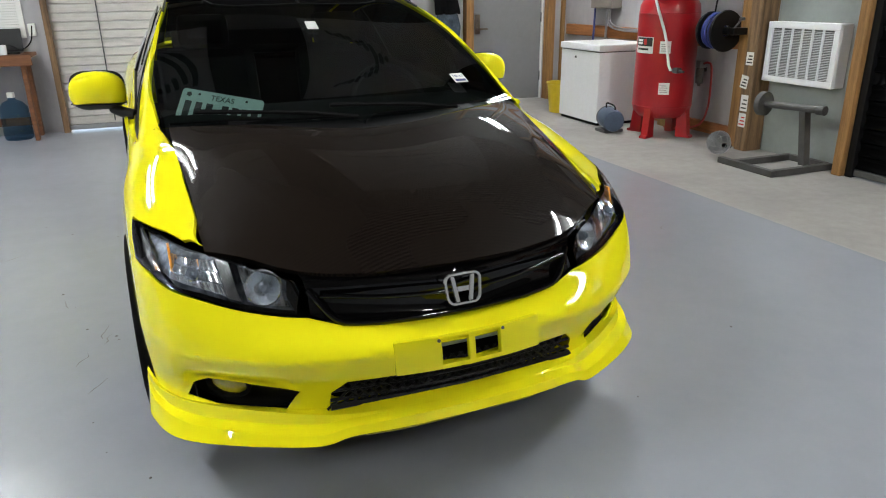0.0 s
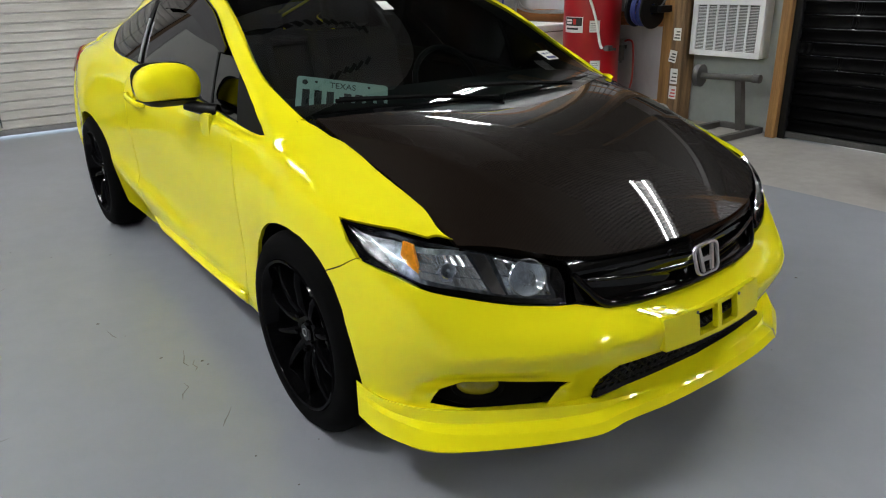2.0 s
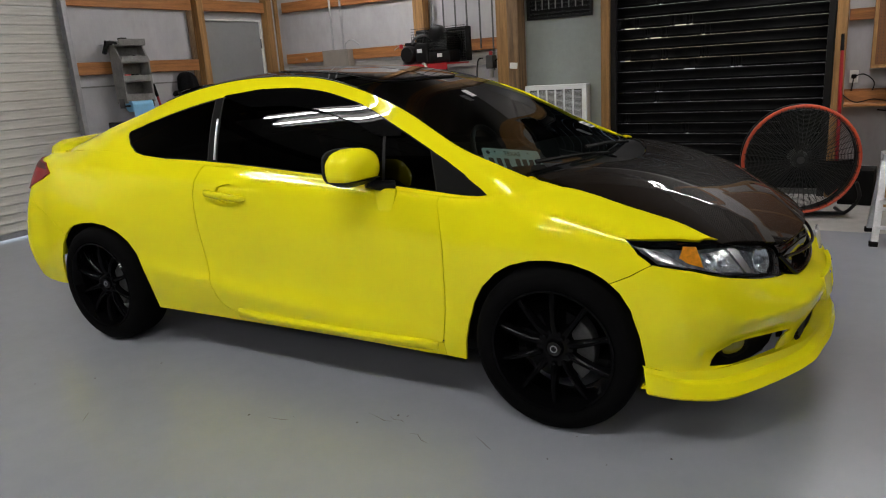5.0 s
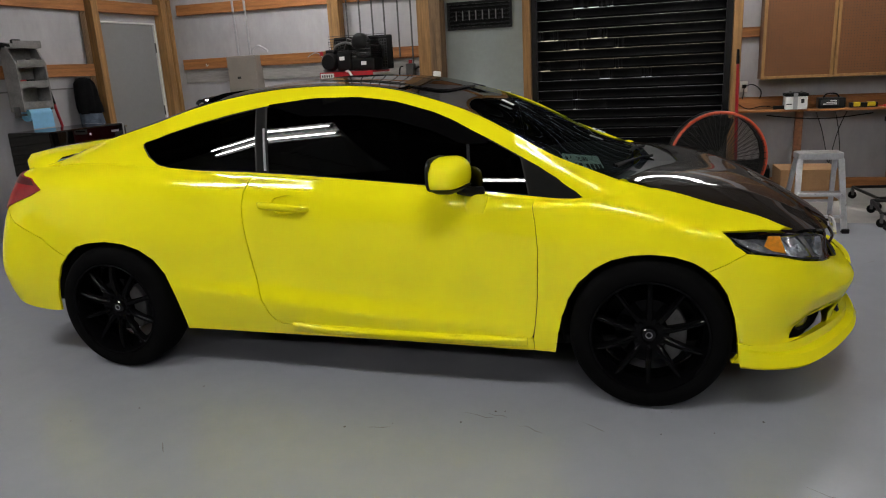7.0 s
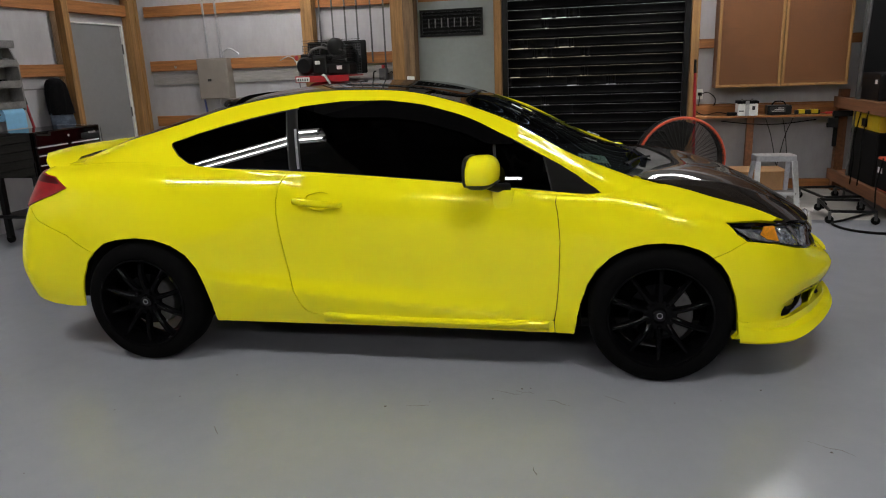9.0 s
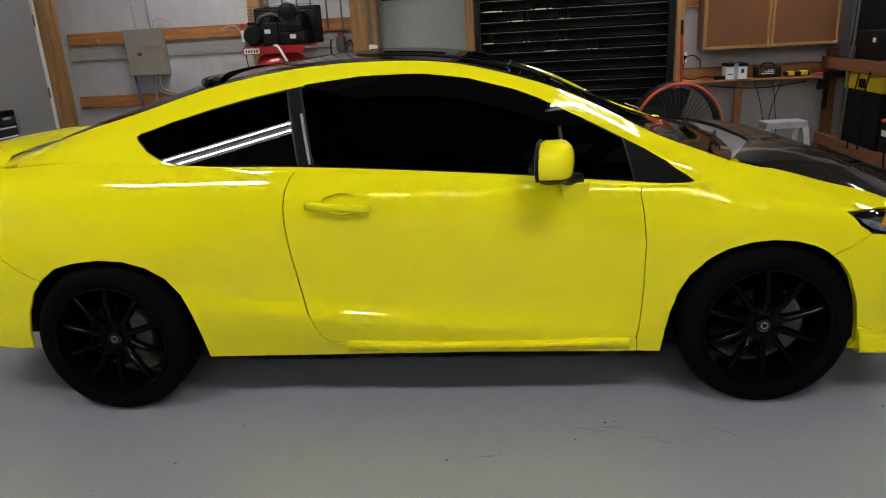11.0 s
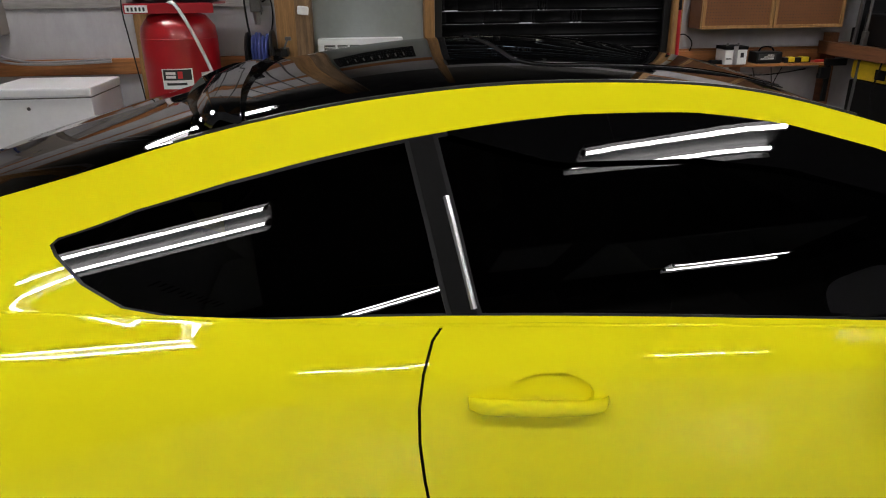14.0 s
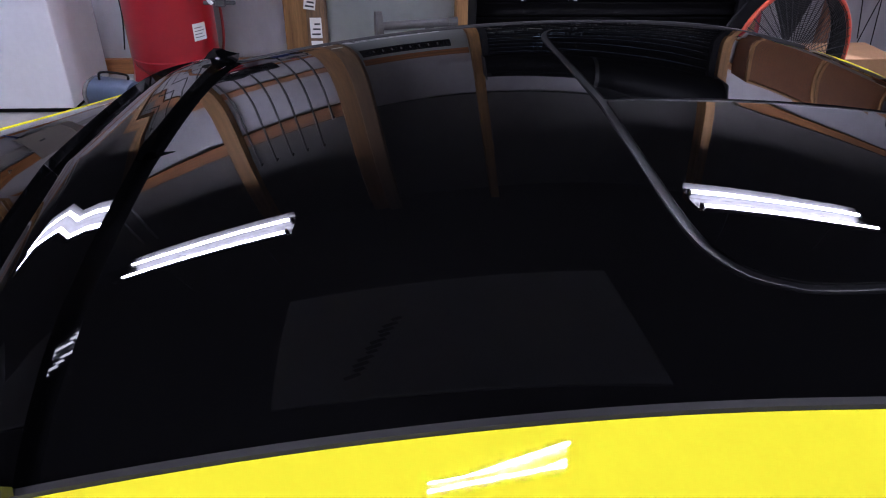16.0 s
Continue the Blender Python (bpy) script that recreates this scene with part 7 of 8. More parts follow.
# wall shelf with chargers
t = thing("wall_shelf", at(5.0, -2.20, 0.835), "rough pine wall shelf on a cleat", "shelf")
part("board", box(B(), (-0.04, 0.0, -0.022), (0.23, 1.46, 0.0), 0.003), "wood_y", t)
part("cleat", box(B(), (0.19, 0.0, 0.001), (0.231, 1.46, 0.10), 0.003), "wood_y", t)
part("support_post", box(B(), (0.0, 0.86, -0.835), (0.07, 0.93, -0.023), 0.004), "bench_wood", t)
t = thing("car_battery", at(5.03, -1.36, 0.836), "cream and black car battery with silver tape", "battery")
part("case", box(B(), (-0.08, 0.0, 0.0), (0.10, 0.20, 0.125), 0.008), "label_white", t)
part("lid", box(B(), (-0.085, -0.004, 0.126), (0.105, 0.204, 0.155), 0.006), "matt_black", t)
part("tape", box(B(), (-0.0865, 0.09, 0.0), (-0.0852, 0.13, 0.157)), "steel", t)
part("print_bar", box(B(), (-0.082, 0.03, 0.06), (-0.0804, 0.06, 0.10)), "ink", t)
part("print_bar", box(B(), (-0.082, 0.14, 0.045), (-0.0804, 0.19, 0.055)), "ink", t)
for y in (0.05, 0.15):
    part("terminal", rod(B(), (0.0, y, 0.155), (0.0, y, 0.175), 0.010, 10), "lead", t)
t = thing("battery_charger", at(5.03, -1.70, 0.836), "black battery charger with a white data label", "charger")
part("case", box(B(), (-0.06, 0.0, 0.0), (0.09, 0.24, 0.10), 0.015), "satin_black", t)
part("panel", box(B(), (-0.0625, 0.06, 0.03), (-0.0605, 0.22, 0.085)), "ink", t)
for k in range(3):
    part("print_bar", box(B(), (-0.064, 0.08, 0.038 + 0.016 * k), (-0.0627, 0.20 - 0.03 * k, 0.045 + 0.016 * k)), "label_white", t)
part("handle", pipe(B(), [(0.01, 0.05, 0.10), (0.01, 0.08, 0.135), (0.01, 0.16, 0.135), (0.01, 0.19, 0.10)], 0.007, 6, 6), "matt_black", t)
t = thing("spirit_level", at(5.02, -1.98, 0.836), "yellow and black levelling tool on the shelf", "level")
part("body", box(B(), (-0.03, 0.0, 0.0), (0.03, 0.24, 0.045), 0.006), "satin_black", t)
part("grip", box(B(), (-0.034, 0.02, 0.008), (0.034, 0.09, 0.05), 0.006), "yellow_plastic", t)
part("grip", box(B(), (-0.034, 0.15, 0.008), (0.034, 0.21, 0.05), 0.006), "yellow_plastic", t)
one("power_adapter", pipe(box(B(), (-0.03, -0.08, 0.0), (0.03, 0.06, 0.035), 0.008), [(0, 0.06, 0.02), (0.0, 0.16, 0.035), (0.05, 0.30, 0.01), (0.16, 0.42, 0.10), (0.20, 0.44, 0.22)], 0.005, 6, 6), "matt_black", "black power adapter and cord on the shelf", "adapter", at(5.02, -1.12, 0.836))
one("red_screwdriver", rod(rod(B(), (0, 0, 0.012), (0, 0.09, 0.012), 0.012, 10), (0, 0.09, 0.012), (0, 0.16, 0.012), 0.004, 8), "red_print", "red handled screwdriver on the shelf", "screwdriver", at(5.0, -2.12, 0.836))
t = thing("bar_clamp", at(4.95, -2.13, 0.60), "black quick bar clamp hanging from the shelf end", "clamp")
part("bar", box(B(), (-0.010, -0.020, -0.10), (0.010, 0.020, 0.27), 0.002), "matt_black", t)
part("jaw", box(B(), (-0.02, -0.16, 0.21), (0.02, 0.04, 0.27), 0.008), "satin_black", t)
part("jaw", box(B(), (-0.02, -0.02, 0.10), (0.02, 0.08, 0.20), 0.008), "satin_black", t)
part("grip", box(B(), (-0.018, 0.015, 0.10), (0.018, 0.09, 0.15), 0.01), "matt_black", t)
b = B()
for y0, y1, z1 in ((-1.45, -1.60, 0.30), (-1.62, -1.72, 0.25), (-1.72, -1.60, 0.22)):
    pipe(b, [(4.99, y0, 0.80), (5.02, (y0 + y1) / 2, 0.60), (5.05, y1, z1)], 0.004, 5, 6)
pipe(b, [(5.0, -1.0, 0.78), (5.0, -1.3, 0.745), (4.99, -1.6, 0.74), (5.0, -1.95, 0.78)], 0.006, 5, 8)
one("cable", b, "matt_black", "black charging cables hanging under the shelf", "cable")
t = thing("wall_outlet", at(5.265, -0.80, 1.06), "small outlet with black plug and looping cord", "outlet")
part("plate", box(B(), (-0.006, -0.035, -0.055), (0.012, 0.035, 0.055), 0.003), "white_trim", t)
part("plug", box(B(), (-0.05, -0.02, -0.015), (-0.006, 0.02, 0.02), 0.006), "matt_black", t)
part("cord", pipe(B(), [(-0.05, 0.0, 0.0), (-0.07, -0.08, 0.02), (-0.06, -0.16, -0.05), (-0.05, -0.14, -0.14), (-0.05, -0.06, -0.17)], 0.005, 6, 7), "matt_black", t)
part("cord", pipe(B(), [(-0.05, 0.0, 0.0), (-0.06, 0.01, -0.1), (-0.06, 0.03, -0.25)], 0.005, 6, 5), "matt_black", t)
t = thing("jack_handle", pose(4.895, -0.735, 0.02, -1.5, 2, 0), "red steel jack handle with black grip leaning at the jamb", "handle")
part("shaft", rod(B(), (0, 0, 0.0), (0, 0, 1.28), 0.016, 12), "red_paint", t)
part("grip", rod(B(), (0, 0, 1.28), (0, 0, 1.42), 0.019, 12), "matt_black", t)
one("cardboard_box", box(B(), (0, 0, 0), (0.40, 0.52, 0.30), 0.004, None, 1), "cardboard", "plain brown cardboard box on the floor", "box", pose(4.55, -1.62, 0, 0, 0, 3))
one("storage_crate", box(B(), (0, 0, 0), (0.30, 0.26, 0.30), 0.012), "matt_black", "dark plastic crate on the floor", "crate", pose(4.62, -1.02, 0, 0, 0, -4))

# pegboard cabinet doors
t = thing("pegboard_cabinet", at(4.97, -2.21, 1.135), "shallow wall cabinet with two brown pegboard doors", "cabinet")
part("carcass", box(B(), (0.035, 0.0, 0.0), (0.265, 1.29, 1.22), 0.004), "pegboard", t)
for k in range(2):
    y0 = 0.003 + 0.645 * k
    d = part("cabinet_door", box(B(), (0.014, y0 + 0.02, 0.02), (0.030, y0 + 0.618, 1.20)), "pegboard", t, "brown pegboard door with a pine frame")
    b = B()
    for lo, hi in (((0.0, y0, 0.0), (0.034, y0 + 0.638, 0.028)), ((0.0, y0, 1.192), (0.034, y0 + 0.638, 1.22)), ((0.0, y0, 0.028), (0.034, y0 + 0.028, 1.192)), ((0.0, y0 + 0.61, 0.028), (0.034, y0 + 0.638, 1.192))):
        box(b, lo, hi, 0.003, None, 1)
    part("door_frame", b, "wood_z", d)
    b = B()
    for i in range(22):
        for j in range(43):
            yy, zz = y0 + 0.05 + 0.0258 * i, 0.06 + 0.0258 * j
            vv = [b.verts.new((0.0132, yy + 0.0035 * math.cos(a), zz + 0.0035 * math.sin(a))) for a in np.linspace(0, 2 * math.pi, 6, endpoint=False)]
            b.faces.new(vv)
    h = part("peg_hole", b, "ink", d)
    tagged(h, kind="stuff")

# ---- workbench rack in the south-east corner ----
t = thing("work_rack", at(3.30, -2.90, 0), "rough timber rack with loaded shelves", "rack")
for x in (0.04, 1.85):
    for y in (0.04, 0.66):
        part("upright", box(B(), (x - 0.045, y - 0.045, 0.0), (x + 0.045, y + 0.045, 1.08), 0.004), "bench_wood", t)
for z in (0.20, 0.97):
    part("shelf_board", box(B(), (0, 0, z), (1.90, 0.70, z + 0.022), 0.003), "bench_wood", t)
    part("shelf_rail", box(B(), (0, 0.702, z - 0.075), (1.90, 0.74, z + 0.035), 0.003), "bench_wood", t)
t = thing("pallet_jack_bar", pose(4.68, -2.19, 0.0, 2, 0, 0), "grey steel pole standing before the rack", "pole")
part("shaft", rod(B(), (0, 0, 0), (0, 0, 1.95), 0.012, 12), "dark_steel", t)
part("pole_head", box(B(), (-0.022, -0.02, 1.0), (0.022, 0.02, 1.12), 0.008), "dark_steel", t)
t = thing("tool_case", at(4.30, -2.62, 0.994), "black plastic tool case with a small white label", "tool case")
part("case", box(B(), (0, 0, 0), (0.50, 0.34, 0.26), 0.02), "satin_black", t)
part("case_label", box(B(), (0.06, 0.3405, 0.16), (0.12, 0.342, 0.20)), "label_white", t)
t = thing("back_board", pose(4.86, -2.92, 0.994, 0, -3, 0), "dark grey sheet standing on the rack", "board")
part("sheet", box(B(), (0.0, 0.0, 0.0), (0.018, 0.64, 1.35), 0.004), "satin_black", t)
part("edge_strip", box(B(), (-0.006, 0.635, 0.0), (0.024, 0.66, 1.36), 0.004), "dark_steel", t)
for k, (x, z0) in enumerate(((4.30, 0.90), (4.10, 0.92), (3.62, 0.55))):
    one("hanging_cable", pipe(B(), [(x, -2.145, z0), (x + 0.02, -2.12, z0 - 0.25), (x - 0.03, -2.11, z0 - 0.45), (x + 0.05, -2.13, max(z0 - 0.7, 0.05))], 0.007, 6, 8), "matt_black", "black cable hanging down the front of the rack", "cable", group="rack cables")
t = thing("grinder", at(4.05, -2.52, 0.898), "grey hand grinder lying on the yellow case", "grinder")
part("body", rod(B(), (0.0, 0.05, 0.030), (0.22, 0.07, 0.034), 0.028, 14, 0.022), "dark_steel", t)
part("grinder_head", lathe(B(), [(0.0, 0.0), (0.035, 0.0), (0.04, 0.02), (0.03, 0.05), (0.0, 0.055)], 18, Matrix.Translation((-0.01, 0.05, 0.0))), "steel", t, smooth=40)
t = thing("battery_pack", at(4.95, -2.50, 0.994), "dark cordless tool battery on the bench", "battery")
part("case", box(B(), (0, 0, 0), (0.14, 0.12, 0.13), 0.012), "matt_black", t)
t = thing("yellow_case", at(4.02, -2.62, 0.224), "yellow plastic power tool case on the lower shelf", "tool case")
part("case", box(B(), (0, 0, 0.50), (0.75, 0.40, 0.66), 0.03), "yellow_plastic", t)
part("case_base", box(B(), (0, 0.0, 0.0), (0.75, 0.40, 0.495), 0.02), "matt_black", t)
part("latch", box(B(), (0.3, 0.401, 0.53), (0.42, 0.415, 0.61), 0.006), "matt_black", t)
t = thing("welder", at(3.55, -2.66, 0.224), "orange red welding machine on the lower shelf", "welder")
part("case", box(B(), (0, 0, 0.0), (0.42, 0.44, 0.30), 0.015), "orange_paint", t)
part("front_panel", box(B(), (0.02, 0.441, 0.02), (0.40, 0.447, 0.28), 0.003), "matt_black", t)
part("panel_mark", box(B(), (0.26, 0.448, 0.16), (0.36, 0.4495, 0.21)), "label_white", t)
part("carry_handle", pipe(B(), [(0.05, 0.22, 0.30), (0.06, 0.22, 0.35), (0.36, 0.22, 0.35), (0.37, 0.22, 0.30)], 0.012, 8, 6), "matt_black", t)
t = thing("wire_feeder", at(3.34, -2.60, 0.994), "black machine with cables on the bench", "machine")
part("case", box(B(), (0, 0, 0), (0.55, 0.34, 0.30), 0.02), "matt_black", t)
part("spool", rod(B(), (0.15, 0.34, 0.15), (0.15, 0.38, 0.15), 0.10, 20), "dark_steel", t)
# wheeled creeper frames on the floor before the rack
def dolly(x, y, rz):
    t = thing("wheel_dolly", pose(x, y, 0, 0, 0, rz), "low dark steel wheel dolly on castors", "dolly", "wheel dollies")
    for a, c in (((-0.28, -0.18), (0.28, -0.18)), ((-0.28, 0.18), (0.28, 0.18)), ((-0.28, -0.18), (-0.28, 0.18)), ((0.28, -0.18), (0.28, 0.18))):
        part("dolly_rail", rod(B(), (*a, 0.11), (*c, 0.11), 0.014, 8), "satin_black", t)
    for sx in (-0.28, 0.28):
        for sy in (-0.18, 0.18):
            c = part("castor", rod(B(), (sx - 0.012, sy, 0.035), (sx + 0.012, sy, 0.035), 0.035, 16), "matt_black", t)
            part("castor_fork", box(B(), (sx - 0.018, sy - 0.012, 0.035), (sx + 0.018, sy + 0.012, 0.11), 0.004), "dark_steel", c)
    return t


dolly(4.42, -1.98, 8)
dolly(3.72, -1.92, -6)
one("floor_cable", pipe(B(), [(3.85, -2.15, 0.012), (3.55, -1.86, 0.012), (3.40, -1.72, 0.012), (3.15, -1.80, 0.012), (3.05, -2.05, 0.012), (3.30, -2.3, 0.012)], 0.011, 6, 8), "matt_black", "black welding cable looped on the floor", "cable")

# ---- along the north wall ----
t = thing("tool_chest", at(2.24, 5.28, 0), "black steel roller tool chest with chrome drawer pulls", "tool chest")
part("cabinet", box(B(), (0, 0, 0.62), (0.92, 0.50, 1.03), 0.012), "gloss_black", t)
part("side_handle", box(B(), (0.925, 0.06, 0.70), (1.04, 0.44, 1.00), 0.03), "satin_black", t)
part("chest_edge", box(B(), (0.918, -0.004, 0.64), (0.93, 0.504, 1.03), 0.004), "steel", t)
for z0, z1, cols in ((0.645, 0.735, ((0.03, 0.89),)), (0.742, 0.822, ((0.03, 0.89),)), (0.829, 0.899, ((0.03, 0.445), (0.465, 0.89))), (0.906, 1.02, ((0.03, 0.89),))):
    for x0, x1 in cols:
        d = part("drawer", box(B(), (x0, -0.012, z0), (x1, -0.001, z1), 0.003), "gloss_black", t)
        if z1 < 1.0:
            part("drawer_pull", box(B(), (x0 + 0.02, -0.026, z1 - 0.017), (x1 - 0.02, -0.0125, z1 - 0.003), 0.003), "badge_metal", d)
        else:
            part("lock", lathe(B(), [(0.0, 0.0), (0.012, 0.0), (0.012, 0.004), (0.0, 0.005)], 12, pose(0.46, -0.0125, 0.965, 90, 0, 0)), "badge_metal", d)
            part("maker_plate", box(B(), (0.74, -0.0145, 0.955), (0.84, -0.0125, 0.975)), "steel", d)
for x in (0.04, 0.88):
    for y in (0.05, 0.45):
        part("leg", box(B(), (x - 0.025, y - 0.025, 0.05), (x + 0.025, y + 0.025, 0.62), 0.003), "satin_black", t)
        part("castor", rod(B(), (x - 0.015, y, 0.04), (x + 0.015, y, 0.04), 0.04, 14), "matt_black", t)
part("lower_shelf", box(B(), (0, 0, 0.24), (0.92, 0.50, 0.27), 0.004), "satin_black", t)
def spray_bottle(x, y, z, mt, cap, label):
    t = thing("spray_bottle", at(x, y, z), label, "bottle", "bottles on the chest")
    part("body", lathe(B(), [(0.0, 0.0), (0.038, 0.0), (0.042, 0.01), (0.042, 0.14), (0.018, 0.19), (0.014, 0.20), (0.0, 0.20)], 18), mt, t, smooth=40)
    part("trigger_head", box(box(B(), (-0.018, -0.05, 0.20), (0.018, 0.03, 0.245), 0.008), (-0.008, -0.04, 0.165), (0.008, -0.028, 0.20), 0.003), cap, t)
for x, y, mt, cap, lab in ((2.33, 5.36, "label_white", "white_trim", "white spray bottle on the tool chest shelf"), (2.44, 5.40, "label_white", "matt_black", "white spray bottle with black head"), (2.57, 5.36, "blue_grey", "matt_black", "dark blue spray bottle"), (2.72, 5.42, "matt_black", "red_paint", "black bottle with red head"), (2.84, 5.36, "yellow_plastic", "matt_black", "yellow bottle on the chest shelf")):
    spray_bottle(x, y, 0.27, mt, cap, lab)
# tool rack with paper towel
t = thing("tool_rack", at(2.60, 6.08, 1.20), "grey weathered slatted rack with a blue paper roll", "rack")
for x in (0.0, 0.34):
    part("rack_side", slab(B(), [(0.0, 0.0), (-0.17, 0.0), (-0.17, 0.45), (-0.06, 0.66), (0.0, 0.66)], x, x + 0.018, pose(0, 0, 0, 90, 0, 90)), "lead", t)
for z in (0.02, 0.22, 0.42, 0.60):
    part("rack_shelf", box(B(), (0.018, -0.165, z), (0.342, -0.005, z + 0.014), 0.002), "lead", t)
    part("rack_front", box(B(), (0.018, -0.17, z + 0.014), (0.342, -0.160, z + 0.07), 0.002), "lead", t)
part("rack_back", box(B(), (0.018, -0.008, 0.0), (0.342, -0.001, 0.66)), "lead", t)
part("towel_rod", rod(B(), (-0.02, -0.11, -0.03), (0.38, -0.11, -0.03), 0.010, 8), "dark_steel", t)
part("rod_bracket", box(box(B(), (-0.012, -0.125, -0.05), (-0.004, -0.05, 0.05)), (0.362, -0.125, -0.05), (0.37, -0.05, 0.05)), "dark_steel", t)
one("paper_roll", slab(lathe(B(), [(0.02, 0.0), (0.065, 0.0), (0.065, 0.26), (0.02, 0.26)], 28, pose(2.66, 5.97, 1.17, 0, 90, 0), closed=True), [(2.66, 1.03), (2.92, 1.03), (2.92, 1.17), (2.66, 1.17)], 0.0, 0.002, pose(0, 5.905, 0, 90, 0, 0)), "blue_paper", "blue shop paper towel roll on a rod", "paper roll", smooth=40)
for x, z, mt in ((2.70, 1.44, "red_print"), (2.80, 1.44, "matt_black"), (2.72, 1.82, "matt_black"), (2.86, 1.64, "dark_steel")):
    one("hand_tool", box(rod(B(), (0, 0, 0.0), (0, 0.0, 0.05), 0.016, 10), (-0.04, -0.03, 0.03), (0.04, 0.03, 0.065), 0.012), mt, "small hand tool lying in the grey rack", "tool", at(x, 5.99, z - 0.0))
t = thing("heat_gun", pose(2.55, 6.02, 1.83, 0, 25, 0), "black hand gun hung on the wall", "gun")
part("barrel", rod(B(), (-0.02, 0, 0), (0.10, 0.0, 0.04), 0.022, 12), "matt_black", t)
part("grip", box(B(), (-0.02, -0.02, -0.12), (0.02, 0.02, 0.0), 0.01), "matt_black", t)
part("nail", rod(B(), (0, 0.0, -0.01), (0, 0.12, -0.01), 0.004, 6), "steel", t)
# black jacket and faded trousers on a hook, red lever
def hung_cloth(name, cx, cy, rows, folds, material, label, category):
    """Cloth hanging from a hook: rings of (height, half width, half depth, shift), with folds that deepen downwards."""
    b = B()
    rings = []
    for i, (z, w, d, sh) in enumerate(rows):
        f = folds * i / len(rows)
        rings.append([b.verts.new((cx + sh + (w + f * math.sin(7 * a + 0.6 * i)) * math.cos(a), cy + (d + f * math.cos(9 * a + i)) * math.sin(a), z + 0.4 * f * math.sin(5 * a))) for a in np.linspace(0, 2 * math.pi, 48, endpoint=False)])
    for u, v in zip(rings, rings[1:]):
        for i in range(48):
            b.faces.new((u[i], u[(i + 1) % 48], v[(i + 1) % 48], v[i]))
    b.faces.new(rings[0]); b.faces.new(rings[-1])
    bmesh.ops.recalc_face_normals(b, faces=b.faces)
    return one(name, b, material, label, category, smooth=70)


hung_cloth("jacket", 3.53, 6.02, ((1.50, 0.03, 0.03, -0.02), (1.485, 0.08, 0.06, -0.02), (1.44, 0.12, 0.08, -0.01), (1.36, 0.135, 0.09, 0.0), (1.27, 0.145, 0.095, 0.01), (1.19, 0.155, 0.10, 0.02), (1.12, 0.15, 0.10, 0.03)), 0.022, "black_cloth", "black jacket hanging on a wall hook", "jacket")
hung_cloth("work_trousers", 3.56, 6.03, ((1.16, 0.10, 0.06, 0.0), (1.12, 0.135, 0.085, 0.0), (1.04, 0.14, 0.09, 0.01), (0.97, 0.145, 0.085, 0.02), (0.90, 0.12, 0.07, 0.03), (0.82, 0.11, 0.06, 0.03)), 0.028, "denim", "faded blue work trousers under the jacket", "trousers")
t = thing("red_lever", pose(3.36, 6.02, 0.0, 0, -13, 0), "red steel lever with black grip leaning on the wall", "lever")
part("shaft", rod(B(), (0, 0, 0), (0, 0, 1.28), 0.014, 10), "red_paint", t)
part("grip", rod(B(), (0, 0, 1.28), (0, 0, 1.42), 0.018, 10), "matt_black", t)
b = B()
for k in range(4):
    rod(b, (3.72 + 0.022 * k, 6.105, 1.30), (3.73 + 0.018 * k, 6.105, 4.1), 0.009, 8)
one("wall_cable", b, "old_wood", "bundle of dark cables running up beside the post", "cable")
for p_, q_ in (((5.19, 4.2, 1.605), (5.19, 4.2, 1.66)),):
    one("wall_hook", pipe(B(), [(5.235, 5.62, 1.585), (5.20, 5.62, 1.57), (5.195, 5.62, 1.60)], 0.006, 6, 4), "steel", "small brass hook on the girt", "hook")

# ---- bench in the north-west ----
t = thing("workbench", at(-2.70, 5.68, 0), "plain pine workbench with bracing leg", "workbench")
part("bench_top", box(B(), (0, 0, 0.815), (1.72, 0.42, 0.845), 0.004), "bench_wood", t)
part("apron", box(B(), (0, -0.02, 0.74), (1.72, 0.018, 0.845), 0.004), "bench_wood", t)
for x in (0.05, 1.63):
    for y in (0.06, 0.36):
        part("leg", box(B(), (x - 0.02, y - 0.045, 0.0), (x + 0.02, y + 0.045, 0.815), 0.004, None, 1), "bench_wood", t)
part("stretcher", box(B(), (0.05, 0.30, 0.12), (1.63, 0.34, 0.20), 0.003), "bench_wood", t)
t = thing("laptop", at(-1.42, 5.78, 0.846), "dark laptop lying on the workbench", "laptop")
part("base", box(B(), (0, 0, 0), (0.34, 0.24, 0.018), 0.004), "satin_black", t)
part("screen", box(B(), (0, 0, 0), (0.34, 0.01, 0.22), 0.003, pose(0, 0.24, 0.018, -14, 0, 0)), "satin_black", t)
one("radio", box(B(), (0, 0, 0), (0.26, 0.14, 0.19), 0.02), "matt_black", "black radio on the workbench", "radio", at(-1.80, 5.88, 0.846))
one("white_mug", lathe(B(), [(0.0, 0.005), (0.036, 0.0), (0.038, 0.09), (0.034, 0.09), (0.032, 0.01), (0.0, 0.01)], 20), "white_paint", "white mug on the workbench", "mug", at(-1.22, 5.74, 0.846), smooth=40)
one("bench_cable", pipe(B(), [(-1.35, 5.95, 0.86), (-1.2, 5.98, 0.92), (-1.08, 5.9, 0.88), (-1.0, 6.02, 0.95), (-0.97, 6.06, 1.10)], 0.006, 6, 7), "matt_black", "black cables looping on the workbench", "cable")
one("outlet_strip", box(B(), (-0.035, -0.02, -0.06), (0.035, 0.02, 0.06), 0.006), "white_trim", "white outlet beside the roller door", "outlet", at(-0.98, 6.115, 1.06))
t = thing("tool_board", at(-2.70, 6.115, 0.98), "white perforated tool board above the workbench", "pegboard")
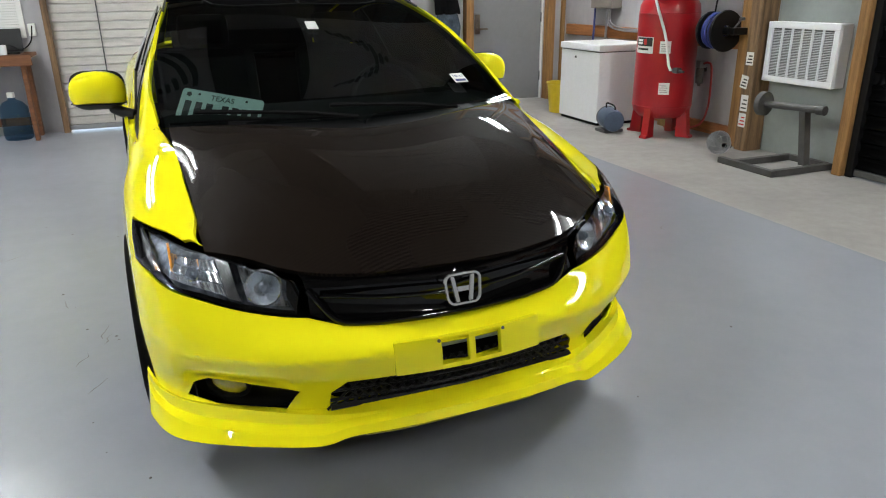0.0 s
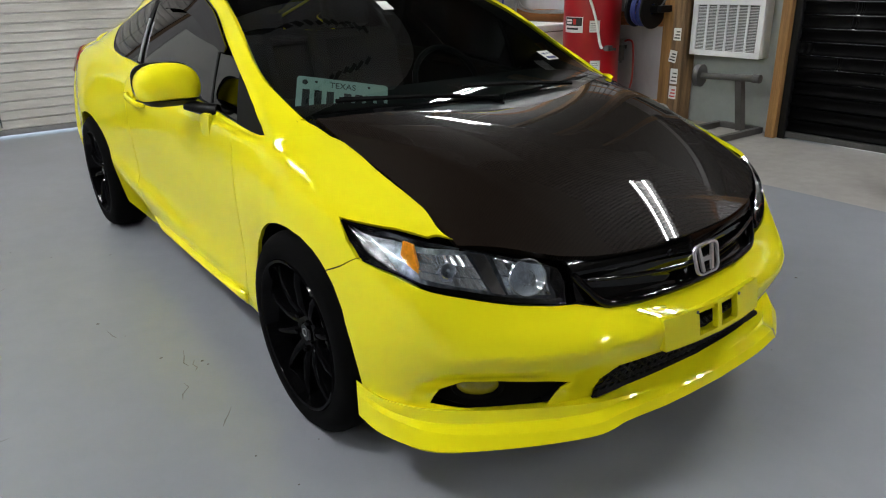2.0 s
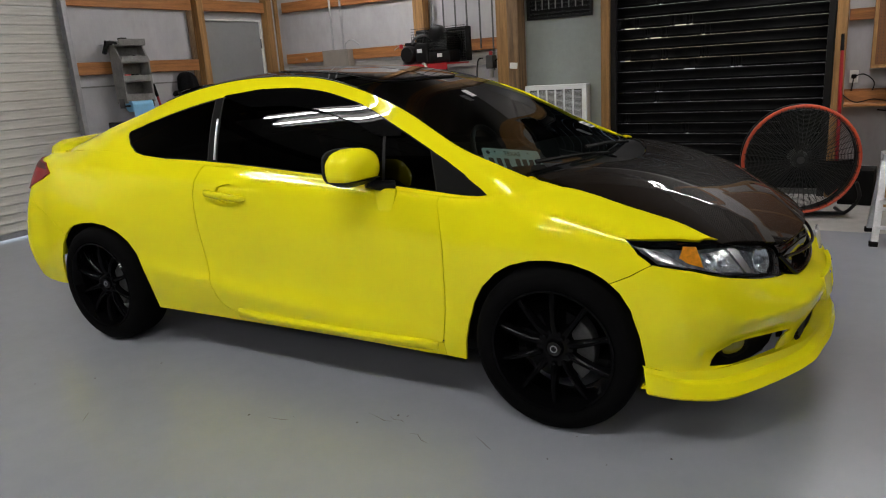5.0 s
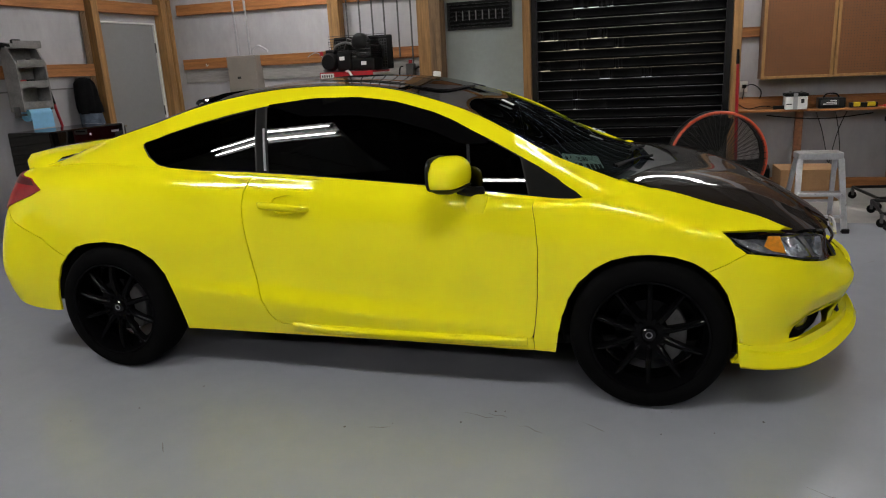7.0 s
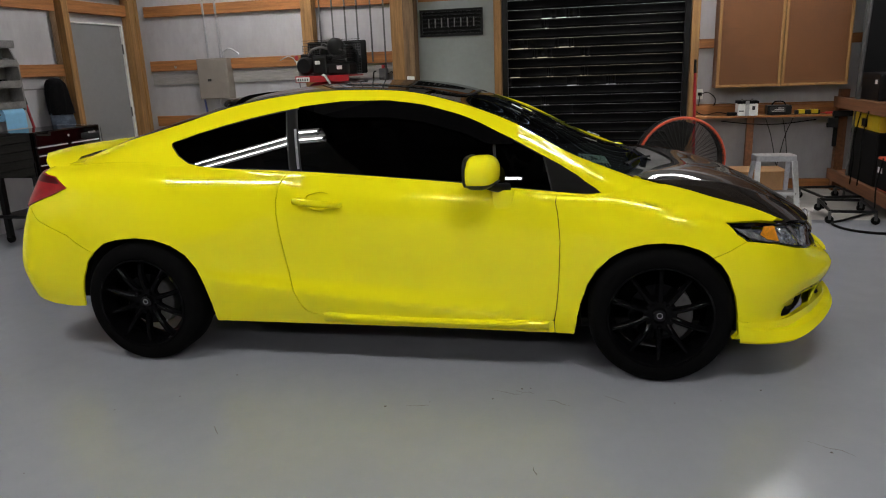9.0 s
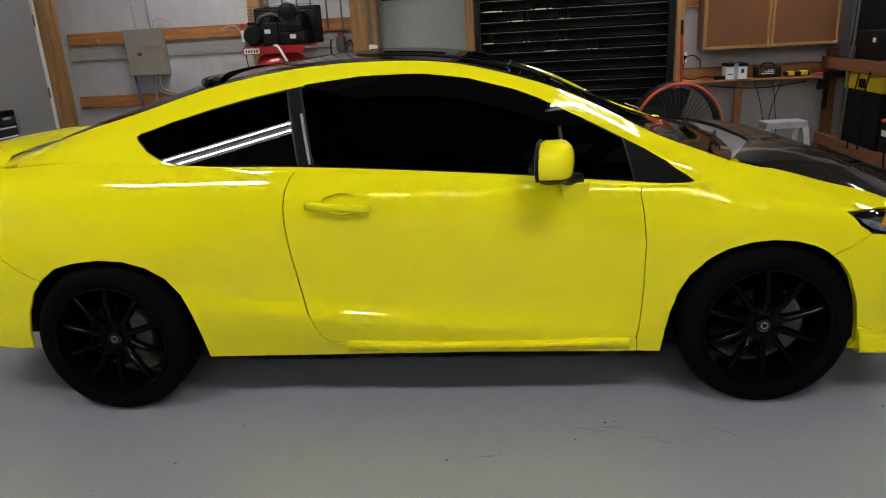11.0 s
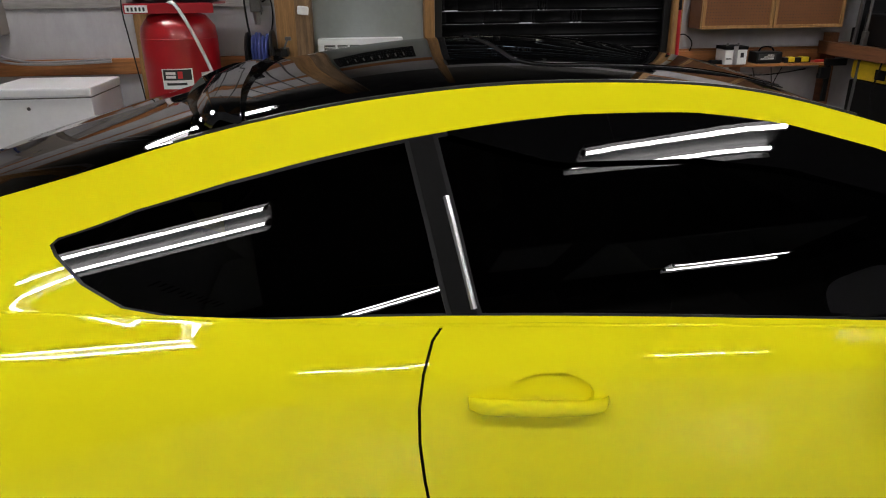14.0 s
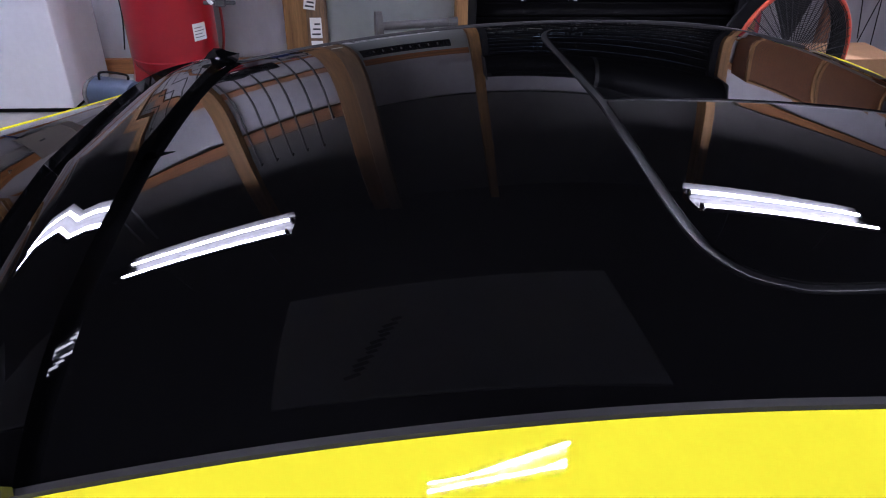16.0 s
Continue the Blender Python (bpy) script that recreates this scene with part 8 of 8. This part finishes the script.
part("board", box(B(), (0, 0, 0), (1.66, 0.02, 1.2)), "white_trim", t)
b = B()
for i in range(50):
    for j in range(30):
        x, z = 0.80 + 0.0165 * i, 0.03 + 0.0255 * j
        b.faces.new([b.verts.new((x + 0.004 * math.cos(a), -0.0012, z + 0.004 * math.sin(a))) for a in np.linspace(0, 2 * math.pi, 5, endpoint=False)])
tagged(part("peg_hole", b, "ink", t), kind="stuff")
t = thing("water_bottle", at(-1.26, 5.90, 0), "empty clear blue water cooler bottle on the floor", "water bottle")
part("body", lathe(B(), [(0.0, 0.004), (0.12, 0.0), (0.134, 0.02), (0.134, 0.10), (0.128, 0.115), (0.134, 0.13), (0.134, 0.25), (0.128, 0.265), (0.134, 0.28), (0.13, 0.32), (0.09, 0.375), (0.036, 0.40), (0.032, 0.44)], 32), "jug", t, smooth=50)
part("cap", lathe(B(), [(0.0, 0.475), (0.034, 0.47), (0.037, 0.42), (0.03, 0.42)], 20), "white_trim", t, "white bottle cap", 40)


# ---- marks and crumbs on the floor ----
b = B()
rnd = random.Random(11)
for x, y, turn, size in ((-0.52, -0.61, 60, 0.16), (-0.74, 1.88, 40, 0.08), (-0.22, 0.68, 75, 0.14), (-0.20, 0.60, 70, 0.10), (-0.29, 0.45, 80, 0.12), (-0.22, 0.20, 62, 0.12), (-0.41, 1.07, 100, 0.10), (-0.86, 0.5, 20, 0.06), (1.2, -2.2, 15, 0.15), (2.4, -1.4, 130, 0.12), (2.9, 0.9, 50, 0.12)):
    p = [Vector((x + size * (t - 0.5) * math.cos(radians(turn)) + rnd.gauss(0, 0.006), y + size * (t - 0.5) * math.sin(radians(turn)) + rnd.gauss(0, 0.006), 0.0006)) for t in (0, 0.3, 0.6, 1)]
    n = Vector((-math.sin(radians(turn)), math.cos(radians(turn)), 0))
    w = (0.0006, 0.0022, 0.0016, 0.0005)
    rows = [(b.verts.new(q - n * k), b.verts.new(q + n * k)) for q, k in zip(p, w)]
    for u, v in zip(rows, rows[1:]):
        b.faces.new((u[0], v[0], v[1], u[1]))
structure("floor_scuff", b, "scuff", "thin dark scuff marks on the grey floor", "scuff")
b = B()
for x, y in ((-1.17, 2.46), (-0.21, 2.06), (-0.64, 2.45), (-0.22, -0.06), (-0.47, 2.22), (-0.36, 1.02), (-0.43, 1.21), (-0.29, 0.74), (-0.16, 0.58), (-0.03, -0.1), (-0.17, 0.62), (-0.17, -0.26), (-0.04, -0.45), (1.59, -0.64), (2.3, -0.33), (-0.55, -0.6), (0.3, -1.9), (1.9, -2.3), (2.8, 1.4), (3.0, 2.6), (-1.5, 0.8), (-1.1, -0.9), (2.6, -1.9), (-1.4, 4.2)):
    r = rnd.uniform(0.003, 0.008)
    vs = [b.verts.new((x + r * rnd.uniform(0.5, 1.3) * math.cos(a), y + r * rnd.uniform(0.5, 1.3) * math.sin(a), 0.0)) for a in np.linspace(0, 2 * math.pi, 6, endpoint=False)]
    top = b.verts.new((x, y, r * 0.6))
    for i in range(6):
        b.faces.new((vs[i], vs[(i + 1) % 6], top))
one("floor_crumbs", b, "scuff", "dark crumbs and grit scattered on the grey floor", "grit", kind="stuff")
